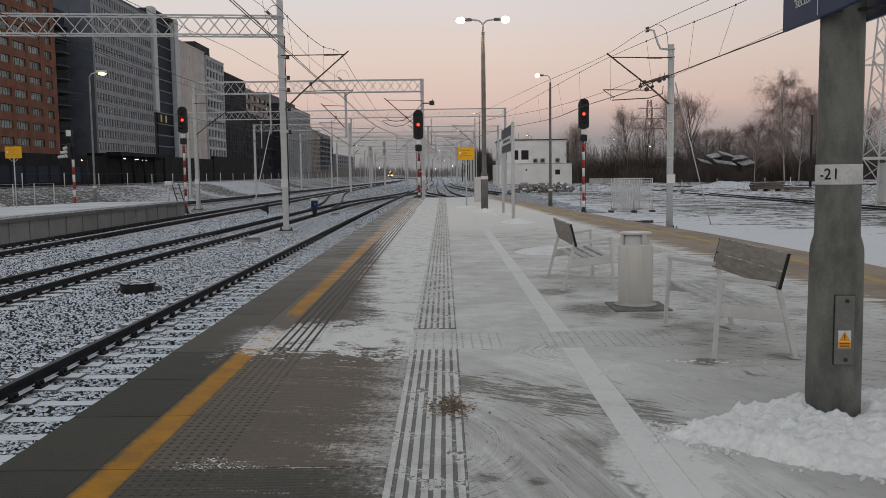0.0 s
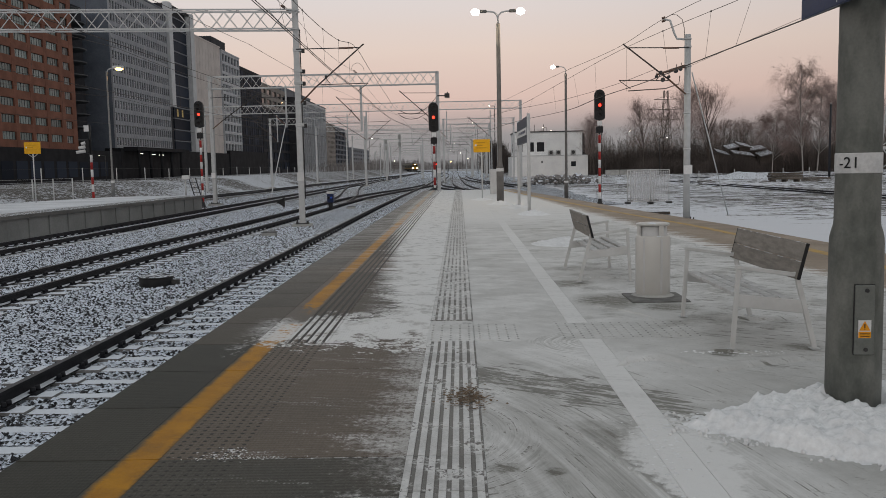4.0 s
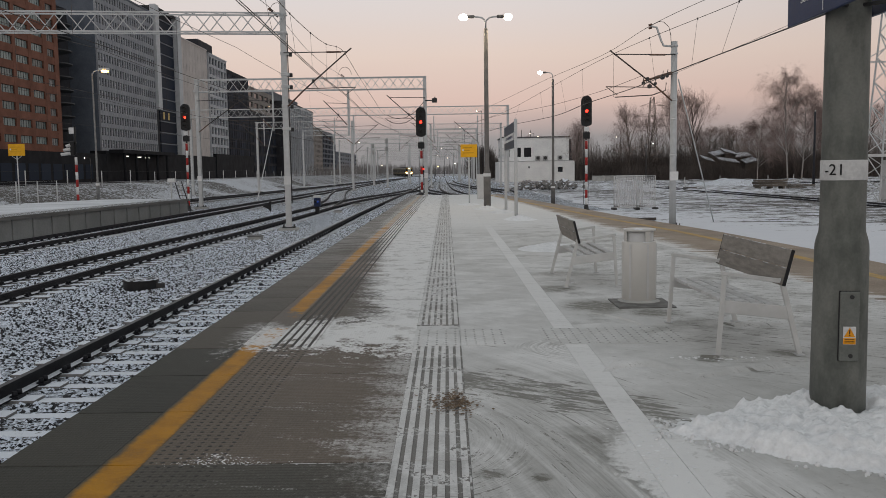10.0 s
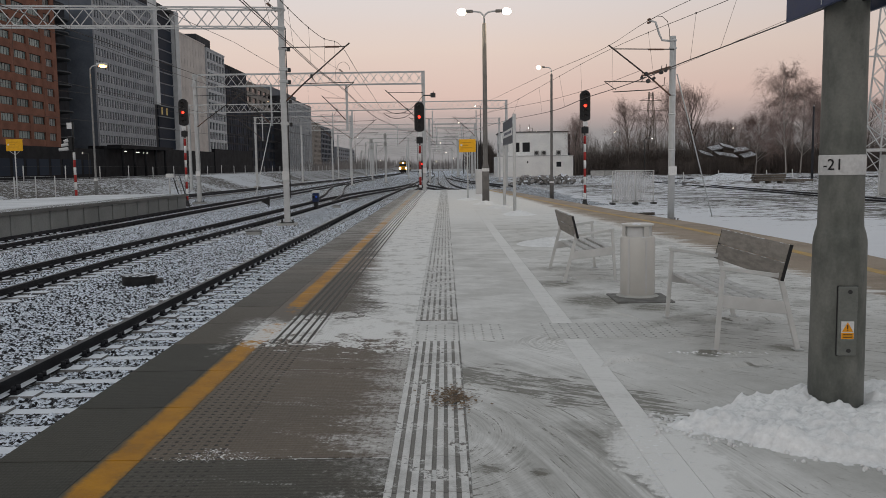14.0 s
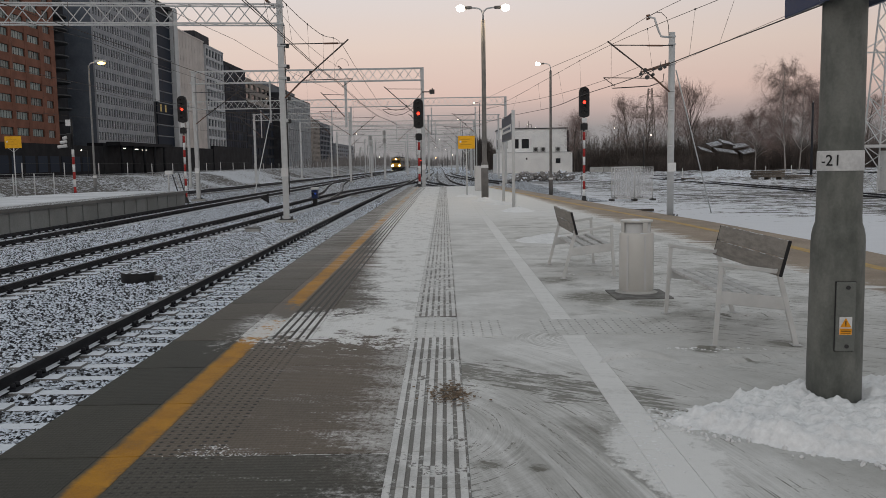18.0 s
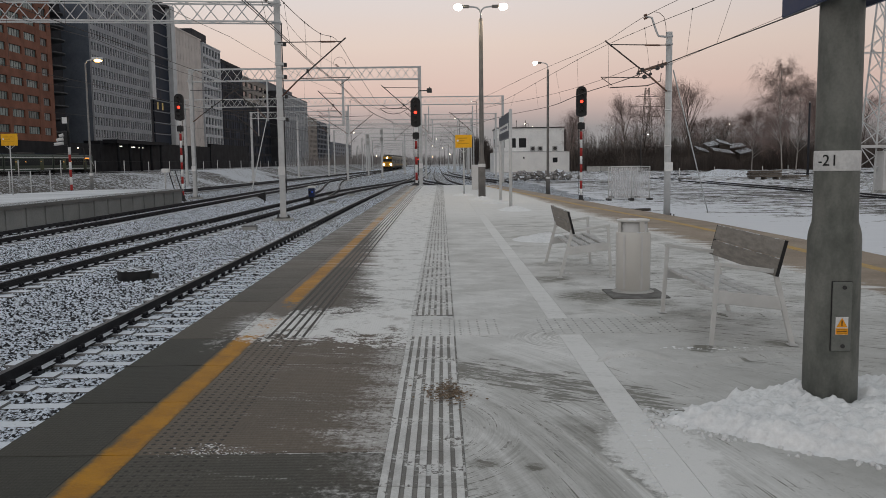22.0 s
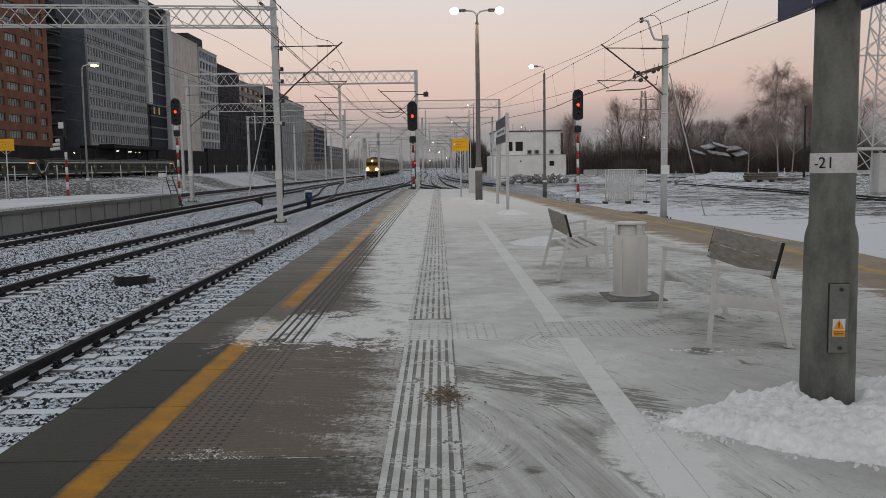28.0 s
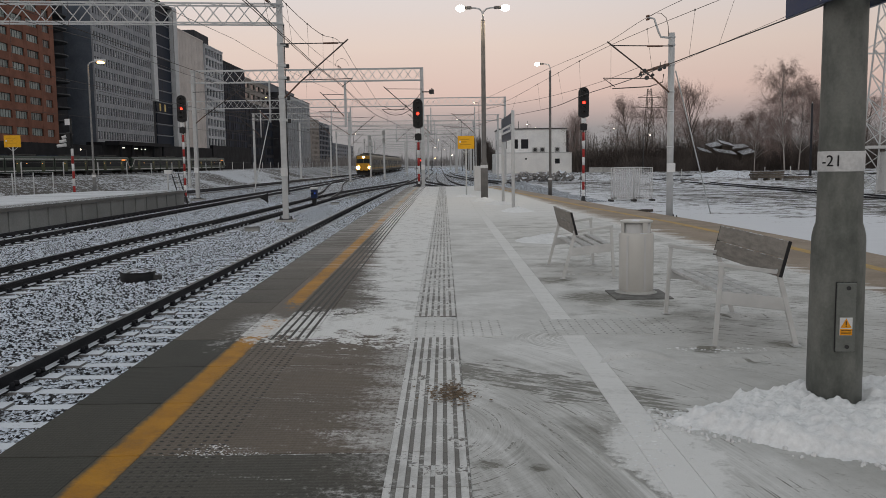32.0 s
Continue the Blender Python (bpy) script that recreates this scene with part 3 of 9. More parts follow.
def sweep(points, prof, z, closed=True):
    """Sweep a profile of (sideways, up) along (x, y) points at height z."""
    verts, faces = [], []
    n = len(prof)
    for i, (x, y) in enumerate(points):
        x0, y0 = points[max(i - 1, 0)]
        x1, y1 = points[min(i + 1, len(points) - 1)]
        l = math.hypot(x1 - x0, y1 - y0)
        nx, ny = (y1 - y0) / l, -(x1 - x0) / l
        for a, b in prof:
            verts.append((x + nx * a, y + ny * a, z + b))
    for i in range(len(points) - 1):
        for k in range(n if closed else n - 1):
            faces.append((i * n + k, i * n + (k + 1) % n, (i + 1) * n + (k + 1) % n, (i + 1) * n + k))
    if closed:
        faces.append(tuple(range(n))[::-1])
        faces.append(tuple(range(len(verts) - n, len(verts))))
    return verts, faces


# ------------------------------------------------------------------ materials in use
M_CONC = mat("weathered_concrete", (0.30, 0.30, 0.29), (0.42, 0.42, 0.40), 1.5, 30, 0.85, bump=0.4)
M_CONC_L = mat("pale_concrete_wall", (0.36, 0.36, 0.35), (0.46, 0.46, 0.45), 0.8, 12, 0.85, bump=0.3, vary=0.08)
M_STEEL = mat("galvanised_steel", (0.50, 0.51, 0.51), (0.57, 0.58, 0.58), 4, 60, 0.55, 0.15, bump=0.05, vary=0)
M_STEEL_D = mat("dark_steel", (0.045, 0.045, 0.048), (0.08, 0.078, 0.075), 4, 60, 0.6, 0.4, bump=0.15)
M_RAIL = mat("rusty_rail_web", (0.014, 0.015, 0.019), (0.027, 0.027, 0.032), 3, 50, 0.65, 0.3, bump=0.2)
M_RAILTOP = mat("polished_rail_head", (0.06, 0.062, 0.07), (0.10, 0.10, 0.11), 2, 60, 0.42, 0.7, bump=0.05)
M_SLEEPER = mat("snowy_concrete_sleeper", (0.18, 0.175, 0.17), (0.28, 0.275, 0.27), 4, 40, 0.9, bump=0.4, snow=1.25)
M_BLACK = mat("matt_black_enamel", (0.012, 0.012, 0.013), (0.022, 0.022, 0.023), 5, 40, 0.5, bump=0.1)
M_WHITEP = mat("white_paint", (0.66, 0.66, 0.66), (0.76, 0.76, 0.75), 3, 40, 0.5, bump=0.1)
M_REDP = mat("red_paint", (0.30, 0.022, 0.02), (0.38, 0.035, 0.03), 3, 40, 0.5, bump=0.1)
M_YSIGN = mat("yellow_sign_paint", (0.72, 0.36, 0.01), (0.80, 0.42, 0.015), 4, 30, 0.5, bump=0.05)
M_GREYP = mat("light_grey_powder_coat", (0.55, 0.55, 0.545), (0.60, 0.60, 0.595), 5, 60, 0.45, 0.0, bump=0.03, vary=0)
M_SLAT = mat("grey_brown_bench_plank", (0.20, 0.185, 0.165), (0.29, 0.265, 0.235), 5, 50, 0.7, bump=0.2, snow=0.45, stretch=(6, 1, 6))
M_POST = mat("stained_galvanised_post", (0.088, 0.094, 0.085), (0.172, 0.176, 0.160), 6, 60, 0.6, 0.2, bump=0.15, dist=0.004, stretch=(1.0, 1.0, 0.45))
M_BLUE = mat("dark_blue_sign_panel", (0.012, 0.028, 0.085), (0.018, 0.038, 0.11), 3, 40, 0.35, bump=0.03)
M_WIRE = mat("dark_copper_wire", (0.075, 0.065, 0.06), (0.11, 0.095, 0.085), 3, 40, 0.6, 0.5, bump=0)
M_SNOW = mat("packed_snow", (0.75, 0.76, 0.77), (0.85, 0.86, 0.865), 3, 25, 0.75, bump=0.6, dist=0.02, vary=0.05)
M_LENS_R = glow("red_signal_lamp", (1.0, 0.03, 0.015), 5)
M_LENS_OFF = mat("dark_signal_lens", (0.02, 0.02, 0.02), (0.03, 0.03, 0.03), 5, 30, 0.2, bump=0)
M_LAMP_W = glow("white_street_lamp", (1.0, 0.82, 0.58), 30)
M_LAMP_Y = glow("sodium_street_lamp", (1.0, 0.50, 0.12), 12)
M_FARLIGHT = glow("far_lamp", (1.0, 0.86, 0.66), 10)
# ------------------------------------------------------------------ ground
RAIL_Z = -0.76
BED_Z = -0.97


def smooth(a, b, v):
    t = min(max((v - a) / (b - a), 0.0), 1.0)
    return t * t * (3 - 2 * t)


def ground_z(x, y):
    z = -1.06
    if x < -24:
        z += 1.62 * smooth(-25.5, -33, x) - 0.8 * smooth(-36, -62, x)
        z += 0.16 * noise.noise((x * 0.5, y * 0.35, 1.7)) * smooth(-25, -29, x)
    if x > 7.5:
        z += 0.06 + 0.05 * noise.noise((x * 0.4, y * 0.4, 0)) + (0.35 * noise.noise((x * 0.12, y * 0.12, 4)) + 0.22 * noise.noise((x * 0.6, y * 0.6, 7))) * smooth(55, 90, y) * smooth(9, 20, x)
    return z


def build_ground():
    xs = [-1800, -900, -500, -300, -200, -150, -120, -100, -80, -62, -52, -44, -38] + [-36 + 0.75 * i for i in range(18)] + [-22, -18, -12, -6, 0, 4, 7] + [8 + 1.0 * i for i in range(60)] + [70, 76, 84, 95, 110, 130, 160, 220, 320, 500, 900, 1800]
    ys = [-120, -60, -30, -10, 0, 8, 16] + [20 + 1.6 * i for i in range(110)] + [200, 210, 225, 245, 270, 300, 340, 400, 480, 600, 800, 1200, 2000, 4000]
    nx = len(xs)
    verts = [(x, y, ground_z(x, y)) for y in ys for x in xs]
    faces = [(j * nx + i, j * nx + i + 1, (j + 1) * nx + i + 1, (j + 1) * nx + i) for j in range(len(ys) - 1) for i in range(nx - 1)]
    m, nt, b = nodes_of("snowy_earth")
    geo = nd(nt, "ShaderNodeNewGeometry")
    pos = geo.outputs["Position"]
    sep = nd(nt, "ShaderNodeSeparateXYZ")
    nt.links.new(pos, sep.inputs[0])
    big = noise_node(nt, pos, 0.06, 5, 0.6)
    streak = noise_node(nt, pos, 1.3, 8, 0.78, (0.3, 1.0, 1.0))
    tuft = noise_node(nt, pos, 2.2, 5, 0.7)
    fine = noise_node(nt, pos, 18, 4, 0.7)
    clump = noise_node(nt, pos, 3.8, 7, 0.80, (1.0, 0.55, 1.6))
    leftx = step_node(nt, sep.outputs["X"], -20, -24)
    mixs = nd(nt, "ShaderNodeMix", dtype="FLOAT")
    nt.links.new(leftx, mixs.inputs[0])
    nt.links.new(streak, mixs.inputs[2])
    nt.links.new(clump, mixs.inputs[3])
    streak = mixs.outputs[0]
    bare = math_node(nt, "MULTIPLY_ADD", big, 0.25, math_node(nt, "MULTIPLY_ADD", streak, 0.75, math_node(nt, "MULTIPLY", tuft, 0.3)))
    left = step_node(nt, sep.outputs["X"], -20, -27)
    yard = math_node(nt, "MULTIPLY", step_node(nt, math_node(nt, "MULTIPLY_ADD", sep.outputs["X"], 0.9, sep.outputs["Y"]), 34, 62), step_node(nt, sep.outputs["X"], 6, 12))
    bias = math_node(nt, "MAXIMUM", math_node(nt, "MULTIPLY", left, math_node(nt, "MULTIPLY_ADD", step_node(nt, noise_node(nt, pos, 0.035, 3), 0.42, 0.56), 0.10, 0.07)), math_node(nt, "MULTIPLY", yard, 0.135))
    bare = step_node(nt, math_node(nt, "ADD", bare, bias), 0.765, 0.815)
    far = step_node(nt, sep.outputs["Y"], 150, 190)
    earth = mix_node(nt, tuft, (0.075, 0.068, 0.06), (0.15, 0.135, 0.12))
    earth = mix_node(nt, step_node(nt, fine, 0.35, 0.7), earth, (0.045, 0.042, 0.038))
    snow = mix_node(nt, streak, (0.66, 0.68, 0.73), (0.80, 0.82, 0.86))
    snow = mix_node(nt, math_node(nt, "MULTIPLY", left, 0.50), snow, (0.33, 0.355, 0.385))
    col = mix_node(nt, math_node(nt, "MAXIMUM", bare, math_node(nt, "MULTIPLY", far, 0.5)), snow, earth)
    nt.links.new(col, b.inputs["Base Color"])
    b.inputs["Roughness"].default_value = 0.85
    bump_node(nt, b, math_node(nt, "MULTIPLY_ADD", tuft, 0.7, math_node(nt, "MULTIPLY", fine, 0.3)), 0.6, 0.12)
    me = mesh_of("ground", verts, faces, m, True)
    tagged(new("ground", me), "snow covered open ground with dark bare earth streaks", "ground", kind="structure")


build_ground()

# ------------------------------------------------------------------ tracks
TRACKS = {
    "main": [(-4.03, -15), (-4.03, 20), (-4.03, 50), (-3.75, 75), (-3.45, 97), (-3.3, 150), (-4.2, 250), (-12, 370), (-30, 470)],
    "second": [(-9.18, 0), (-9.18, 22), (-8.75, 33), (-8.4, 45), (-8.2, 55), (-7.75, 66), (-6.7, 77), (-5.3, 88), (-4.2, 100), (-3.75, 112)],
    "third": [(-14.5, 8), (-14.45, 30), (-14.3, 60), (-14.2, 150), (-14.2, 270)] + [(-14.2 - 4.25e-5 * (y - 270) ** 2.45, y) for y in (310, 350, 400, 450, 500, 550, 600, 650)],
    "fourth": [(-26.5, 20), (-24.8, 50), (-22.3, 80), (-20.1, 133), (-17.4, 196), (-15.2, 240), (-14.2, 270)],
    "crossing": [(-8.35, 57), (-9.3, 70), (-11.3, 88), (-13.2, 108), (-14.1, 130), (-14.2, 145)],
    "right": [(5.3, 50), (3.9, 60), (2.0, 71), (-0.6, 86), (-2.6, 100), (-3.3, 115)],
    "far_right": [(1.6, 76), (0.4, 95), (-0.4, 135), (-0.9, 200), (-1.5, 300), (-3, 400)],
    "far_side": [(6.5, 90), (3.2, 120), (1.4, 150), (0.6, 200)],
}


SUB_LINE = [(-91.4 + 0.077 * y, y) for y in (-60, 60, 180, 330)]


def train_x(y):
    return -14.2 - (4.25e-5 * (y - 285) ** 2.47 if y > 285 else 0.0)


RAIL_PROF = [(-0.075, -0.172), (0.075, -0.172), (0.075, -0.155), (0.012, -0.135), (0.010, -0.048), (0.036, -0.038), (0.036, 0.0), (-0.036, 0.0), (-0.036, -0.038), (-0.010, -0.048), (-0.012, -0.135), (-0.075, -0.155)]


def sleeper_mesh():
    bm = bmesh.new()
    for s in (-1, 1):
        for f in ((s * 0.42, -0.13, s * 1.3, 0.13),):
            a, b_ = sorted((f[0], f[2]))
            box(bm, a, -0.12, -0.19, b_, 0.12, 0.0, bevel=0.012)
        # spring clips and pads on both sides of each rail
        for o in (-0.092, 0.092):
            x = s * 0.7535 + o
            box(bm, x - 0.05, -0.085, 0.0, x + 0.05, 0.085, 0.034)
            rod(bm, (x, -0.055, 0.03), (x, -0.055, 0.085), 0.032, 0.026, n=8)
            rod(bm, (x, 0.045, 0.03), (x, 0.045, 0.085), 0.034, 0.026, n=8)
    box(bm, -0.43, -0.09, -0.19, 0.43, 0.09, -0.03)
    me = bpy.data.meshes.new("sleeper")
    bm.to_mesh(me)
    bm.free()
    me.materials.append(M_SLEEPER)
    me.materials.append(M_RAIL)
    for poly in me.polygons:
        c = poly.center
        if c.z > 0.004:
            poly.material_index = 1
    return me


SLEEPER = sleeper_mesh()
M_FOOT = mat("snow_on_rail_foot", (0.70, 0.73, 0.78), (0.80, 0.82, 0.86), 4, 30, 0.8, bump=0.3, world_space=True, vary=0.05)


def build_track(key, near):
    pts = TRACKS[key]
    tr = thing("railway_track", None, "railway track of dark rails on snowy concrete sleepers", "railway track", "station tracks", "structure")
    dense = spline(pts, 1.5)
    side = []
    for s in (-1, 1):
        v, f = sweep([(x, y) for x, y in dense], [(a + s * 0.7535, b_) for a, b_ in RAIL_PROF], RAIL_Z)
        me = mesh_of("rail", v, f, M_RAIL)
        me.materials.append(M_RAILTOP)
        me.materials.append(M_FOOT)
        n = len(RAIL_PROF)
        for poly in me.polygons:
            if poly.index % n == 6 and poly.index < n * (len(dense) - 1):
                poly.material_index = 1
            elif poly.index % n in (2, 10) and poly.index < n * (len(dense) - 1) and poly.center.y < 34:
                poly.material_index = 2
        part("rail", me, None, tr, "dark rail with worn bright head")
    sl = spline(pts, 0.6)
    vs, fs = [], []
    for i, (x, y) in enumerate(sl):
        x1, y1 = sl[min(i + 1, len(sl) - 1)]
        x0, y0 = sl[max(i - 1, 0)]
        a = math.atan2(-(x1 - x0), y1 - y0)
        if near[0] <= y <= near[1]:
            ob = part("sleeper", SLEEPER, None, tr)
            ob.matrix_basis = Matrix.Translation((x, y, RAIL_Z - 0.172)) @ Matrix.Rotation(a, 4, "Z")
        elif near[1] < y < 180:
            b0 = len(vs)
            c, s_ = math.cos(a), math.sin(a)
            for dx, dy, dz in ((-1.3, -0.12, -0.2), (1.3, -0.12, -0.2), (1.3, 0.12, -0.2), (-1.3, 0.12, -0.2), (-1.3, -0.12, 0), (1.3, -0.12, 0), (1.3, 0.12, 0), (-1.3, 0.12, 0)):
                vs.append((x + dx * c - dy * s_, y + dx * s_ + dy * c, RAIL_Z - 0.172 + dz))
            fs += [tuple(b0 + k for k in f) for f in BOXF]
    if vs:
        tagged(part("far_sleepers", mesh_of("far_sleepers", vs, fs, M_SLEEPER), None, tr), kind="stuff")


for key, near in (("main", (-6, 62)), ("second", (12, 62)), ("third", (22, 58)), ("fourth", (60, 62)), ("crossing", (57, 58)), ("right", (50, 51)), ("far_right", (76, 77)), ("far_side", (90, 91))):
    build_track(key, near)


def build_ballast():
    m, nt, b = nodes_of("snow_dusted_ballast")
    geo = nd(nt, "ShaderNodeNewGeometry")
    pos = geo.outputs["Position"]
    vor = nd(nt, "ShaderNodeTexVoronoi")
    vor.inputs["Scale"].default_value = 27
    nt.links.new(pos, vor.inputs[0])
    sepc = nd(nt, "ShaderNodeSeparateColor")
    nt.links.new(vor.outputs["Color"], sepc.inputs[0])
    big = noise_node(nt, pos, 0.5, 4)
    lump = math_node(nt, "MULTIPLY_ADD", big, 0.35, sepc.outputs[0])
    sepy = nd(nt, "ShaderNodeSeparateXYZ")
    nt.links.new(pos, sepy.inputs[0])
    thaw = math_node(nt, "MULTIPLY", math_node(nt, "MULTIPLY", step_node(nt, sepy.outputs["Y"], 38, 62), step_node(nt, sepy.outputs["Y"], 220, 150)), noise_node(nt, pos, 0.35, 5, 0.7))
    lump = math_node(nt, "MULTIPLY_ADD", thaw, -0.42, lump)
    msk = step_node(nt, lump, 0.42, 0.54)
    stone = mix_node(nt, sepc.outputs[1], (0.022, 0.023, 0.026), (0.11, 0.105, 0.10))
    col = mix_node(nt, msk, stone, (0.75, 0.81, 0.90))
    nt.links.new(col, b.inputs["Base Color"])
    b.inputs["Roughness"].default_value = 0.85
    bump_node(nt, b, math_node(nt, "SUBTRACT", 1.0, vor.outputs["Distance"]), 1.0, 0.05)
    xs = [-17.4, -16.3, -12.6, -11.8, -11.4, -7.4, -6.6, -2.3, -1.0, 0.5, 6, 9, 11]
    ys = [-20, 0, 30, 50, 60, 80, 120, 180, 260, 400]
    verts, faces = [], []
    for y in ys:
        for x in xs:
            verts.append((x - (6 if x < -17 and y > 52 else 0), y, BED_Z + (-0.1 if x < -17 or x > 10 else 0)))
    n = len(xs)
    for j in range(len(ys) - 1):
        for i in range(n - 1):
            if xs[i] >= -2.4 and ys[j + 1] <= 50:
                continue
            faces.append((j * n + i, j * n + i + 1, (j + 1) * n + i + 1, (j + 1) * n + i))
    tagged(new("ballast_bed", mesh_of("ballast_bed", verts, faces, m)), "grey crushed stone track bed dusted with snow", "ballast", kind="structure")
    # loose stones that stand out one by one close to the platform
    rng = np.random.default_rng(5)
    base = np.array([(1, 0, 0), (-1, 0, 0), (0, 1, 0), (0, -1, 0), (0, 0, 0.8), (0, 0, -0.6)], float)
    tri = np.array([(0, 2, 4), (2, 1, 4), (1, 3, 4), (3, 0, 4), (2, 0, 5), (1, 2, 5), (3, 1, 5), (0, 3, 5)])
    total = 165000
    u = rng.random(total)
    y = 6.5 + 48.5 * u**1.2
    x = -15.8 + rng.random(total) * 13.4
    # keep clear of rails
    ok = np.ones(total, bool)
    for axis in (-4.03, -14.45):
        for s in (-0.7535, 0.7535):
            ok &= np.abs(x - (axis + s)) > 0.16
    a2 = np.interp(y, [0, 22, 33, 45, 55], [-9.18, -9.18, -8.75, -8.4, -8.2])
    for s in (-0.7535, 0.7535):
        ok &= np.abs(x - (a2 + s)) > 0.16
    # thin out over sleepers of the near track
    ph = np.abs(((y + 15) / 0.6) % 1.0 - 0.5)
    on_sl = (ph > 0.29) & (np.abs(x + 4.03) < 1.3)
    ok &= ~on_sl
    x, y = x[ok], y[ok]
    k = len(x)
    sz = 0.014 + 0.020 * rng.random(k)
    v = base[None] * (0.7 + 0.6 * rng.random((k, 6, 1))) * sz[:, None, None]
    t = rng.random(k) * 6.28
    c, s = np.cos(t)[:, None], np.sin(t)[:, None]
    vx = v[:, :, 0] * c - v[:, :, 1] * s
    vy = v[:, :, 0] * s + v[:, :, 1] * c
    vv = np.stack([vx + x[:, None], vy + y[:, None], v[:, :, 2] + BED_Z + 0.01], 2).reshape(-1, 3)
    ff = (tri[None] + (np.arange(k) * 6)[:, None, None]).reshape(-1, 3)
    me = bpy.data.meshes.new("ballast_stones")
    me.from_pydata(vv, [], ff)
    me.update()
    ms, nt, b = nodes_of("loose_ballast_stone")
    geo = nd(nt, "ShaderNodeNewGeometry")
    sz_ = nd(nt, "ShaderNodeSeparateXYZ")
    nt.links.new(geo.outputs["Normal"], sz_.inputs[0])
    rnd = geo.outputs["Random Per Island"]
    stone = mix_node(nt, rnd, (0.010, 0.011, 0.014), (0.055, 0.056, 0.062))
    cap = math_node(nt, "MULTIPLY", step_node(nt, sz_.outputs["Z"], 0.0, 0.32), step_node(nt, math_node(nt, "FRACT", math_node(nt, "MULTIPLY", rnd, 7.3)), 0.30, 0.40))
    nt.links.new(mix_node(nt, cap, stone, (0.75, 0.81, 0.90)), b.inputs["Base Color"])
    b.inputs["Roughness"].default_value = 0.9
    me.materials.append(ms)
    tagged(new("ballast_stones", me), "loose grey ballast stones half covered by snow", "gravel", kind="stuff")


build_ballast()

# ------------------------------------------------------------------ island platform
END_Y = 51.5
M_EDGE = platform_mat("wet_edge_slab", "edge")
M_BSLAB = platform_mat("brown_platform_slab", "slab")
M_RIB = platform_mat("tactile_rib_white", "rib")
M_GROOVE = platform_mat("tactile_groove_grey", "groove")
M_BAND = platform_mat("pale_concrete_band", "band")
M_YEL2 = platform_mat("worn_yellow_line_far_side", "yellow2")
M_STUD = platform_mat("shaded_wet_stud", "stud")
M_DOT = platform_mat("shaded_dot", "dot")
M_YEL = platform_mat("worn_yellow_line", "yellow")
M_BROWN = platform_mat("brown_paver", "brown")
M_ASPH = platform_mat("scraped_snow_paving", "paving")
RIGHT_EDGE = [(6.4, -6), (6.4, 8), (6.38, 14), (6.05, 19.4), (5.32, 25.9), (4.72, 33), (4.0, 41), (3.1, END_Y)]
BROWN_LEFT = [(4.75, -6), (4.7, 8), (3.95, 18), (3.7, 26), (3.3, 35), (2.7, 43), (2.1, END_Y)]


def strip(left, right, z, y0, y1, step=0.5, th=0.06):
    """Flat strip with thickness between two lines x(y)."""
    ys = np.arange(y0, y1 + 1e-6, step)
    lx = np.interp(ys, [p[1] for p in left], [p[0] for p in left])
    rx = np.interp(ys, [p[1] for p in right], [p[0] for p in right])
    v, f = [], []
    for y, a, b in zip(ys, lx, rx):
        v += [(a, y, z), (b, y, z), (b, y, z - th), (a, y, z - th)]
    for i in range(len(ys) - 1):
        o, p = i * 4, i * 4 + 4
        for k in range(4):
            f.append((o + k, o + (k + 1) % 4, p + (k + 1) % 4, p + k))
    f += [(0, 3, 2, 1), tuple(len(v) - 4 + k for k in range(4))]
    return v, f


def straight(x):
    return [(x, -10), (x, 80)]


platform = thing("platform", None, "long concrete station platform under scraped snow", "platform", kind="structure")
# retaining body below the slabs
v, f = strip(straight(-2.22), RIGHT_EDGE, -0.07, -6, END_Y, 0.5, 1.05)
part("platform_core", mesh_of("platform_core", v, f, M_CONC), None, platform, "grey concrete platform wall")
v, f = strip(straight(-2.2), straight(1.2), -0.007, -6, END_Y, 0.5, 0.05)
part("bedding", mesh_of("bedding", v, f, M_EDGE), None, platform, "mortar bed in the slab joints")
v, f = strip(straight(-1.5), straight(-0.3), -0.003, -6, END_Y, 0.5, 0.05)
part("joint_snow", mesh_of("joint_snow", v, f, platform_mat("snow_in_joints", "joint")), None, platform, "snow packed in the slab joints")
v, f = strip(straight(0.104), straight(0.969), 0.0, -6, END_Y, 0.5)
part("paving", mesh_of("paving", v, f, M_ASPH), None, platform, "paving under a thin scraped film of snow")
v, f = strip(straight(1.159), BROWN_LEFT, 0.0, -6, END_Y, 0.5)
part("paving", mesh_of("paving", v, f, M_ASPH), None, platform, "paving under a thin scraped film of snow")
v, f = strip([(x - 0.84, y) for x, y in RIGHT_EDGE], [(x - 0.66, y) for x, y in RIGHT_EDGE], 0.001, -6, END_Y, 0.5)
part("yellow_line", mesh_of("yellow_line", v, f, M_YEL2), None, platform, "worn yellow safety line")
v, f = strip([(x + 0.004, y) for x, y in BROWN_LEFT], [(x - 0.844, y) for x, y in RIGHT_EDGE], 0.0, -6, END_Y, 0.5)
part("paver_strip", mesh_of("paver_strip", v, f, M_BROWN), None, platform, "brown paved strip swept free of snow")
v, f = strip([(x - 0.656, y) for x, y in RIGHT_EDGE], [(x + 0.08, y) for x, y in RIGHT_EDGE], 0.0, -6, END_Y, 0.5)
part("edge_strip", mesh_of("edge_strip", v, f, M_BROWN), None, platform, "brown paved strip swept free of snow")


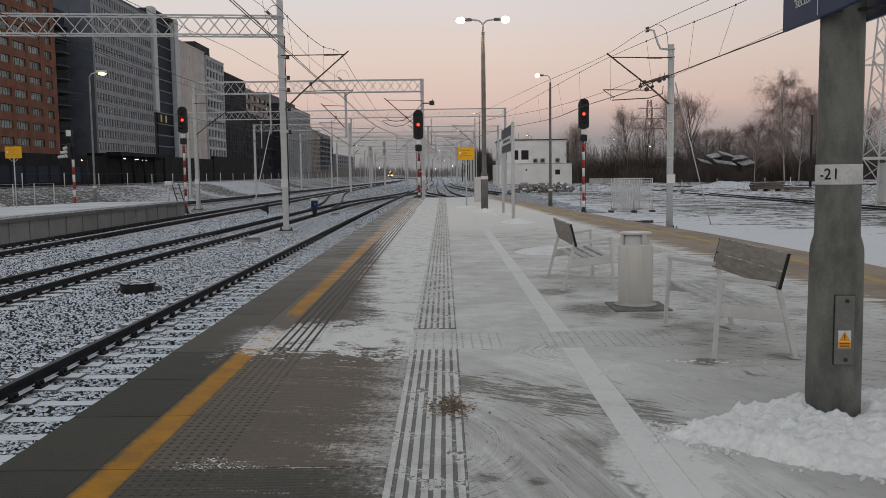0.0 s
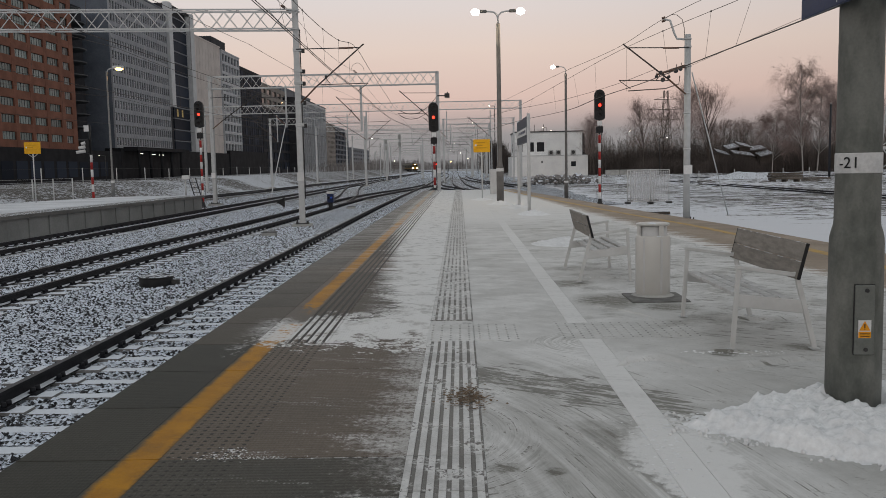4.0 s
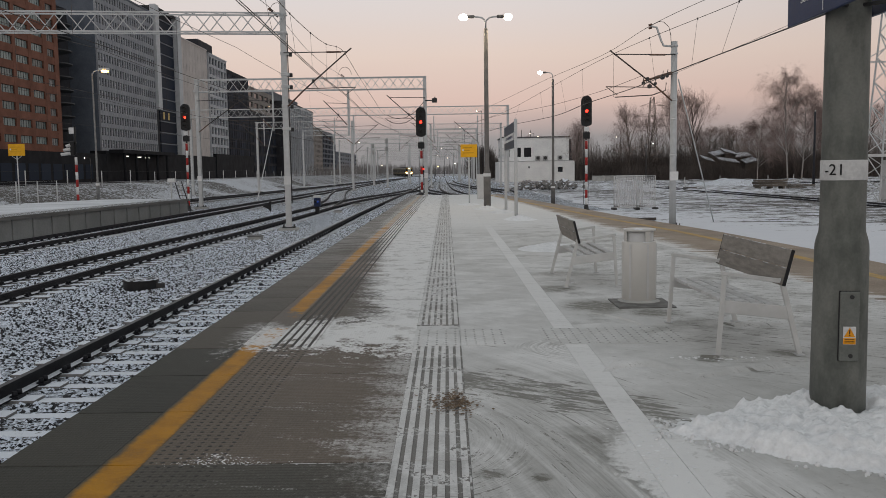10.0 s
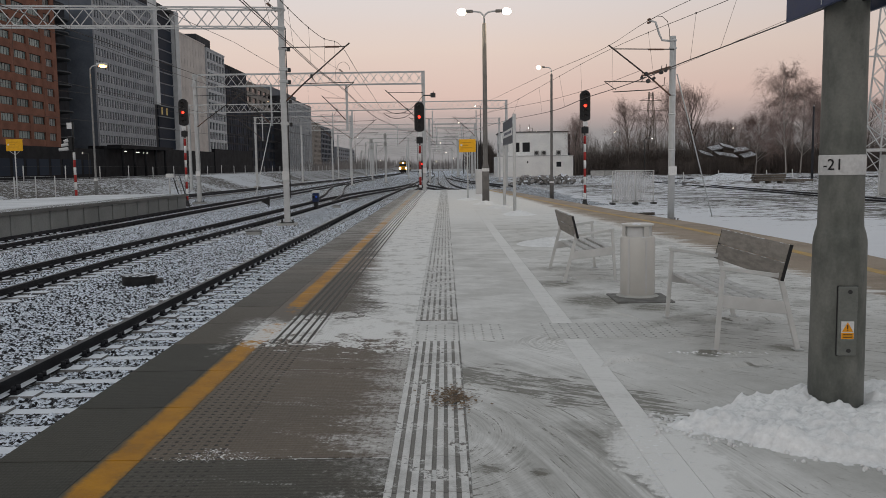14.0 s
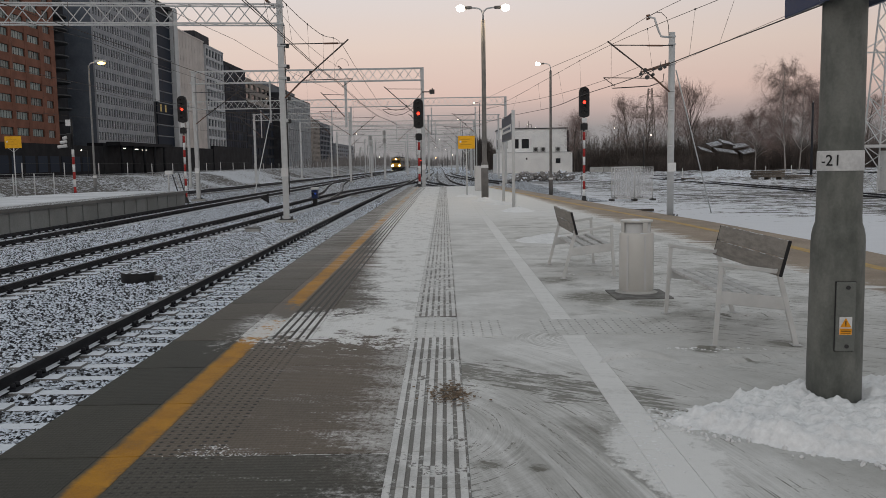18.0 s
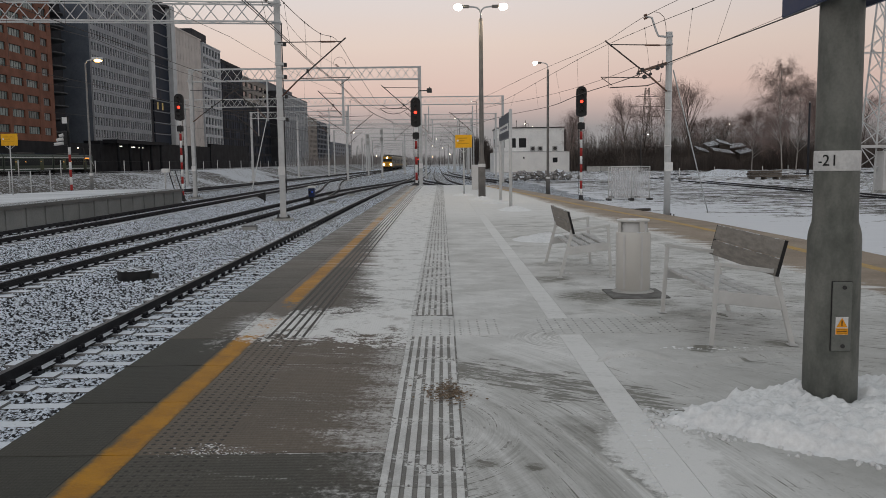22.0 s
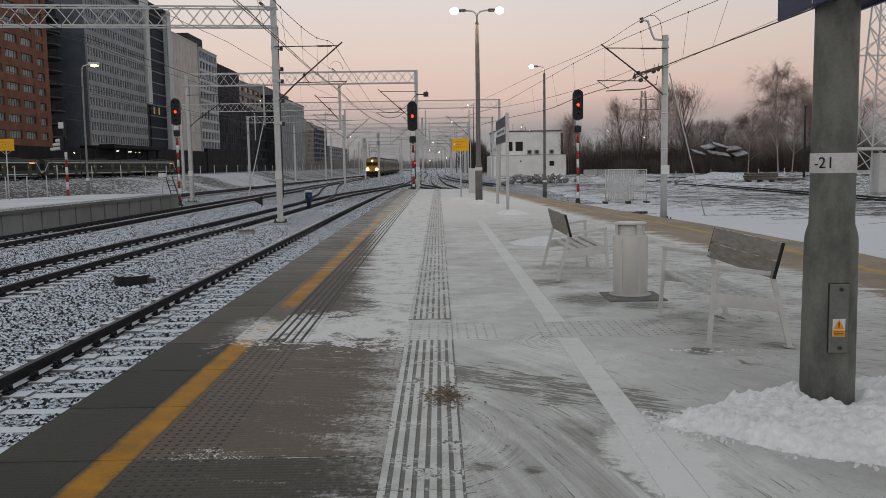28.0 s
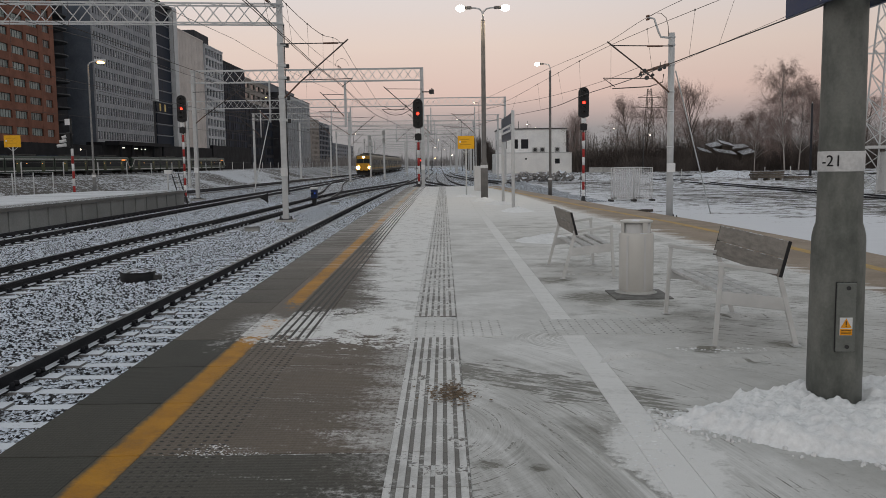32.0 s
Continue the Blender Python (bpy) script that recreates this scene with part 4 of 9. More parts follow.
def yellow_piece(w, l):
    bm = bmesh.new()
    box(bm, -w / 2, 0.004, -0.05, w / 2, l - 0.004, 0.001)
    me = bpy.data.meshes.new("yellow_line")
    bm.to_mesh(me)
    bm.free()
    me.materials.append(M_YEL)
    return me


PITCH = 0.95
Y0 = 4.156
# edge slabs, safety line, brown slabs with knobs, guide strip with ribs: one row after another
ESLAB = bpy.data.meshes.new("edge_slab")
bm = bbox(-0.25, 0.004, -0.12, 0.284, PITCH - 0.004, 0.0, bevel=0.003)
bm.to_mesh(ESLAB)
bm.free()
ESLAB.materials.append(M_EDGE)
YLINE = yellow_piece(0.205, PITCH)
YLINE_W = yellow_piece(0.260, PITCH)


def knob(bm, x, y, z, r, h, n=6):
    a = [bm.verts.new((x + r * math.cos(6.2832 * k / n), y + r * math.sin(6.2832 * k / n), z)) for k in range(n)]
    b_ = [bm.verts.new((x + 0.6 * r * math.cos(6.2832 * k / n), y + 0.6 * r * math.sin(6.2832 * k / n), z + h)) for k in range(n)]
    for k in range(n):
        bm.faces.new((a[k], a[(k + 1) % n], b_[(k + 1) % n], b_[k]))
    bm.faces.new(b_)


KNOBS = bpy.data.meshes.new("warning_tile")
bm = bbox(-0.2065, 0.002, -0.05, 0.2095, PITCH - 0.002, 0.0)
for i in range(7):
    for j in range(15):
        x_, y_ = -0.172 + 0.0573 * i, 0.034 + 0.063 * j
        knob(bm, x_, y_, 0.0, 0.0135, 0.002, 6)
bm.to_mesh(KNOBS)
bm.free()
KNOBS.materials.append(M_BSLAB)
KNOBS.materials.append(M_STUD)
for poly in KNOBS.polygons:
    if poly.center.z > 0.001:
        poly.material_index = 1
# further on the warning strip is grooved lengthwise
GROOVED = bpy.data.meshes.new("warning_tile")
bm = bbox(-0.178, 0.002, -0.05, 0.178, PITCH - 0.002, -0.0005)
for i in range(6):
    x_ = -0.178 + 0.0712 * i
    box(bm, max(x_ - 0.0215, -0.178), 0.002, -0.0005, min(x_ + 0.0215, 0.178), PITCH - 0.002, 0.0035)
bm.to_mesh(GROOVED)
bm.free()
GROOVED.materials.append(M_BSLAB)
GROOVED.materials.append(M_STUD)
for poly in GROOVED.polygons:
    if abs(poly.center.z + 0.0005) < 1e-4 and poly.normal.z > 0.5:
        poly.material_index = 1
BSLAB = bpy.data.meshes.new("brown_slab")
bm = bbox(-0.416, 0.008, -0.06, 0.427, 2 * PITCH - 0.008, 0.0, bevel=0.001)
bm.to_mesh(BSLAB)
bm.free()
BSLAB.materials.append(M_BSLAB)
GUIDE = bpy.data.meshes.new("guide_tile")
bm = bbox(-0.204, 0.003, -0.05, 0.204, PITCH / 2 - 0.003, -0.001)
for i in range(7):
    x_ = -0.204 + 0.408 * (i + 0.5) / 7
    box(bm, x_ - 0.0175, 0.004, -0.001, x_ + 0.0175, PITCH / 2 - 0.004, 0.006, bevel=0.002)
bm.to_mesh(GUIDE)
bm.free()
GUIDE.materials.append(M_GROOVE)
GUIDE.materials.append(M_RIB)
for poly in GUIDE.polygons:
    if poly.center.z > 0.002:
        poly.material_index = 1
BAND = bpy.data.meshes.new("band_slab")
bm = bbox(-0.093, 0.003, -0.05, 0.093, PITCH * 2 - 0.003, 0.001, bevel=0.003)
bm.to_mesh(BAND)
bm.free()
BAND.materials.append(M_BAND)


def lean_x(y):
    """The furniture of the platform follows a slight bend of the track far off."""
    return 0.10 * smooth(18, 50, y) ** 1.2


for i in range(-10, 50):
    y = Y0 + PITCH * i
    d = lean_x(y)
    part("edge_slab", ESLAB, None, platform).matrix_basis = pose(-2.05 + d, y, 0)
    if y < 6.9:
        part("yellow_line", YLINE, None, platform).matrix_basis = pose(-1.66, y, 0)
        part("warning_tile", KNOBS, None, platform).matrix_basis = pose(-1.35, y, 0)
    else:
        part("yellow_line", YLINE_W, None, platform).matrix_basis = pose(-1.631 + d, y, 0)
        part("warning_tile", GROOVED, None, platform).matrix_basis = pose(-1.3205 + d, y, 0)
    if i % 2 == 0:
        part("brown_slab", BSLAB, None, platform).matrix_basis = pose(-0.724, y, 0)
        part("band_slab", BAND, None, platform).matrix_basis = pose(1.064, y, 0)
    for k in range(2):
        yy = y + k * PITCH / 2
        if not 6.95 < yy + 0.2 < 7.72:
            part("guide_tile", GUIDE, None, platform).matrix_basis = pose(-0.102, yy, 0)
DOTS = bpy.data.meshes.new("dotted_tile")
bm = bbox(-0.2, 0.0, -0.05, 0.2, 0.72, -0.001)
for i in range(5):
    for j in range(9):
        knob(bm, -0.16 + 0.08 * i, 0.04 + 0.08 * j, -0.001, 0.017, 0.004)
bm.to_mesh(DOTS)
bm.free()
DOTS.materials.append(M_ASPH)
DOTS.materials.append(M_DOT)
for poly in DOTS.polygons:
    if poly.center.z > 0.001:
        poly.material_index = 1
for x_ in (-0.102, 0.31, 1.02, 1.43, 1.83):
    part("dotted_tile", DOTS, None, platform).matrix_basis = pose(x_, 6.98, 0.0035)

# ------------------------------------------------------------------ the other platform, behind the third track
LEFT_EDGE = [(-16.2, 0), (-16.2, 31), (-15.9, 40), (-15.55, 51)]
LEFT_BACK = [(-24.5, 0), (-24.2, 31), (-22.8, 45), (-20.9, 51)]
plat2 = thing("side_platform", None, "low concrete side platform with snowy top", "platform", kind="structure")
v, f = strip(LEFT_BACK, [(x - 0.12, y) for x, y in LEFT_EDGE], -0.02, 0, 51, 1.0, 1.0)
part("platform_core", mesh_of("platform_core", v, f, M_CONC_L), None, plat2)
M_TOP2 = mat("snowy_paving_far", (0.56, 0.58, 0.61), (0.72, 0.74, 0.77), 0.5, 20, 0.8, bump=0.3, world_space=True, stretch=(0.4, 1, 1), vary=0.04)
v, f = strip(LEFT_BACK, [(x - 0.95, y) for x, y in LEFT_EDGE], 0.02, 0, 51, 1.0, 0.04)
part("snow_cover", mesh_of("snow_cover", v, f, M_TOP2), None, plat2, "unbroken snow on the paving")
# Dark coping tone carries the shadow under the edge, besides the wet.
v, f = strip([(x - 0.94, y) for x, y in LEFT_EDGE], [(x + 0.06, y) for x, y in LEFT_EDGE], 0.0, 0, 51.1, 1.0, 0.14)
part("edge_coping", mesh_of("edge_coping", v, f, mat("shaded_wet_coping", (0.11, 0.11, 0.105), (0.19, 0.19, 0.18), 0.6, 20, 0.7, bump=0.2, world_space=True, stretch=(1, 0.3, 1), snow=0.42)), None, plat2)
WALLP = bpy.data.meshes.new("wall_panel")
bm = bbox(-0.06, 0.002, -1.0, 0.0, 1.5 - 0.002, -0.145, bevel=0.001)
bm.to_mesh(WALLP)
bm.free()
WALLP.materials.append(mat("grey_platform_wall", (0.205, 0.213, 0.21), (0.26, 0.268, 0.263), 0.5, 14, 0.85, bump=0.2, vary=0.03, world_space=True))
for i in range(34):
    x_ = float(np.interp(1.5 * i + 0.75, [p[1] for p in LEFT_EDGE], [p[0] for p in LEFT_EDGE]))
    part("wall_panel", WALLP, None, plat2).matrix_basis = pose(x_ - 0.055, 1.5 * i, 0)
# ------------------------------------------------------------------ platform furniture
def merge(name, bm):
    me = bpy.data.meshes.new(name)
    bm.to_mesh(me)
    bm.free()
    return me


def text_mesh(body, size, depth=0.0015):
    cu = bpy.data.curves.new("lettering", "FONT")
    cu.body, cu.size, cu.extrude, cu.align_x, cu.align_y = body, size, depth, "CENTER", "CENTER"
    tmp = new("lettering", cu)
    dg = bpy.context.evaluated_depsgraph_get()
    me = bpy.data.meshes.new_from_object(tmp.evaluated_get(dg))
    bpy.data.objects.remove(tmp)
    return me


POST = (2.235, 4.8)


def build_post():
    t = thing("platform_lamp_post", pose(POST[0], POST[1], 0), "tall stained grey steel lamp post standing in heaped snow", "post")
    part("shaft", lathe([(0.149, -0.02), (0.148, 0.3), (0.143, 0.98), (0.141, 1.015), (0.134, 1.05), (0.123, 1.085), (0.121, 1.12), (0.117, 2.0), (0.111, 4.0), (0.085, 7.2)], 40), M_POST, t)
    # number plate band, 21
    part("number_band", lathe([(0.1225, 1.375), (0.1235, 1.38), (0.123, 1.482), (0.122, 1.487)], 40), mat("dull_white_plate", (0.60, 0.60, 0.60), (0.70, 0.70, 0.69), 8, 50, 0.5, bump=0.05), t, "white band with black number")
    me = text_mesh("-21", 0.088)
    a0 = math.atan2(-POST[1], -POST[0]) + 0.0
    for v_ in me.vertices:
        a = a0 + (v_.co.x - 0.050) / 0.1245
        r = 0.1245 + 0.001 + v_.co.z
        v_.co = (r * math.cos(a), r * math.sin(a), 1.431 + v_.co.y)
    me.materials.append(M_BLACK)
    part("numerals", me, None, t, "black numerals")
    # maintenance hatch with warning sticker, facing the camera side
    yaw = math.degrees(a0) + 90 + 19.5
    hm = Matrix.Rotation(radians(yaw), 4, "Z") @ Matrix.Translation((0, 0.009, 0.058))
    M_HATCH = mat("grey_hatch_steel", (0.155, 0.165, 0.152), (0.19, 0.20, 0.185), 6, 60, 0.45, 0.4, bump=0.08)
    hatch = part("hatch", bbox(-0.052, -0.1665, 0.315, 0.052, -0.146, 0.705, m=hm, bevel=0.006), M_HATCH, t, "flat grey hatch cover")
    part("hatch_gasket", bbox(-0.0545, -0.158, 0.3125, 0.0545, -0.14, 0.7075, m=hm, bevel=0.004), M_BLACK, t)
    for z in (0.345, 0.675):
        bm = bmesh.new()
        rod(bm, (0.008, -0.160, z), (0.008, -0.172, z), 0.0115, n=12)
        rod(bm, (0.008, -0.172, z), (0.008, -0.1725, z), 0.006, n=6)
        bmesh.ops.transform(bm, matrix=hm, verts=bm.verts)
        part("hatch_screw", bm, M_STEEL_D, hatch)
    part("sticker", bbox(-0.034, -0.1685, 0.41, 0.034, -0.167, 0.51, m=hm), mat("white_sticker", (0.62, 0.62, 0.62), (0.7, 0.7, 0.7), 9, 50, 0.5, bump=0), hatch, "white warning sticker")
    ym = mat("orange_warning_print", (0.70, 0.27, 0.01), (0.75, 0.32, 0.01), 9, 50, 0.5, bump=0)
    bm = bmesh.new()
    vs = [bm.verts.new(c) for c in ((-0.030, -0.1692, 0.452), (0.030, -0.1692, 0.452), (0, -0.1692, 0.506))]
    bm.faces.new(vs)
    box(bm, -0.033, -0.1692, 0.411, 0.033, -0.169, 0.446)
    bmesh.ops.transform(bm, matrix=hm, verts=bm.verts)
    part("warning_triangle", bm, ym, hatch, "orange warning triangle")
    bm = bmesh.new()
    box(bm, -0.003, -0.1699, 0.467, 0.003, -0.1695, 0.490)
    box(bm, -0.003, -0.1699, 0.459, 0.003, -0.1695, 0.4635)
    for z in (0.418, 0.427, 0.436):
        box(bm, -0.026, -0.1699, z, 0.026, -0.1695, z + 0.003)
    bmesh.ops.transform(bm, matrix=hm, verts=bm.verts)
    part("warning_print", bm, M_BLACK, hatch)
    # sector panels on both sides of the post
    for s, lab in ((-1, "dark blue sector sign with white lettering"), (1, "dark blue sector sign")):
        x = s * 0.165
        panel = part("sector_panel", bbox(x - 0.012, -0.62, 2.285, x + 0.012, 0.40, 2.85, bevel=0.004), M_BLUE, t, lab)
        for y in (-0.25, 0.20):
            part("panel_bracket", rods([((-0.02, y * 0.2, 2.32), (x, y, 2.32), 0.011)], 8), M_STEEL_D, panel)
            part("panel_bracket", rods([((0, y * 0.2, 2.7), (x, y, 2.7), 0.011)], 8), M_STEEL_D, panel)
        if s < 0:
            me = text_mesh("sector", 0.085)
            for v_ in me.vertices:
                v_.co = (x - 0.0145 - v_.co.z, 0.10 - v_.co.x, 2.415 + v_.co.y)
            me.materials.append(M_WHITEP)
            part("panel_lettering", me, None, panel, "white lettering")
            part("panel_seam", bbox(x - 0.0145, -0.085, 2.30, x - 0.0125, -0.079, 2.84), M_WHITEP, panel)
            bm = bmesh.new()
            box(bm, x - 0.0145, 0.10, 2.43, x - 0.0125, 0.16, 2.56)
            box(bm, x - 0.0145, 0.20, 2.43, x - 0.0125, 0.23, 2.56)
            part("panel_symbol", bm, M_WHITEP, panel)


build_post()


def heap(name, cx, cy, rx, ry, h, seed, label, n=46, rough=0.05, material=None):
    """Shovelled snow: uneven mound that runs out on the paving."""
    verts, faces = [], []
    rings = 16
    for j in range(rings + 1):
        q = j / rings
        for i in range(n):
            a = 2 * math.pi * i / n
            w = 1 + 0.28 * noise.noise((1.6 * math.cos(a) + seed, 1.6 * math.sin(a), seed * 2.1))
            x, y = q * rx * w * math.cos(a), q * ry * w * math.sin(a)
            z = h * (1 - smooth(0.0, 1.0, q)) ** 0.8
            z += rough * (1 - q) ** 0.5 * (noise.noise((x * 4 + seed, y * 4, 3)) + 0.6 * noise.noise((x * 11, y * 11 + seed, 5)) + 0.5 * noise.noise((x * 22, y * 22 + seed, 9)))
            verts.append((cx + x, cy + y, max(z, 0.0) + 0.004 if j < rings else -0.01))
    for j in range(rings):
        for i in range(n):
            k = (i + 1) % n
            faces.append((j * n + i, (j + 1) * n + i, (j + 1) * n + k, j * n + k))
    ob = new(name, mesh_of(name, verts, faces, material or M_SNOW, True))
    return tagged(ob, label, "snow bank", "snow banks on the platform")



def shovelled_bank():
    """Crumbly bank of shovelled snow thrown up round the post: steep broken front, lumpy top."""
    fx = [1.22, 1.3, 1.45, 1.6, 1.72, 1.95, 2.1, 2.4, 3.0, 3.6, 4.1]
    fy = [4.62, 4.50, 4.38, 4.24, 4.08, 3.99, 3.89, 3.80, 3.86, 4.1, 4.5]
    by = [4.64, 4.74, 4.86, 4.94, 4.99, 5.08, 5.14, 5.2, 5.2, 5.0, 4.6]
    hx = [1.22, 1.35, 1.5, 1.8, 2.0, 2.2, 2.6, 3.4, 4.1]
    hh = [0.04, 0.075, 0.095, 0.11, 0.125, 0.135, 0.15, 0.16, 0.1]
    st = 0.0165
    nx, ny = int(2.95 / st), int(1.55 / st)
    zs = np.zeros((ny, nx))
    verts, faces = [], []
    for j in range(ny):
        for i in range(nx):
            x, y = 1.17 + st * i, 3.72 + st * j
            wob = 0.05 * noise.noise((x * 5, y * 5, 1)) + 0.035 * noise.noise((x * 14, y * 14, 2))
            d = min(y - np.interp(x, fx, fy), np.interp(x, fx, by) - y, (x - 1.2) * 0.8) + wob
            h = float(np.interp(x, hx, hh))
            q = smooth(0.0, 0.20, d) ** 0.65
            dist = noise.voronoi((x * 11, y * 11, 0.3))[0]
            fine_ = noise.voronoi((x * 27, y * 27, 1.3))[0]
            clod = 0.058 * (0.42 - dist[0]) + 0.030 * (0.42 - fine_[0])
            z = h * q + smooth(-0.01, 0.10, d) * (clod + 0.045 * noise.noise((x * 3.5, y * 3.5, 6)) + 0.012 * noise.noise((x * 40, y * 40, 3)))
            z -= 0.03 * smooth(0.30, 0.10, math.hypot(x - 2.2, y - 4.66)) * q
            zs[j, i] = z if d > -0.02 else -1
            verts.append((x, y, max(z, -0.004)))
    for j in range(ny - 1):
        for i in range(nx - 1):
            if max(zs[j, i], zs[j, i + 1], zs[j + 1, i], zs[j + 1, i + 1]) > 0.001:
                faces.append((j * nx + i, j * nx + i + 1, (j + 1) * nx + i + 1, (j + 1) * nx + i))
    rng = random.Random(21)
    for k in range(70):
        # crumbs that rolled off the front and the tip
        x = rng.choice((rng.uniform(1.1, 1.5), rng.uniform(1.3, 2.3)))
        y = float(np.interp(x, fx, fy)) + (rng.uniform(-0.12, 0.02) if x > 1.35 else rng.uniform(-0.2, 0.25))
        r = rng.uniform(0.004, 0.016)
        o = len(verts)
        for zz, rr in ((0.0, 0.9), (0.7, 1.0), (1.4, 0.5)):
            for i in range(6):
                f_ = rng.uniform(0.75, 1.2)
                verts.append((x + r * rr * f_ * math.cos(i * math.pi / 3 + zz), y + r * rr * f_ * math.sin(i * math.pi / 3 + zz), r * zz - 0.002))
        for lv in range(2):
            for i in range(6):
                faces.append((o + lv * 6 + i, o + lv * 6 + (i + 1) % 6, o + lv * 6 + 6 + (i + 1) % 6, o + lv * 6 + 6 + i))
        faces.append(tuple(o + 12 + i for i in range(6)))
    me = mesh_of("snow_bank", verts, faces, M_SNOW, True)
    tagged(new("snow_bank", me), "shovelled crumbly white snow bank round a lamp post", "snow bank", "snow banks on the platform")


shovelled_bank()


def drift_ridge(pts, w, h, label):
    """Wind-blown ridge along (x, y) points: gentle lee side, short steep face towards the viewer."""
    prof = [(-0.28, 0.0), (-0.16, 0.55), (-0.05, 0.95), (0.04, 1.0), (0.22, 0.75), (0.5, 0.42), (0.8, 0.14), (1.0, 0.0)]
    dense = []
    for (x0, y0), (x1, y1) in zip(pts, pts[1:]):
        for k in range(10):
            dense.append((x0 + (x1 - x0) * k / 10, y0 + (y1 - y0) * k / 10))
    dense.append(pts[-1])
    verts, faces = [], []
    n, m_ = len(dense), len(prof)
    for i, (x, y) in enumerate(dense):
        q = math.sin(math.pi * i / (n - 1)) ** 0.7
        x += 0.015 * noise.noise((x * 6, y * 6, 4))
        for a, b_ in prof:
            yy = y + a * w * (0.25 + 0.75 * q) + 0.02 * noise.noise((x * 5, a * 3, 8))
            verts.append((x + 0.12 * a * w, yy, h * q * b_ * (1 + 0.3 * noise.noise((x * 7, yy * 7, 2))) - (0.003 if b_ == 0.0 else 0)))
    for i in range(n - 1):
        for k in range(m_ - 1):
            faces.append((i * m_ + k, (i + 1) * m_ + k, (i + 1) * m_ + k + 1, i * m_ + k + 1))
    tagged(new("snow_drift", mesh_of("snow_drift", verts, faces, M_ASPH, True)), label, "snow drift", "snow drifts on the platform")


drift_ridge([(1.10, 6.0), (1.25, 6.17), (1.42, 6.24), (1.55, 6.18), (1.68, 6.0)], 0.30, 0.032, "soft curved snow drift on scraped paving")
drift_ridge([(1.72, 5.78), (1.95, 5.92), (2.2, 6.05), (2.5, 6.13), (2.9, 6.1)], 0.26, 0.034, "long low snow drift on paving beside a bench")
drift_ridge([(1.88, 6.50), (2.0, 6.42), (2.12, 6.40), (2.3, 6.30)], 0.10, 0.022, "small white snow drift at the foot of a bench")
drift_ridge([(2.15, 7.9), (2.5, 7.75), (2.9, 7.7), (3.3, 7.85)], 0.22, 0.03, "low snow drift under a bench")
drift_ridge([(1.35, 8.6), (1.6, 8.3), (1.75, 8.0), (1.85, 7.5)], 0.16, 0.016, "thin snow drift beside a litter bin")
drift_ridge([(1.62, 10.9), (1.75, 10.75), (1.95, 10.72), (2.1, 10.8)], 0.16, 0.028, "small snow drift at the foot of a bench")
drift_ridge([(2.05, 10.4), (2.4, 10.25), (2.8, 10.3)], 0.2, 0.03, "small snow drift beside a litter bin")
drift_ridge([(0.52, 4.75), (0.66, 4.4), (0.80, 3.95), (0.95, 3.4)], 0.12, 0.008, "thin edge of scraped snow on paving")


def crumb_field(spots, count, r0, r1, seed, label):
    """Crumbs of trodden snow scattered round (x, y, spread x, spread y) spots."""
    rng = random.Random(seed)
    verts, faces = [], []
    for k in range(count):
        cx, cy, sx, sy = spots[k % len(spots)]
        x, y = rng.gauss(cx, sx), rng.gauss(cy, sy)
        r = r0 + (r1 - r0) * rng.random() ** 2.5
        o = len(verts)
        for zz, rr in ((-0.1, 1.0), (0.28, 0.85), (0.5, 0.4)):
            for i in range(6):
                f_ = rng.uniform(0.6, 1.35)
                verts.append((x + 1.5 * r * rr * f_ * math.cos(i * math.pi / 3 + zz), y + r * rr * f_ * math.sin(i * math.pi / 3 + zz), r * zz))
        for lv in range(2):
            for i in range(6):
                faces.append((o + lv * 6 + i, o + lv * 6 + (i + 1) % 6, o + lv * 6 + 6 + (i + 1) % 6, o + lv * 6 + 6 + i))
        faces.append(tuple(o + 12 + i for i in range(6)))
    tagged(new("snow_crumbs", mesh_of("snow_crumbs", verts, faces, M_SNOW, True)), label, "snow", kind="stuff")


crumb_field([(-1.27, 4.19, 0.09, 0.03), (-1.2, 4.26, 0.06, 0.04), (-1.1, 4.17, 0.16, 0.012)], 260, 0.0015, 0.005, 31, "crumbled snow on a slab joint")
crumb_field([(1.12, 4.55, 0.10, 0.10), (1.05, 4.2, 0.08, 0.2), (0.97, 3.8, 0.07, 0.2), (1.2, 4.75, 0.1, 0.05)], 260, 0.003, 0.011, 32, "crumbled snow that fell off a shovelled bank")
crumb_field([(2.0, 6.42, 0.12, 0.03), (2.2, 6.36, 0.12, 0.03), (1.65, 10.85, 0.12, 0.04)], 120, 0.003, 0.012, 34, "crumbled snow round bench feet")
heap("snow_bank", 1.95, 15.6, 0.62, 0.75, 0.09, 2.2, "small white snow bank on the paving")
heap("snow_bank", 2.15, 24.9, 0.5, 0.8, 0.11, 3.2, "small white snow bank at a sign post")
heap("snow_bank", 1.85, 29.2, 0.5, 0.9, 0.10, 4.2, "small white snow bank at a sign post")
heap("snow_bank", 1.5, 31.6, 0.5, 0.8, 0.12, 6.2, "small white snow bank at a lamp post")
heap("snow_bank", 0.95, 36.2, 0.45, 0.9, 0.08, 7.2, "small white snow bank at a sign post")


M_SEAT = mat("snow_dusted_seat_slat", (0.40, 0.395, 0.385), (0.58, 0.58, 0.575), 9, 60, 0.7, bump=0.2, vary=0.05)




M_BENCH = mat("grey_bench_coat", (0.54, 0.54, 0.53), (0.62, 0.62, 0.61), 5, 60, 0.45, 0.0, bump=0.03, vary=0)


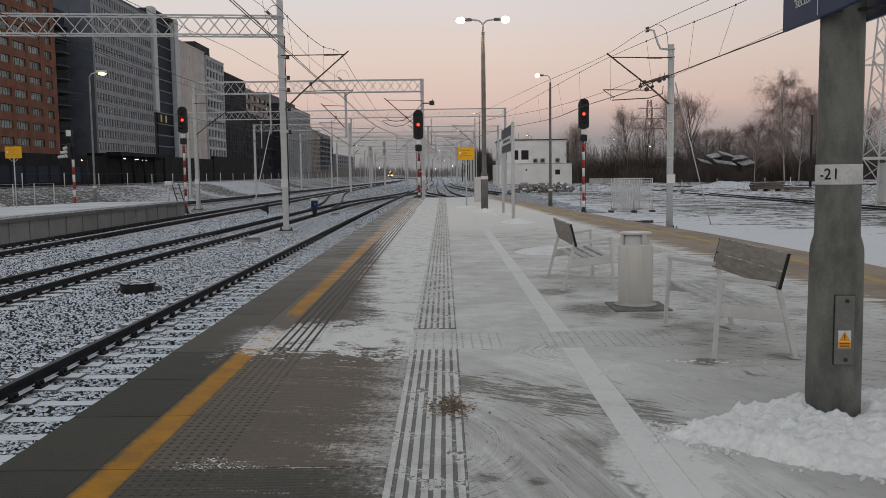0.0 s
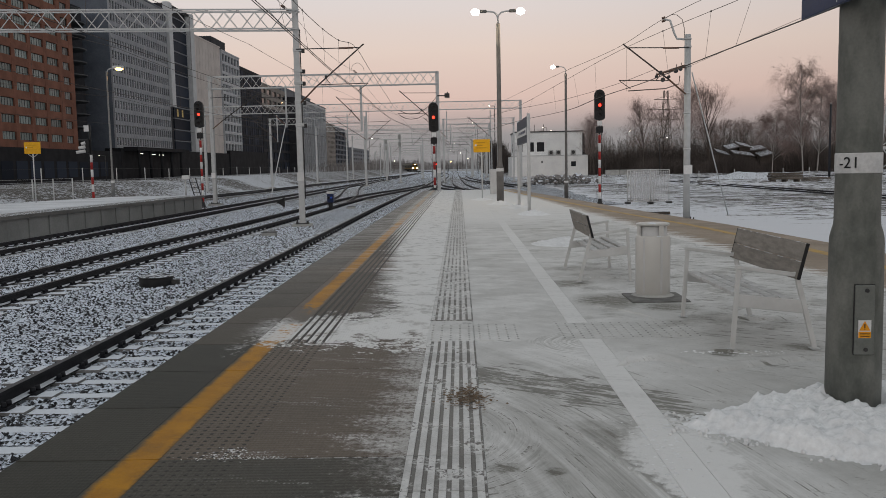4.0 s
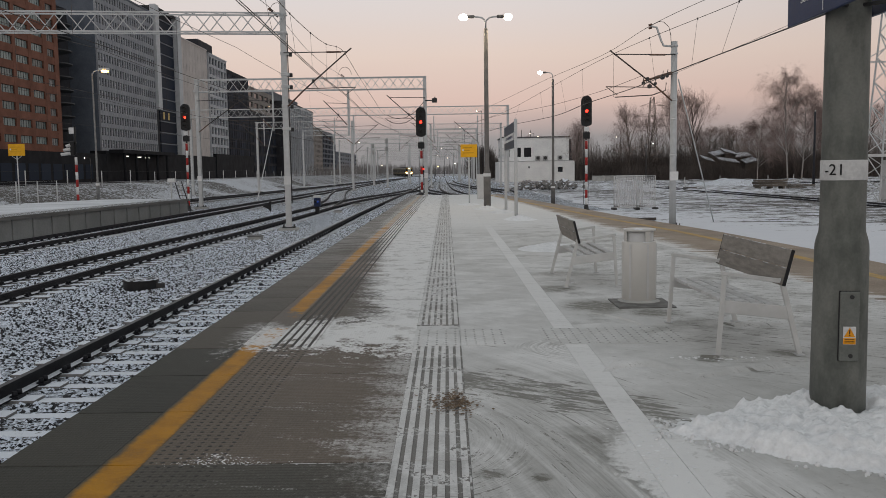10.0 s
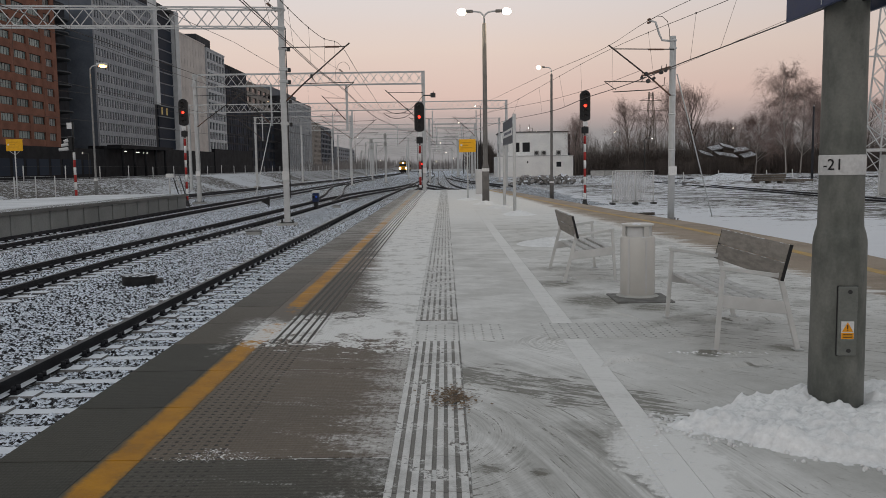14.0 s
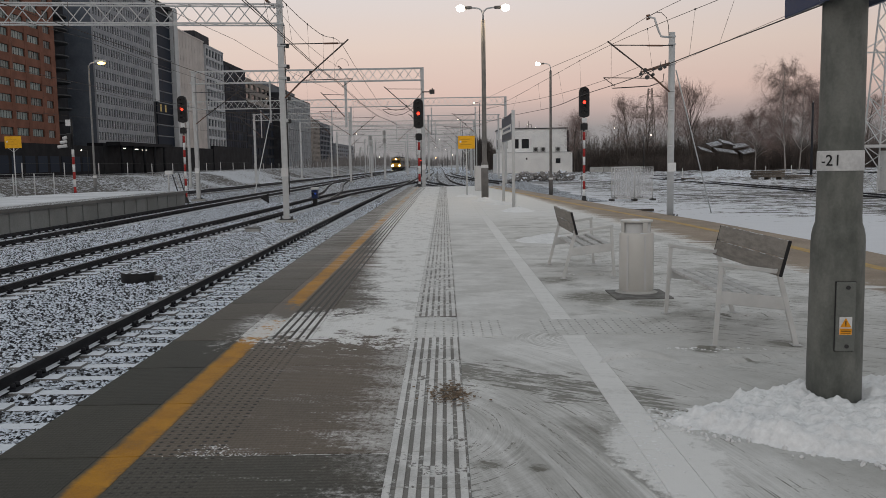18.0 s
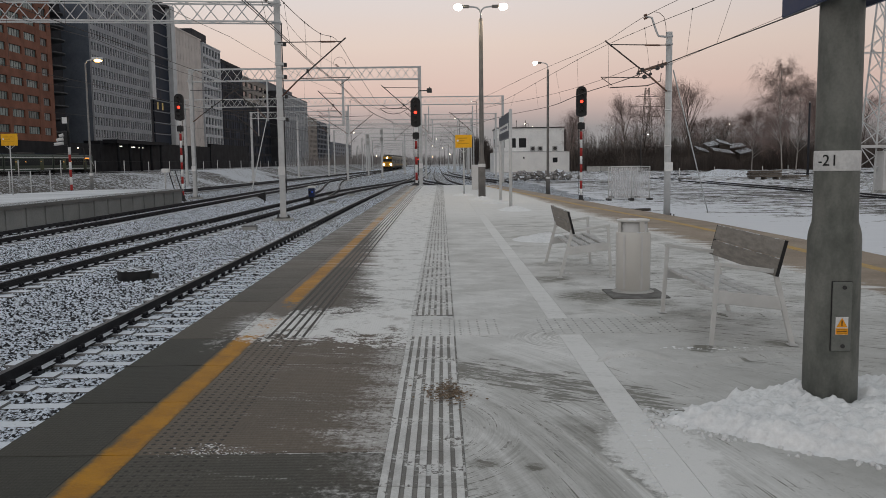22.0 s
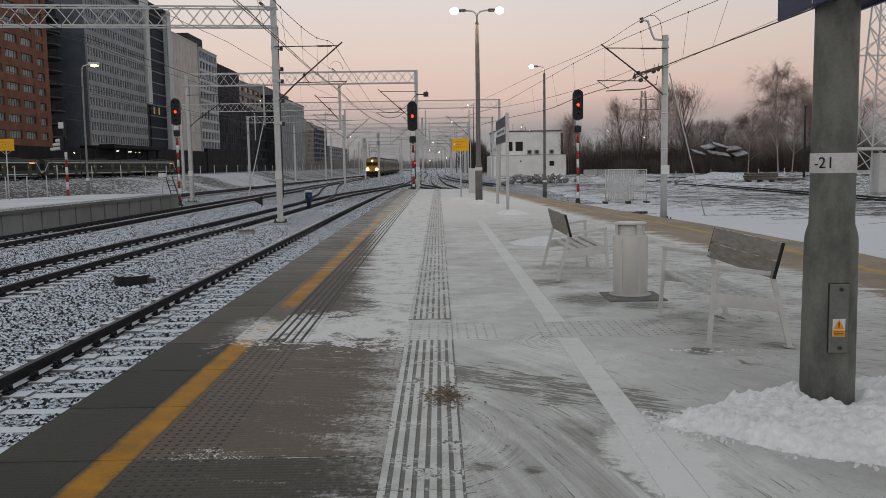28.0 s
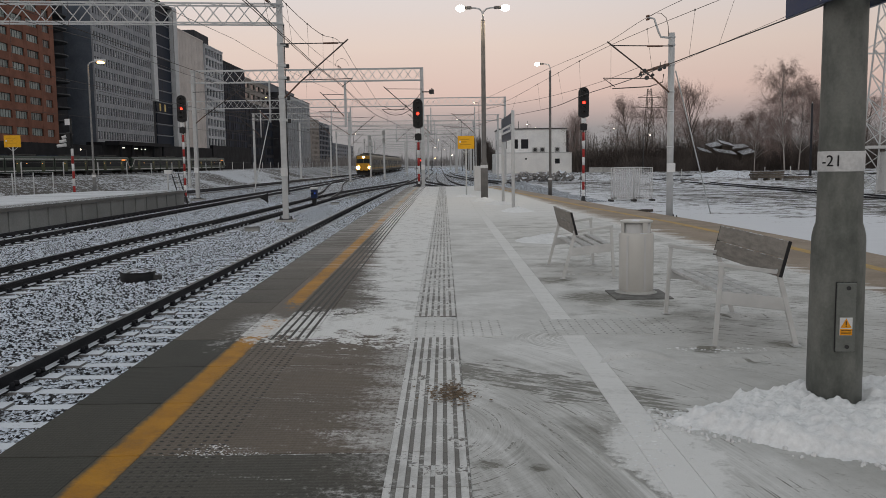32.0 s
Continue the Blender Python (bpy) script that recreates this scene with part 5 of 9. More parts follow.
def build_bench(m, label):
    """Bench seen from its left: x to the front edge, y along the seat; 1.5 m long."""
    t = thing("bench", m, label, "bench", "platform benches")
    for y in (0.0, 1.46):
        def flat(name, p, q, w, d=0.042):
            p, q = Vector(p), Vector(q)
            dv = (q - p).normalized()
            sx = Vector((0, 1, 0)).cross(dv).normalized()
            bm = bmesh.new()
            cs = []
            for e in (p, q):
                for a, b_ in ((-1, -1), (1, -1), (1, 1), (-1, 1)):
                    cs.append(bm.verts.new(e + sx * (a * w / 2) + Vector((0, b_ * d / 2, 0))))
            for f_ in ((3, 2, 1, 0), (4, 5, 6, 7), (0, 1, 5, 4), (1, 2, 6, 5), (2, 3, 7, 6), (3, 0, 4, 7)):
                bm.faces.new([cs[i] for i in f_])
            bmesh.ops.recalc_face_normals(bm, faces=bm.faces)
            bmesh.ops.bevel(bm, geom=list(bm.edges), offset=0.004, segments=1, affect="EDGES")
            return part(name, bm, M_BENCH, t)
        flat("front_leg", (0.03, y, 0), (0.07, y, 0.635), 0.036, 0.026)
        flat("armrest", (0.045, y, 0.645), (0.535, y, 0.572), 0.032, 0.036)
        flat("rear_leg", (0.66, y, 0), (0.505, y, 0.60), 0.040, 0.028)
        flat("side_rail", (0.055, y, 0.385), (0.585, y, 0.325), 0.10, 0.018)
        for x in (0.03, 0.66):
            part("foot_plate", bbox(x - 0.035, y - 0.045, 0.0, x + 0.035, y + 0.045, 0.006), M_STEEL, t)
    for i in range(4):
        x0 = 0.075 + 0.115 * i
        z = 0.43 - 0.012 * i
        part("seat_slat", bbox(x0, 0.02, z - 0.03, x0 + 0.082, 1.44, z, bevel=0.006), M_SEAT, t)
    tilt = Matrix.Translation((0.50, 0, 0.545)) @ Matrix.Rotation(radians(14), 4, "Y")
    for i in range(2):
        part("back_plank", bbox(-0.013, -0.06, 0.145 * i, 0.013, 1.52, 0.145 * i + 0.139, m=tilt, bevel=0.006), M_SLAT, t)
    for y in (-0.069, 1.521):
        part("back_end_cap", bbox(-0.0135, y, 0.0, 0.0135, y + 0.008, 0.284, m=tilt, bevel=0.003), M_BLACK, t, "dark end cap")
    return t


build_bench(pose(2.052, 6.47, 0.003), "grey steel bench with two brown back planks on snowy paving")
build_bench(pose(2.115, 11.86, 0.003, 0, 0, 180), "grey steel bench with snow-dusted seat slats on snowy paving")


def build_bin():
    t = thing("litter_bin", pose(2.09, 9.22, 0.002), "round pale grey steel litter bin with a hood", "litter bin")
    m = mat("pale_enamel", (0.56, 0.55, 0.52), (0.60, 0.59, 0.56), 3, 60, 0.35, 0.1, bump=0.02, snow=0.3, vary=0)
    part("base_plate", lathe([(0.23, 0.0), (0.23, 0.012), (0.19, 0.03)], 32), M_CONC, t)
    part("drum", lathe([(0.178, 0.02), (0.182, 0.03), (0.182, 0.655), (0.176, 0.668), (0.160, 0.668), (0.158, 0.60), (0.155, 0.595)], 40), m, t)
    for k in range(6):
        a = k * math.pi / 3 + 0.3
        part("panel_seam", bbox(-0.012, -0.186, 0.05, 0.012, -0.18, 0.64, m=Matrix.Rotation(a, 4, "Z"), bevel=0.002), M_GREYP, t)
    part("inner_liner", lathe([(0.145, 0.3), (0.147, 0.772), (0.13, 0.772), (0.128, 0.32)], 32), M_GREYP, t)
    part("hood", lathe([(0.170, 0.775), (0.176, 0.785), (0.176, 0.797), (0.15, 0.803)], 40), m, t, "flat round hood dusted with snow")
    for a in (0.35, 2.0, 3.5, 5.0):
        part("hood_bracket", bbox(-0.03, -0.17, 0.66, 0.03, -0.163, 0.78, m=Matrix.Rotation(a, 4, "Z")), m, t)


build_bin()
v, f = strip(straight(0), straight(0.6), 0.014, 0, 0.62, 0.31, 0.02)
for k, (x_, y_) in enumerate(((1.78, 8.75),)):
    ob = new("cover_slab", mesh_of("cover_slab", v, f, mat("dark_wet_cover_slab", (0.12, 0.12, 0.112), (0.24, 0.238, 0.23), 6, 30, 0.7, bump=0.2)))
    ob.matrix_world = pose(x_, y_, 0.0)
    tagged(ob, "square grey concrete slab under a litter bin", "slab")


# ------------------------------------------------------------------ lamps and signs
def build_lamp(x, y, z, top, kind_, label, yaw=0):
    t = thing("street_lamp", pose(x, y, z, 0, 0, yaw), label, "street lamp", "station lamps")
    h = top - z
    part("pole", lathe([(0.135, -0.05), (0.135, 1.35), (0.12, 1.42), (0.098, 1.47), (0.088, 1.6), (0.075, h - 0.48), (0.05, h - 0.42)], 20), mat("brown_grey_lamp_pole", (0.13, 0.125, 0.12), (0.19, 0.18, 0.17), 3, 40, 0.6, 0.2, bump=0.1), t)
    part("number_band", lathe([(0.137, 1.22), (0.138, 1.23), (0.138, 1.33), (0.137, 1.34)], 20), M_WHITEP, t, "white band")
    sides = (-1, 1) if kind_ == "double" else (-1,)
    for s in sides:
        part("arm", tubes([(0, 0, h - 0.46), (0, 0, h - 0.25), (s * 0.04, 0, h - 0.12), (s * 0.14, 0, h - 0.03), (s * 0.30, 0, h + 0.0), (s * 0.55, 0, h + 0.01)], 0.030, 8), M_STEEL, t)
        bm = bbox(s * 0.56 - 0.15, -0.075, h - 0.045, s * 0.56 + 0.15, 0.075, h + 0.065, bevel=0.04)
        head = part("lamp_head", bm, mat("brown_grey_lamp_pole", (0.13, 0.125, 0.12), (0.19, 0.18, 0.17)), t)
        lens = lathe([(0.03, -0.135), (0.09, -0.115), (0.135, -0.06), (0.15, 0.0), (0.13, 0.06), (0.08, 0.10), (0.03, 0.115)], 18)
        for v_ in lens.verts:
            v_.co = (s * 0.83 + v_.co.x * 1.15, v_.co.y, h + 0.0 + v_.co.z)
        part("lamp_glass", lens, M_LAMP_W, head, "glowing white lamp glass")
    return t


build_lamp(1.52, 32.0, 0.0, 7.1, "double", "lit double-armed street lamp on the snowy platform")
build_lamp(7.0, 56.0, -1.0, 7.72, "single", "lit single-armed street lamp beside the platform")
for px_, py_, pw in ((0.69, 31.9, 60), (2.35, 31.9, 60)):
    li = new("lamp_light", bpy.data.lights.new("lamp_light", "SPOT"))
    li.data.energy, li.data.color, li.data.spot_size, li.data.shadow_soft_size = pw, (1, 0.8, 0.55), radians(150), 0.15
    li.matrix_world = look((px_, py_, 6.9), (px_, py_, 0))


def sodium_lamp(x, y, z, top, sdir):
    t = thing("street_lamp", pose(x, y, z), "grey street lamp with yellow sodium light beside a platform", "street lamp", "station lamps")
    h = top - z
    part("pole", lathe([(0.115, 0), (0.115, 1.3), (0.065, 1.4), (0.052, h - 0.2), (0.045, h)], 14), mat("pale_lamp_pole", (0.20, 0.20, 0.20), (0.28, 0.28, 0.27), 3, 40, 0.6, 0.2), t)
    part("number_band", lathe([(0.122, 1.1), (0.124, 1.11), (0.124, 1.25), (0.122, 1.26)], 14), M_WHITEP, t)
    part("arm", tubes([(0, 0, h - 0.1), (sdir * 0.12, 0, h + 0.12), (sdir * 0.5, 0, h + 0.22)], 0.035, 8), M_STEEL, t)
    head = part("lamp_head", bbox(min(sdir * 0.45, sdir * 1.15), -0.16, h + 0.14, max(sdir * 0.45, sdir * 1.15), 0.16, h + 0.34, bevel=0.06), M_STEEL, t)
    g = lathe([(0.03, -0.1), (0.16, -0.06), (0.2, 0.0), (0.2, 0.05)], 14)
    for v_ in g.verts:
        v_.co = (sdir * 0.85 + v_.co.x * 1.3, v_.co.y, h + 0.13 + v_.co.z)
    part("lamp_glass", g, M_LAMP_Y, head, "glowing yellow lamp glass")


sodium_lamp(-23.03, 56.0, -0.3, 8.1, 1)


def yellow_sign(x, y, z, w, hgt, ztop, label):
    t = thing("yellow_sign", pose(x, y, z), label, "sign", "yellow platform signs")
    h = ztop - z
    board = part("board", bbox(-w / 2, -0.03, h - hgt, w / 2, -0.012, h, bevel=0.004), M_YSIGN, t, "plain yellow board with faint small print")
    part("pole", rods([((0, 0, -0.02), (0, 0, h - hgt * 0.4), 0.03)], 10), M_STEEL, t)
    part("brace", rods([((-w * 0.3, -0.012, h - hgt), (0, 0, h - hgt - 0.2), 0.012), ((w * 0.3, -0.012, h - hgt), (0, 0, h - hgt - 0.2), 0.012)], 6), M_STEEL, t)
    for k, (a, b_) in enumerate(((-0.36, 0.2), (-0.36, 0.05), (-0.36, 0.3))):
        z0 = h - hgt * (0.3 + 0.2 * k)
        part("print_bar", bbox(a * w, -0.034, z0, b_ * w, -0.031, z0 + 0.04), mat("faint_print", (0.58, 0.29, 0.015), (0.64, 0.33, 0.015), 9, 40, 0.6, bump=0), board)
    rod(b2 := bmesh.new(), (-w * 0.36, -0.036, h - hgt * 0.45), (-w * 0.36, -0.03, h - hgt * 0.45), 0.045, n=10)
    part("print_symbol", b2, M_WHITEP, board)


yellow_sign(0.95, 36.0, 0.0, 0.70, 0.54, 2.55, "yellow warning board on a thin post on the platform")
yellow_sign(-21.9, 43.4, 0.02, 0.85, 0.60, 3.12, "yellow warning board on a thin post on the side platform")


def station_board():
    t = thing("station_name_board", pose(2.05, 27.3, 0), "dark blue station board with white strip on two posts", "sign")
    for y in (-2.1, 2.2):
        part("post", rods([((0, y, -0.02), (0, y, 2.95), 0.05)], 12), M_GREYP, t)
    board = part("board", bbox(-0.05, -2.0, 2.12, 0.05, 2.1, 2.88, bevel=0.008), mat("slate_blue_board", (0.045, 0.06, 0.085), (0.06, 0.08, 0.11), 3, 40, 0.4, bump=0.03), t)
    part("white_strip", bbox(-0.056, -1.98, 2.34, -0.051, 2.08, 2.56), M_WHITEP, board, "white strip")
    for k in range(6):
        part("print_bar", bbox(-0.061, -1.6 + 0.5 * k, 2.41, -0.0575, -1.25 + 0.5 * k, 2.49), M_BLUE, board)


station_board()


# ------------------------------------------------------------------ light signals
def build_signal(x, y, z, top, label, yaw=0, pole_low=0.0):
    t = thing("railway_signal", pose(x, y, z, 0, 0, yaw), label, "railway signal", "light signals")
    h = top - z
    hb = h - 1.78
    # head: upright plate with rounded ends, thickness and hoods
    bm = bmesh.new()
    prof = []
    for k in range(9):
        a = math.pi * k / 8
        prof.append((0.30 * math.cos(a), h - 0.30 + 0.30 * math.sin(a)))
    for k in range(5):
        a = math.pi + math.pi * k / 4
        prof.append((0.30 * math.cos(a), hb + 0.12 + 0.12 * math.sin(a)))
    fr = [bm.verts.new((a, -0.12, b_)) for a, b_ in prof]
    bk = [bm.verts.new((a, 0.10, b_)) for a, b_ in prof]
    n = len(prof)
    for k in range(n):
        bm.faces.new((fr[k], bk[k], bk[(k + 1) % n], fr[(k + 1) % n]))
    bm.faces.new(fr)
    bm.faces.new(bk[::-1])
    bmesh.ops.recalc_face_normals(bm, faces=bm.faces)
    head = part("signal_head", bm, M_BLACK, t, "black rounded signal head")
    for k in range(5):
        zc = h - 0.30 - 0.30 * k
        lit = k == 2
        ln = rods([((0, -0.122, zc), (0, -0.132, zc), 0.085 if lit else 0.09)], 16)
        part("lens", ln, M_LENS_R if lit else M_LENS_OFF, head, "glowing red lens" if lit else "dark lens")
        vs, fs = [], []
        for i in range(9):
            a = math.pi * i / 8
            for r in (0.118, 0.130):
                for yy in (-0.12, -0.30):
                    vs.append((r * math.cos(a), yy, zc + r * math.sin(a)))
        for i in range(8):
            o, p = 4 * i, 4 * i + 4
            fs += [(o, o + 1, p + 1, p), (o + 2, p + 2, p + 3, o + 3), (o + 1, o + 3, p + 3, p + 1), (o, p, p + 2, o + 2)]
        part("hood", mesh_of("hood", vs, fs, M_BLACK), None, head)
    part("plate", bbox(-0.14, -0.10, hb - 0.30, 0.14, -0.07, hb - 0.03, bevel=0.01), M_WHITEP, t, "small white plate")
    part("relay_box", bbox(-0.20, -0.12, hb - 0.72, 0.20, 0.12, hb - 0.34, bevel=0.03), M_BLACK, t)
    part("bracket", rods([((0.0, 0.06, hb - 0.8), (0.0, 0.06, h - 0.4), 0.05)], 8), M_STEEL_D, t)
    k, z0 = 0, hb - 0.85
    while z0 > pole_low + 0.3:
        z1 = max(z0 - 0.48, pole_low + 0.25)
        part("pole_band", rods([((0, 0, z1), (0, 0, z0), 0.075)], 12), M_REDP if k % 2 == 0 else M_WHITEP, t, "red band" if k % 2 == 0 else "white band")
        z0, k = z1, k + 1
    part("foot", lathe([(0.24, -0.15), (0.24, 0.0), (0.14, 0.12), (0.11, 0.35)], 14), M_STEEL_D, t)
    part("ladder", rods([((s * 0.14, 0.14, 0.3), (s * 0.14, 0.14, hb), 0.012) for s in (-1, 1)] + [((-0.14, 0.14, 0.5 + 0.4 * i), (0.14, 0.14, 0.5 + 0.4 * i), 0.009) for i in range(int((hb - 0.6) / 0.4))], 5), M_STEEL_D, t)
    return t


build_signal(-1.53, 52.2, -0.2, 5.33, "red-lit signal on a red and white banded post")
build_signal(8.25, 50.3, -1.0, 5.72, "red-lit signal on a red and white banded post beside snow")
build_signal(-17.45, 57.3, -1.0, 6.15, "red-lit signal on a banded post beside a platform end")


def side_signal():
    t = thing("railway_signal", pose(-22.9, 52.6, -0.25), "signal seen edge-on with grey hoods on a striped post", "railway signal", "light signals")
    for k in range(6):
        part("pole_band", rods([((0, 0, 0.1 + 0.46 * k), (0, 0, 0.1 + 0.46 * (k + 1)), 0.08)], 12), M_WHITEP if k % 2 else M_REDP, t)
    part("foot", lathe([(0.22, -0.3), (0.2, 0.05), (0.1, 0.2)], 12), M_STEEL_D, t)
    part("upper_pole", rods([((0, 0, 2.86), (0, 0, 4.75), 0.06)], 10), M_BLACK, t)
    head = part("signal_head", bbox(-0.30, -0.25, 2.95, -0.02, 0.25, 3.85, bevel=0.08), M_BLACK, t)
    for k, z in enumerate((3.1, 3.36, 3.6)):
        part("hood", rods([((-0.22, -0.2, z), (-0.78 + 0.16 * k, -0.30, z - 0.08), 0.11, 0.09)], 12), M_GREYP, head)
    part("plate", bbox(-0.34, -0.05, 4.3, -0.02, 0.0, 4.68), M_WHITEP, t, "white plate")


side_signal()
en = thing("stair_railing", pose(-16.3, 51.6, 0), "steep narrow stair with dark stringers at a platform end", "stair")
for k in range(3):
    part("stringer", rods([((-0.26 + 0.2 * k, 0.1, 1.05), (0.12 + 0.2 * k, 0.6, -0.95), 0.035)], 6), M_STEEL_D if k != 1 else M_GREYP, en)
for k in range(6):
    part("tread", bbox(-0.22 + 0.07 * k, 0.1 + 0.09 * k, 0.75 - 0.3 * k, 0.2 + 0.07 * k, 0.25 + 0.09 * k, 0.78 - 0.3 * k), M_STEEL_D, en)
part("post", rods([((-0.42, -0.1, 0), (-0.42, -0.1, 1.05), 0.04)], 8), M_GREYP, en)
part("junction_box", bbox(-0.6, -0.25, 0.98, -0.15, 0.0, 1.22, bevel=0.03), M_WHITEP, en, "white box")

# ------------------------------------------------------------------ small trackside things
drum = thing("track_drum", pose(-6.55, 17.9, BED_Z), "low round dark steel drum cover in snowy ballast", "manhole")
part("drum_body", lathe([(0.34, -0.02), (0.35, 0.0), (0.355, 0.17), (0.35, 0.19)], 28), M_BLACK, drum)
part("lid", lathe([(0.37, 0.19), (0.373, 0.195), (0.373, 0.215), (0.35, 0.222)], 28), mat("snowy_dark_lid", (0.025, 0.025, 0.026), (0.05, 0.05, 0.05), 4, 40, 0.8, snow=0.5), drum, "snow-covered lid")
part("lug", bbox(0.34, -0.06, 0.03, 0.5, 0.06, 0.13, bevel=0.01), M_STEEL_D, drum)
for x_, y_, w_ in ((-7.05, 31.0, 0.5), (-6.5, 50.5, 0.45), (-6.6, 62.0, 0.5)):
    b_ = thing("cable_box", pose(x_, y_, BED_Z), "small flat grey concrete cable box in ballast", "cable box", "cable boxes")
    part("box_body", bbox(-w_ / 2, -0.2, -0.02, w_ / 2, 0.2, 0.13, bevel=0.015), M_CONC, b_)
    part("lid", bbox(-w_ / 2 - 0.02, -0.22, 0.132, w_ / 2 + 0.02, 0.22, 0.165, bevel=0.008), mat("snowy_lid", (0.1, 0.1, 0.1), (0.16, 0.16, 0.16)), b_)
sh = thing("shunting_signal", pose(-7.45, 48.7, BED_Z), "low black shunting signal with white cap and blue light", "shunting signal")
part("pedestal", bbox(-0.12, -0.15, -0.02, 0.12, 0.15, 0.5, bevel=0.03), M_BLACK, sh)
part("housing", bbox(-0.18, -0.2, 0.48, 0.18, 0.2, 0.98, bevel=0.05), mat("dark_blue_enamel", (0.012, 0.025, 0.08), (0.02, 0.035, 0.1), 4, 30, 0.5), sh)
part("cap", bbox(-0.2, -0.24, 0.98, 0.2, 0.22, 1.12, bevel=0.04), M_WHITEP, sh, "white cap")
for s in (-1, 1):
    part("shade", rods([((s * 0.08, -0.2, 0.78), (s * 0.08, -0.34, 0.76), 0.07, 0.075)], 12), M_BLACK, sh)
    part("lens", rods([((s * 0.08, -0.32, 0.77), (s * 0.08, -0.35, 0.77), 0.055)], 12), glow("blue_signal_lamp", (0.02, 0.09, 0.6), 0.12) if s > 0 else M_LENS_OFF, sh, "blue light" if s > 0 else "")
tri = thing("triangle_marker", pose(-11.05, 52.0, BED_Z - 0.2), "black triangular marker board on a low post", "marker")
bm = bmesh.new()
a_ = [bm.verts.new(c) for c in ((-0.28, -0.03, 0.62), (0.26, -0.03, 0.32), (0.26, -0.03, 0.92))]
c_ = [bm.verts.new(c) for c in ((-0.28, 0.03, 0.62), (0.26, 0.03, 0.32), (0.26, 0.03, 0.92))]
bm.faces.new(a_)
bm.faces.new(c_[::-1])
for k in range(3):
    bm.faces.new((a_[k], c_[k], c_[(k + 1) % 3], a_[(k + 1) % 3]))
bmesh.ops.recalc_face_normals(bm, faces=bm.faces)
part("board", bm, M_BLACK, tri)
part("post", rods([((0.18, 0.05, -0.02), (0.18, 0.05, 0.7), 0.03)], 8), M_STEEL_D, tri)


# ------------------------------------------------------------------ masts, portals and overhead line
def h_beam(bm, x, y, z0, z1, w=0.30, d=0.32):
    box(bm, x - w / 2, y - d / 2, z0, x + w / 2, y - d / 2 + 0.025, z1)
    box(bm, x - w / 2, y + d / 2 - 0.025, z0, x + w / 2, y + d / 2, z1)
    box(bm, x - 0.012, y - d / 2 + 0.025, z0, x + 0.012, y + d / 2 - 0.025, z1)


def mast_parts(t, x, y, z0, z1, w=0.34, near=True, tubular=False):
    bm = bmesh.new()
    if tubular:
        rod(bm, (x, y, z0), (x, y, z1), w * 0.52, w * 0.46, n=18)
    else:
        h_beam(bm, x, y, z0, z1, w)
    part("mast", bm, M_STEEL, t)
    part("mast_foot", bbox(x - 0.42, y - 0.42, z0 - 0.2, x + 0.42, y + 0.42, z0 + 0.12, bevel=0.03), M_CONC, t)
    if near:
        part("foot_plate", bbox(x - 0.28, y - 0.28, z0 + 0.12, x + 0.28, y + 0.28, z0 + 0.16), M_STEEL_D, t)
        part("mast_number", bbox(x - w / 2 - 0.03, y - 0.20, z0 + 1.95, x + w / 2 + 0.03, y - 0.165, z0 + 2.3), M_WHITEP, t, "white number plate")
        for i, (dx, dy) in enumerate(((-0.22, -0.22), (0.22, -0.22), (0.22, 0.22), (-0.22, 0.22))):
            part("bolt", rods([((x + dx, y + dy, z0 + 0.16), (x + dx, y + dy, z0 + 0.26), 0.025)], 6), M_STEEL_D, t)


def build_portal(y, x0, x1, zt, zb, masts, near, label):
    """Lattice portal over the tracks."""
    t = thing("catenary_portal", None, label, "catenary portal", "catenary portals")
    hw = 0.28
    for yy in (y - hw, y + hw):
        for z, nm in ((zt, "top_chord"), (zb, "bottom_chord")):
            part(nm, bbox(x0, yy - 0.03, z - 0.03, x1, yy + 0.03, z + 0.03), M_STEEL, t)
    n = max(2, int(round((x1 - x0) / 0.62)))
    dx = (x1 - x0) / n
    if near:
        for yy in (y - hw, y + hw):
            for i in range(n):
                a, b_ = (zb, zt) if i % 2 == 0 else (zt, zb)
                if yy > y:
                    a, b_ = b_, a
                part("brace", rods([((x0 + i * dx, yy, a), (x0 + (i + 1) * dx, yy, b_), 0.022)], 5), M_STEEL, t)
        for i in range(0, n, 2):
            for z in (zt, zb):
                part("cross_bar", rods([((x0 + i * dx, y - hw, z), (x0 + (i + 1) * dx, y + hw, z), 0.016)], 4), M_STEEL, t)
    else:
        for yy in (y - hw, y + hw):
            seg = []
            for i in range(n):
                a, b_ = (zb, zt) if (i % 2 == 0) == (yy < y) else (zt, zb)
                seg.append(((x0 + i * dx, yy, a), (x0 + (i + 1) * dx, yy, b_), 0.025))
            part("lattice", rods(seg, 4), M_STEEL, t)
    for x in masts:
        mast_parts(t, x, y, -0.98, zt + (4.0 if x == -6.72 else 0.05), 0.235 if near else 0.24, near)
    return t


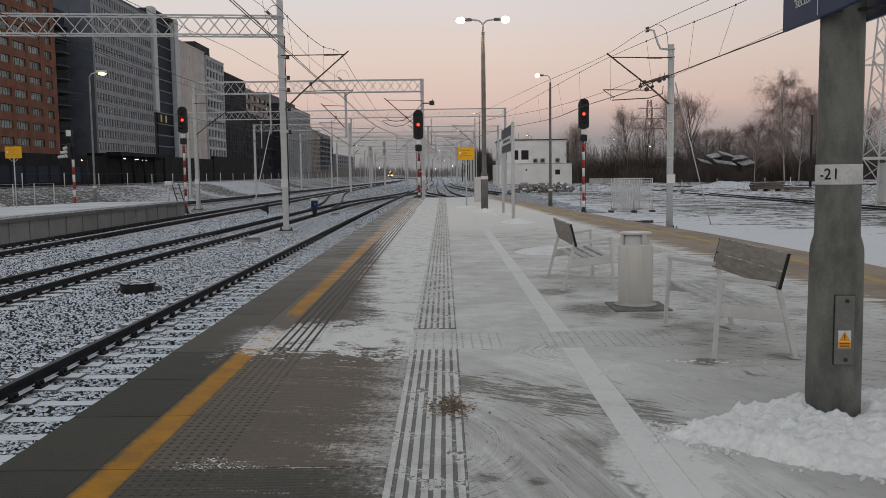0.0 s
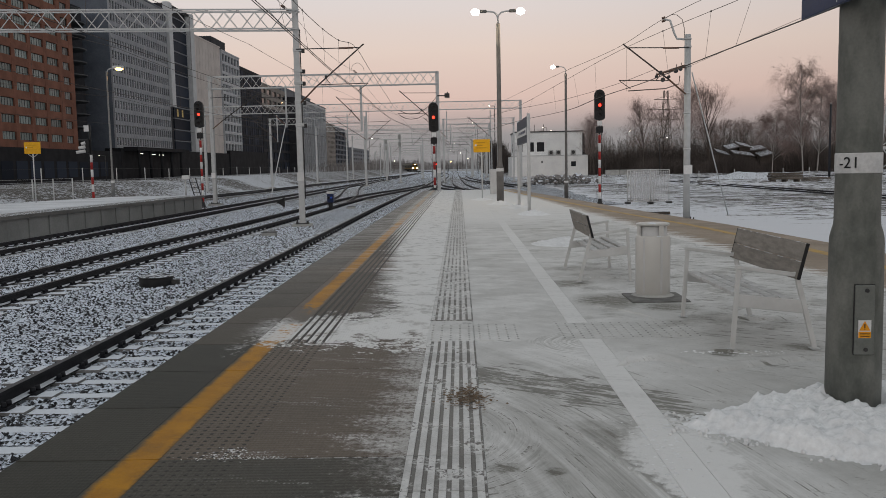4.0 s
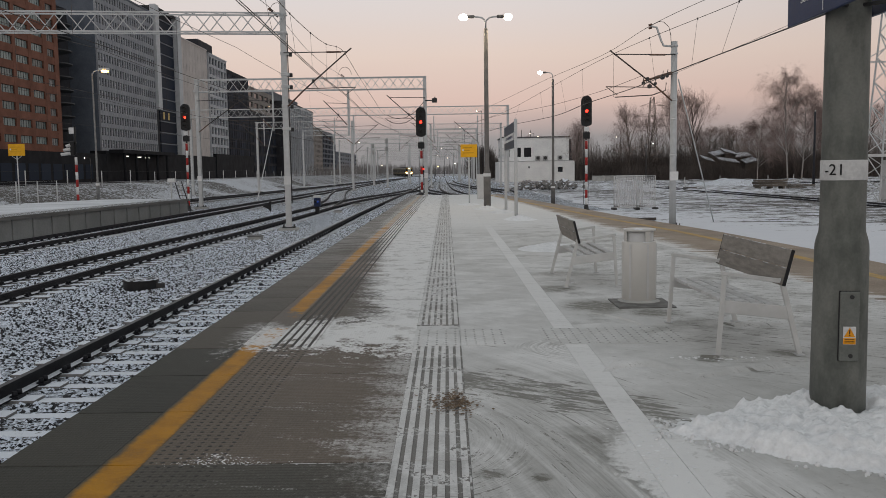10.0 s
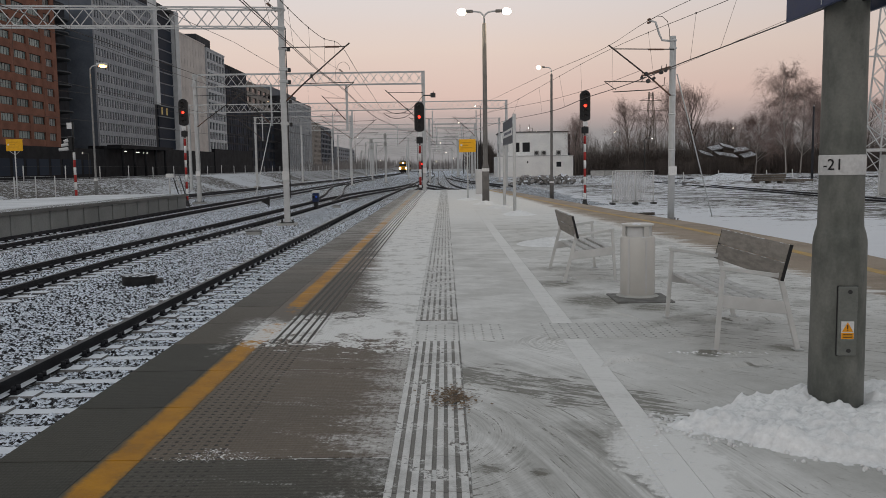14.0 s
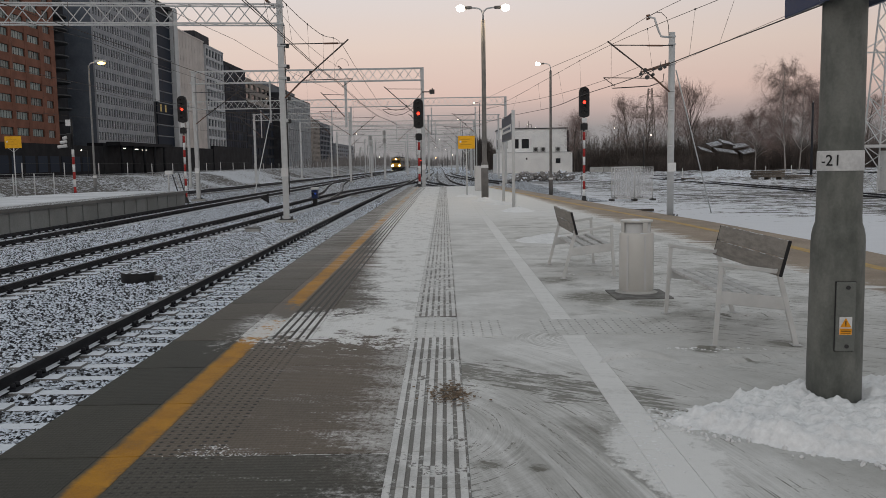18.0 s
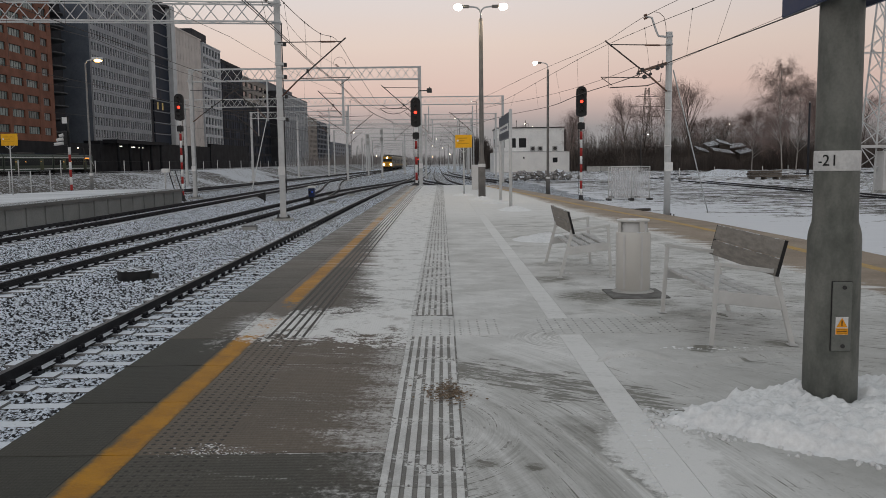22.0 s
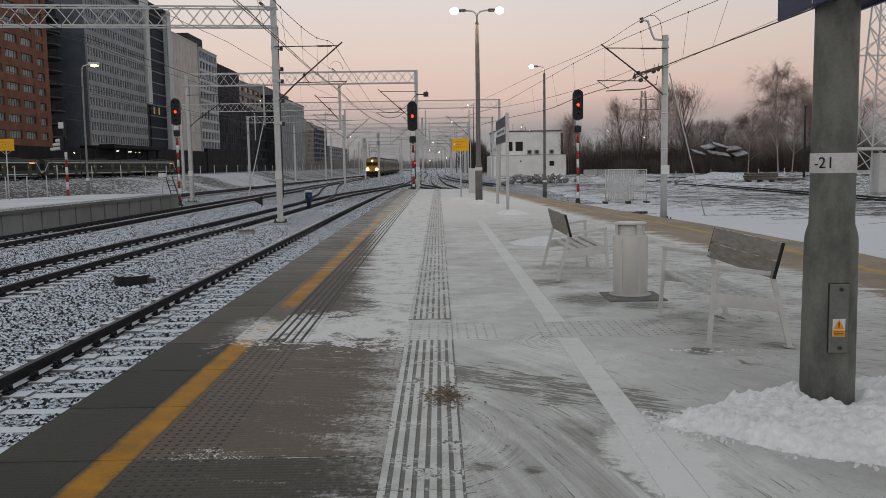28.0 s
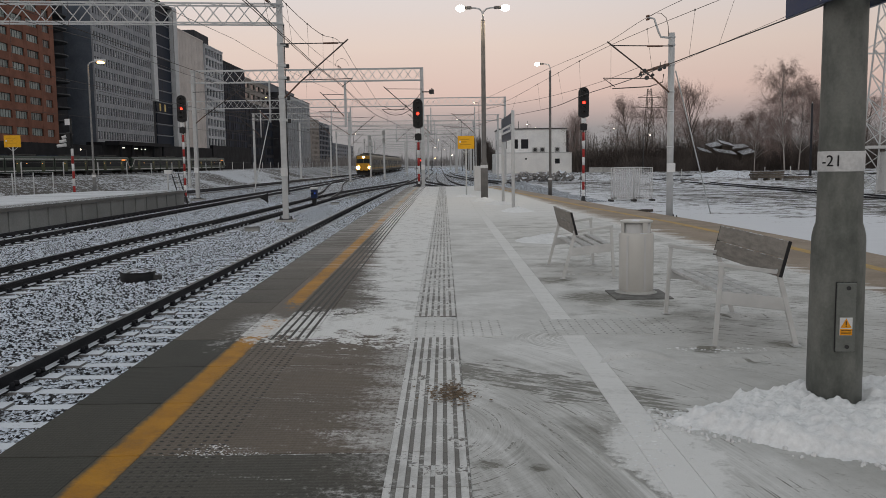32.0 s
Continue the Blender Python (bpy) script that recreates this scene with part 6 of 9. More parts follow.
p1 = build_portal(35.9, -42.0, -6.55, 8.02, 7.25, (-6.72,), True, "galvanised lattice portal over the tracks on a steel mast")
p1.matrix_world = Matrix.Translation((-6.72, 35.9, 0)) @ Matrix.Rotation(radians(7.0), 4, "Z") @ Matrix.Translation((6.72, -35.9, 0))
p2 = build_portal(60.0, -17.6, -1.45, 8.0, 7.18, (-17.4, -1.45), True, "galvanised lattice portal spanning the tracks on two masts")
p3 = build_portal(92.0, -28.0, 6.7, 8.32, 7.5, (-27.5, 6.65), False, "galvanised lattice portal spanning the station throat")
build_portal(112.0, -25.0, -12.2, 8.1, 7.3, (-24.8, -12.3), False, "galvanised lattice portal spanning far tracks")
for y_, xa, xb in ((122, -2.4, 8), (136, -23, 5), (150, -20, 7), (178, -22.5, 6), (205, -18.2, 8), (235, -22, 7), (270, -22, 9), (310, -28, 8), (345, -34, 8), (400, -40, 8), (470, -50, 9)):
    build_portal(y_, xa, xb, 8.1, 7.3, (xa + 0.2, xb - 0.2), False, "far galvanised lattice portal over the tracks")
M_INS = mat("brown_insulator", (0.10, 0.055, 0.04), (0.16, 0.09, 0.06), 6, 40, 0.3, bump=0.05)


def cantilever(t, y, xm, xw, z_top=6.65, z_low=4.35, z_c=4.85, ins=True):
    """Bracket from mast at xm to the wire at xw."""
    s = 1 if xw > xm else -1
    xe = xw + s * 0.15
    part("top_tie", rods([((xm, y, z_top), (xe, y, z_top + 0.05), 0.02)], 6), M_STEEL_D, t)
    part("strut", rods([((xm + s * 0.7, y, z_low + (z_top - z_low) * 0.7 / abs(xe - xm)), (xe + s * 0.15, y, z_top + 0.2), 0.03)], 6), M_WIRE, t)
    part("insulator", rods([((xm + s * 0.12, y, z_low), (xm + s * 0.75, y, z_low + (z_top - z_low) * 0.75 / abs(xe - xm)), 0.036)], 8), M_INS, t)
    zm = z_low + (z_top - z_low) * 0.45
    xmid = xm + (xe - xm) * 0.45
    part("steady_arm", rods([((xmid, y, zm), (xmid + s * 0.2, y, z_c + 0.28), 0.014), ((xmid - s * 0.3, y, z_c + 0.28), (xe + s * 0.3, y, z_c + 0.33), 0.017), ((xe + s * 0.3, y, z_c + 0.33), (xw, y, z_c), 0.014)], 6), M_WIRE, t)
    part("clamp_block", bbox(xmid - 0.05, y - 0.05, zm - 0.03, xmid + 0.05, y + 0.05, zm + 0.12, bevel=0.01), M_STEEL_D, t)


cantilever(p1, 35.7, -6.72, -4.22, 6.42, 4.22, 4.67)
part("tie_insulator", rods([((-4.95, 35.7, 6.45), (-4.35, 35.7, 6.46), 0.038)], 8), M_INS, p1)
for z_ in (3.3, 4.25, 5.05, 5.55, 6.4):
    part("mast_clamp", bbox(-6.86, 35.72, z_ - 0.07, -6.50, 36.08, z_ + 0.07, bevel=0.02), M_STEEL, p1)
    part("clamp_lug", bbox(-6.52, 35.75, z_ - 0.11, -6.38, 35.95, z_ + 0.05, bevel=0.02), M_STEEL_D, p1)
part("conduit", rods([((-6.55, 35.74, 0.2), (-6.55, 35.74, 7.2), 0.022)], 6), M_STEEL_D, p1)
cantilever(p2, 59.8, -1.45, -3.8, 6.55, 4.4)
cantilever(p2, 59.8, -17.4, -14.3, 6.55, 4.4)


part("lamp_bracket", rods([((-1.45, 59.8, 6.35), (-0.75, 59.8, 6.35), 0.04), ((-0.75, 59.8, 6.2), (-0.75, 59.8, 6.6), 0.04)], 6), M_STEEL_D, p2)
part("floodlight", bbox(-0.95, 59.6, 6.2, -0.6, 59.95, 6.5, bevel=0.03), M_STEEL_D, p2)
for dz in (0.0, 0.35):
    part("slack_cable", tubes([(-1.5 - 2.6 * q, 59.8, 6.3 - dz - 2.6 * q * (1.35 - q)) for q in (0, 0.15, 0.3, 0.5, 0.7, 0.85, 1.0)], 0.022, 5), M_WIRE, p2)


def drop_bracket(t, y, xw, side):
    xd = xw + side * 2.2
    part("drop_tube", rods([((xd, y, 7.3), (xd, y, 4.4), 0.06)], 8), M_STEEL, t)
    cantilever(t, y, xd, xw, 6.5, 4.6)


for t_, y_, wires in ((p2, 60.0, ((-14.3, 1),)), (p3, 92.0, ((-3.5, 1), (-14.2, 1), (-21.8, 1), (1.2, 1)))):
    for xw, s in wires:
        drop_bracket(t_, y_, xw, s)
part("drop_post", bbox(-6.89, 59.92, 4.0, -6.73, 60.08, 7.2, bevel=0.02), M_STEEL, p2, "square drop post hung from the portal")
cantilever(p2, 60.0, -6.8, -8.25, 6.25, 4.75, 4.8)
part("drop_post", bbox(-10.0, 91.92, 4.3, -9.84, 92.08, 7.5, bevel=0.02), M_STEEL, p3, "square drop post hung from the portal")
cantilever(p3, 92.0, -9.92, -7.6, 6.35, 4.5, 4.8)
cantilever(p3, 92.0, -9.92, -12.9, 6.35, 4.5, 4.8)
for y_ in (122, 150, 205):
    tt = thing("wire_bracket_set", None, "far dark wire brackets hung from a portal", "wire brackets", "wire bracket sets")
    for xw, s in ((-3.4, 1), (-14.2 if y_ > 122 else -4.5, -1), (0.2, 1)):
        drop_bracket(tt, y_, xw, s)

# mast with bracket on the far side of the platform
part("guy_rod", rods([((-18.4, 91.8, 7.2), (-15.75, 70.2, -1.0), 0.045)], 6), M_STEEL, p3)
part("guy_anchor", bbox(-16.0, 69.9, -1.1, -15.5, 70.5, -0.85, bevel=0.03), M_CONC, p3)
m3 = thing("catenary_mast", None, "grey steel catenary mast with bracket arms beside the platform", "catenary mast", "catenary masts")
MX, MY = 8.95, 33.7
mast_parts(m3, MX, MY, -1.0, 6.35, 0.26, True, True)
for z_ in (1.9, 3.3, 4.05, 5.1, 5.85, 6.15):
    part("clamp_collar", lathe([(0.125, z_), (0.145, z_ + 0.005), (0.145, z_ + 0.065), (0.125, z_ + 0.07)], 16, None, MX, MY), M_STEEL, m3)
cantilever(m3, MY - 0.2, MX, 6.7, 5.82, 4.05, 4.3)
part("feeder_arm", tubes([(MX, MY, 6.15), (MX - 0.42, MY, 6.2), (MX - 0.52, MY, 6.4), (MX - 0.69, MY, 6.9), (MX - 0.94, MY, 6.95)], 0.042, 8), M_STEEL, m3)
part("jumper", tubes([(MX - 0.85, MY, 7.0), (MX - 0.62, MY, 7.12), (MX - 0.42, MY, 7.1), (MX - 0.22, MY, 6.92), (MX - 0.14, MY, 6.6), (MX - 0.12, MY, 6.2)], 0.012, 6), M_WIRE, m3)
for dz in (0.0, 0.12):
    part("insulator", rods([((MX - 0.88, MY, 6.9 + dz), (MX - 1.0, MY, 6.86 + dz), 0.045)], 8), M_INS, m3)
for k in range(3):
    part("tension_insulator", rods([((MX - 0.15, MY - 0.2, 5.15 - 0.03 * k), (MX - 0.6 - 0.25 * k, MY + 0.5, 5.05 - 0.08 * k), 0.035)], 8), M_INS, m3)
part("tie_insulator", rods([((MX - 1.0, MY - 0.2, 5.83), (MX - 0.4, MY - 0.2, 5.82), 0.035)], 8), M_INS, m3)
for k, (dx, z_) in enumerate(((-1.25, 4.75), (-1.0, 4.62), (-0.78, 4.72), (-0.5, 4.95), (-0.32, 5.0))):
    part("pulley_block", rods([((MX + dx, MY - 0.26, z_), (MX + dx, MY - 0.16, z_), 0.085 if k % 2 else 0.06)], 10), M_STEEL_D, m3)
    part("hanger", rods([((MX + dx, MY - 0.2, z_ + 0.02), (MX + dx + 0.03, MY - 0.2, z_ + 0.26), 0.014)], 5), M_STEEL_D, m3)
part("registration_tube", tubes([(MX - 0.35, MY - 0.2, 4.75), (MX - 0.38, MY - 0.2, 4.45), (MX - 0.9, MY - 0.2, 4.28), (MX - 2.35, MY - 0.2, 4.22)], 0.022, 6), M_WIRE, m3)
part("hanging_wire", rods([((MX - 2.4, MY - 0.2, 5.85), (MX - 2.4, MY - 0.2, 4.22), 0.006)], 4), M_WIRE, m3)
part("guy_rod", rods([((MX + 0.2, MY + 0.1, 4.9), (MX + 3.05, MY + 4.5, -1.0), 0.025)], 6), M_STEEL, m3)

for x_, y_, zt_ in ((-8.9, 128, 6.4), (5.0, 160, 7.2), (-19.4, 175, 7.2), (2.6, 180, 7.0), (-10.8, 240, 7.2), (3.5, 230, 7.2), (-7.2, 168, 7.0), (3.2, 200, 7.0), (-17.6, 210, 7.2), (-6.5, 255, 7.0), (2.2, 265, 7.0), (-9.6, 300, 7.0), (4.5, 300, 7.0), (-12.85, 150, 6.4)):
    tt = thing("catenary_mast", None, "far grey steel catenary mast", "catenary mast", "catenary masts")
    bm = bmesh.new()
    h_beam(bm, x_, y_, -1.0, zt_, 0.28)
    part("mast", bm, M_STEEL, tt)
    part("mast_foot", bbox(x_ - 0.4, y_ - 0.4, -1.2, x_ + 0.4, y_ + 0.4, -0.85), M_CONC, tt)
    if (x_, y_) in ((-8.9, 128), (-12.85, 150)):
        for k in range(2):
            part("weight", bbox(x_ - 0.22, y_ - 0.5, 4.5 + 1.1 * k, x_ + 0.22, y_ - 0.1, 5.15 + 1.1 * k), M_CONC, tt)


def overhead(line, spans, z_c, z_m, label, r=0.010, drop=7.0, messenger=True):
    """Contact wire, messenger and droppers over a track."""
    t = thing("overhead_wire", None, label, "overhead wire", "overhead wires")
    ys = [p[1] for p in line]
    xs = [p[0] for p in line]
    def at_(y):
        return float(np.interp(y, ys, xs))
    part("contact_wire", tubes([(at_(y), y, z_c) for y in spans], r, 5), M_WIRE, t)
    if messenger:
        pts, drops = [], []
        for a, b_ in zip(spans, spans[1:]):
            n = 8
            for k in range(n):
                q = k / n
                y = a + (b_ - a) * q
                pts.append((at_(y), y, z_m - 3.2 * (1 - (b_ < a + 26)) * 0.25 * q * (1 - q) - 0.6 * q * (1 - q)))
            m_ = max(2, int((b_ - a) / drop))
            for k in range(1, m_):
                q = k / m_
                y = a + (b_ - a) * q
                drops.append(((at_(y), y, z_c), (at_(y), y, z_m - 3.2 * (1 - (b_ < a + 26)) * 0.25 * q * (1 - q) - 0.6 * q * (1 - q)), 0.005))
        pts.append((at_(spans[-1]), spans[-1], z_m))
        part("messenger_wire", tubes(pts, r, 5), M_WIRE, t)
        for d_ in drops:
            part("dropper", rods([d_], 4), M_WIRE, t)
    return t


def strung(label, lines):
    """Wires hung between given knots (x, y, z): each line is a name, knots, a radius and how far a twin lies beside it."""
    t = thing("overhead_wire", None, label, "overhead wire", "overhead wires")
    runs = []
    for name, knots, r, twin in lines:
        xs = spline([(k[0], k[1]) for k in knots], 1.0)
        zs = spline([(k[2], k[1]) for k in knots], 1.0)
        pts = [(x, y, z) for (x, y), (z, _) in zip(xs, zs)] + [knots[-1]]
        for o in ((0.0, twin) if twin else (0.0,)):
            part(name, tubes([(x + o, y, z) for x, y, z in pts], r, 5), M_WIRE, t)
        runs.append(np.array(pts))

    def dropper(y, a=0, b_=1):
        p, q = [[float(np.interp(y, runs[k][:, 1], runs[k][:, c])) for c in (0, 1, 2)] for k in (a, b_)]
        part("dropper", rods([(p, q, 0.005)], 4), M_WIRE, t)
        part("dropper_clip", bbox(p[0] - 0.016, p[1] - 0.016, p[2] - 0.03, p[0] + 0.016, p[1] + 0.016, p[2] + 0.025), M_STEEL_D, t)
    return t, dropper


LW = "dark overhead contact wire with messenger and droppers"
wt_, drop_ = strung(LW, [
    ("messenger_wire", [(-3.7, 8, 6.9), (-4.1, 13, 6.3), (-4.2, 18, 5.93), (-4.2, 24, 5.77), (-4.2, 30, 5.94), (-4.22, 35.7, 6.45), (-4.12, 40.3, 6.03), (-4.0, 48, 5.45), (-3.88, 54, 5.04), (-3.8, 57, 5.2), (-3.8, 60, 5.8)], 0.010, 0),
    ("contact_wire", [(-3.7, 6, 4.7), (-3.88, 16, 4.68), (-4.06, 23, 4.68), (-4.2, 28.6, 4.68), (-4.2, 35.7, 4.67), (-4.17, 39, 4.56), (-4.0, 50.8, 4.31), (-3.8, 60, 4.4), (-3.5, 92, 4.6)], 0.010, 0.06),
])
for y_ in (20.0, 23.5, 27.0, 30.5, 33.5):
    drop_(y_)
overhead([(-3.5, 92), (-3.3, 150), (-4.2, 250), (-12, 345)], [92, 122, 150, 205, 270, 345], 4.75, 6.65, LW)
overhead([(-9.2, 0), (-8.7, 36), (-8.0, 60), (-4.6, 92), (-3.7, 122)], [-10, 36, 60, 92, 122], 4.8, 6.7, LW, 0.009)
overhead([(-14.45, 0), (-14.3, 60), (-14.2, 270), (-17, 345)], [0, 36, 60, 92, 112, 150, 205, 270, 345], 4.8, 6.7, LW, 0.010)
overhead([(-26, 20), (-22, 92), (-20.5, 150), (-17, 205)], [20, 60, 92, 150, 205], 4.8, 6.7, LW, 0.010)
wt_, drop_ = strung(LW, [
    ("messenger_wire", [(9.6, 8, 6.6), (8.6, 16, 6.0), (8.05, 20, 5.82), (7.68, 22.6, 5.74), (7.3, 25, 5.73), (7.03, 27.4, 5.77), (6.5, 33.5, 5.87), (5.65, 44.5, 5.8), (4.35, 57, 5.5), (2.6, 75, 5.7), (1.2, 92, 6.1)], 0.009, 0),
    ("contact_wire", [(8.1, 0, 4.4), (7.47, 17, 4.42), (7.15, 25, 4.42), (6.8, 33.5, 4.4), (6.33, 36.8, 4.35), (5.8, 46, 4.3), (4.28, 53.7, 4.3), (2.7, 70, 4.4), (1.2, 92, 4.6)], 0.009, 0.04),
    ("balance_wire", [(7.7, 33.6, 5.05), (7.08, 37, 4.9), (5.45, 43.3, 4.7), (3.1, 51.4, 4.7), (1.6, 70, 4.8), (0.9, 92, 5.0)], 0.009, 0),
])
for y_ in (22.6, 25.0, 29.0, 38.5, 43.0, 48.0, 54.0):
    drop_(y_)
overhead([(1.2, 92), (0.2, 150), (-0.5, 250), (-3, 345)], [92, 122, 150, 205, 270, 345], 4.8, 6.7, LW)
strung("dark feeder cable on mast arms", [("feeder_cable", [(14.0, 0, 6.95), (10.9, 17, 6.93), (7.98, 33.7, 6.95), (7.6, 40, 6.84), (6.15, 49, 6.72), (4.2, 70, 6.9), (2.5, 92, 7.3)], 0.010, 0)])
overhead([(8.85, -10), (8.8, 33.7), (7.0, 92)], [-14, 10, 33.7], 5.05, 5.0, "dark tensioned wire anchored on a mast", 0.006, messenger=False)
fd_, _ = strung("dark feeder cable over the portals with jumper loops", [("feeder_cable", [(-6.6, 10, 8.6), (-7.0, 28, 7.85), (-7.05, 35.9, 8.12), (-7.1, 44, 7.78), (-7.2, 52, 7.87), (-7.33, 60, 8.2), (-7.0, 76, 7.2), (-6.6, 92, 7.0), (-8, 150, 7.4)], 0.010, 0)])
for x_, y_, z_, r_ in ((-6.95, 35.9, 8.1, 0.30), (-7.0, 60.0, 8.15, 0.46)):
    part("jumper_loop", tubes([(x_ + r_ * math.cos(a), y_, z_ + r_ * 1.3 * math.sin(a)) for a in np.linspace(0.1, math.pi - 0.1, 12)], 0.012, 5), M_WIRE, fd_)
    for o in (-1, 1):
        part("insulator", rods([((x_ - 0.15, y_ + o * 0.25, z_), (x_ - 0.15, y_ + o * 0.85, z_ - 0.02), 0.045)], 8), M_INS, fd_)


def dead_leaves():
    """Brown litter trodden into the guide strip."""
    rng = random.Random(3)
    verts, faces = [], []
    for k in range(420):
        x, y = rng.gauss(0.03, 0.075), rng.gauss(5.22, 0.13)
        r = rng.uniform(0.006, 0.019)
        t, z = rng.uniform(0, 6.28), rng.uniform(0.006, 0.013)
        o = len(verts)
        for i, (a, b_) in enumerate(((1, 0), (0.2, 0.6), (-1, 0), (0.1, -0.6))):
            verts.append((x + r * (a * math.cos(t) - b_ * math.sin(t)), y + r * (a * math.sin(t) + b_ * math.cos(t)), z + rng.uniform(0, 0.004)))
        faces.append((o, o + 1, o + 2, o + 3))
    ob = new("dead_leaves", mesh_of("dead_leaves", verts, faces, mat("brown_leaf_litter", (0.13, 0.09, 0.06), (0.24, 0.175, 0.115), 12, 60, 0.9, bump=0, island=True)))
    tagged(ob, "brown dead leaf litter trodden on the paving", "leaves", kind="stuff")


dead_leaves()
# ------------------------------------------------------------------ buildings along the street behind the tracks
M_BRICK = mat("red_brown_brick", (0.18, 0.080, 0.054), (0.25, 0.112, 0.076), 0.35, 6, 0.85, bump=0.2, vary=0.06)
M_SLATE = mat("blue_grey_cladding", (0.10, 0.12, 0.15), (0.135, 0.155, 0.19), 0.2, 3, 0.6, bump=0.1, vary=0.05)
M_GRIDW = mat("grey_facade_panel", (0.20, 0.215, 0.245), (0.25, 0.265, 0.295), 0.3, 4, 0.7, bump=0.1, vary=0.05)
M_BEIGE = mat("beige_stone_facade", (0.27, 0.245, 0.225), (0.33, 0.30, 0.275), 0.3, 4, 0.8, bump=0.1, vary=0.05)
# Pale stone, its tone also lifted for the pink sky the front faces.
M_STONE = mat("pale_stone_facade", (0.56, 0.515, 0.49), (0.65, 0.60, 0.57), 0.3, 4, 0.8, bump=0.1, vary=0.05)
M_WGRID = mat("white_facade_frame", (0.46, 0.48, 0.51), (0.56, 0.58, 0.61), 0.4, 5, 0.6, bump=0.1, vary=0.05)
# Dark tone raised a little to carry the haze before the far blocks.
M_DARKF = mat("dark_facade_panel", (0.034, 0.035, 0.040), (0.052, 0.053, 0.060), 0.3, 5, 0.7, bump=0.1, vary=0.05, spec=0.12)
M_PILAST = mat("pale_pilaster", (0.54, 0.56, 0.58), (0.62, 0.64, 0.66), 0.4, 5, 0.6, bump=0.1, vary=0.05)
G_DARK = glass("dark_window_glass", (0.018, 0.021, 0.026))
# Pale pane colours stand in for the sky reflected in the glass.
G_TEAL = glass("teal_window_glass", (0.20, 0.26, 0.255), 0.2)
G_PALE = glass("pale_sky_glass", (0.20, 0.22, 0.22), 0.25)
G_SKYLIT = glass("sky_lit_glass", (0.78, 0.80, 0.82), 0.25, 0.3)
# Navy likewise lightened in its colour for distance haze.
G_NAVY = glass("navy_curtain_glass", (0.032, 0.041, 0.060), 0.4, 0.02)
M_FRAME_D = mat("dark_window_frame", (0.022, 0.024, 0.028), (0.035, 0.037, 0.042), 3, 20, 0.7, bump=0, spec=0.05)


def window_mesh(w, h, panes, gmat, fmat, bar=0.07):
    """Glazing w along y and h up, facing +x: the pane and a frame with mullions before it."""
    bm = bmesh.new()
    box(bm, -0.06, -w / 2, 0, -0.02, w / 2, h)
    pane = merge("window", bm)
    pane.materials.append(gmat)
    ys = []
    for i in range(panes + 1):
        y = min(max(-w / 2 + w * i / panes, -w / 2 + bar / 2), w / 2 - bar / 2)
        ys += [y - bar / 2, y + bar / 2]
    zs = [0, bar, h - bar, h]
    bm = bmesh.new()
    for i in range(len(ys) - 1):
        for j in range(3):
            if i % 2 == 0 or j != 1:
                box(bm, -0.019, ys[i], zs[j], 0.03, ys[i + 1], zs[j + 1])
    bmesh.ops.remove_doubles(bm, verts=bm.verts, dist=0.0005)
    frame_ = merge("window_frame", bm)
    frame_.materials.append(fmat)
    return pane, frame_


def street_building(name, label, xf, y0, y1, depth, zb, zt, floors, bays, wmat, win_w, win_h, gmat, fmat, panes=1, z_first=None, pitch=None, recess=0.3, end_mat=None, lit=(), bar=0.07):
    """Block whose front faces +x: core, piers, spandrels, windows set back in the openings, roof with parapet."""
    t = thing(name, None, label, "building", "buildings behind the tracks")
    part("wall", bbox(xf - depth, y0, zb, xf - recess - 0.15, y1, zt - 0.05), end_mat or wmat, t)
    z_first = zb if z_first is None else z_first
    pitch = pitch or (zt - z_first - 0.8) / floors
    by = (y1 - y0) / bays
    sill = (pitch - win_h) / 2
    for i in range(bays + 1):
        yc = y0 + i * by
        a, b_ = max(yc - (by - win_w) / 2, y0), min(yc + (by - win_w) / 2, y1)
        part("pier", bbox(xf - recess - 0.15, a, zb, xf, b_, zt), wmat, t)
    for j in range(floors + 1):
        z0 = z_first + (j - 1) * pitch + sill + win_h if j else zb
        z1 = z_first + j * pitch + sill if j < floors else zt
        if z1 > z0:
            part("spandrel", bbox(xf - recess - 0.145, y0 + 0.02, z0, xf - 0.03, y1 - 0.02, z1 - 0.004), wmat, t)
    me = window_mesh(win_w, win_h, panes, gmat, fmat, bar)
    for j in range(floors):
        for i in range(bays):
            ob = part("window", me[0], None, t)
            part("window_frame", me[1], None, ob)
            ob.matrix_basis = pose(xf - recess, y0 + (i + 0.5) * by, z_first + j * pitch + sill)
    part("roof", bbox(xf - depth - 0.15, y0 - 0.15, zt, xf + 0.2, y1 + 0.15, zt + 0.5), end_mat or wmat, t)
    for k, (j, i) in enumerate(lit):
        part("lit_pane", bbox(xf - recess + 0.035, y0 + (i + 0.3) * by, z_first + j * pitch + sill + 0.3, xf - recess + 0.05, y0 + (i + 0.7) * by, z_first + j * pitch + sill + win_h - 0.3), glow("warm_room_light", (1.0, 0.72, 0.25), 0.9), t, "lit room behind glass")
    return t


XF = -95.0
street_building("brick_office", "tall red brick office block with wide ribbon windows", XF, 146.9, 204.1, 16, -0.4, 54, 12, 8, M_BRICK, 5.7, 1.75, G_TEAL, M_FRAME_D, 5, 8.05, 3.58, 0.35)
street_building("brick_office", "narrow recessed red brick wing with pale windows", XF - 0.9, 205.3, 213.4, 15, -0.4, 52, 11, 1, M_BRICK, 3.7, 1.8, G_PALE, M_FRAME_D, 3, 8.05, 3.58, 0.35)
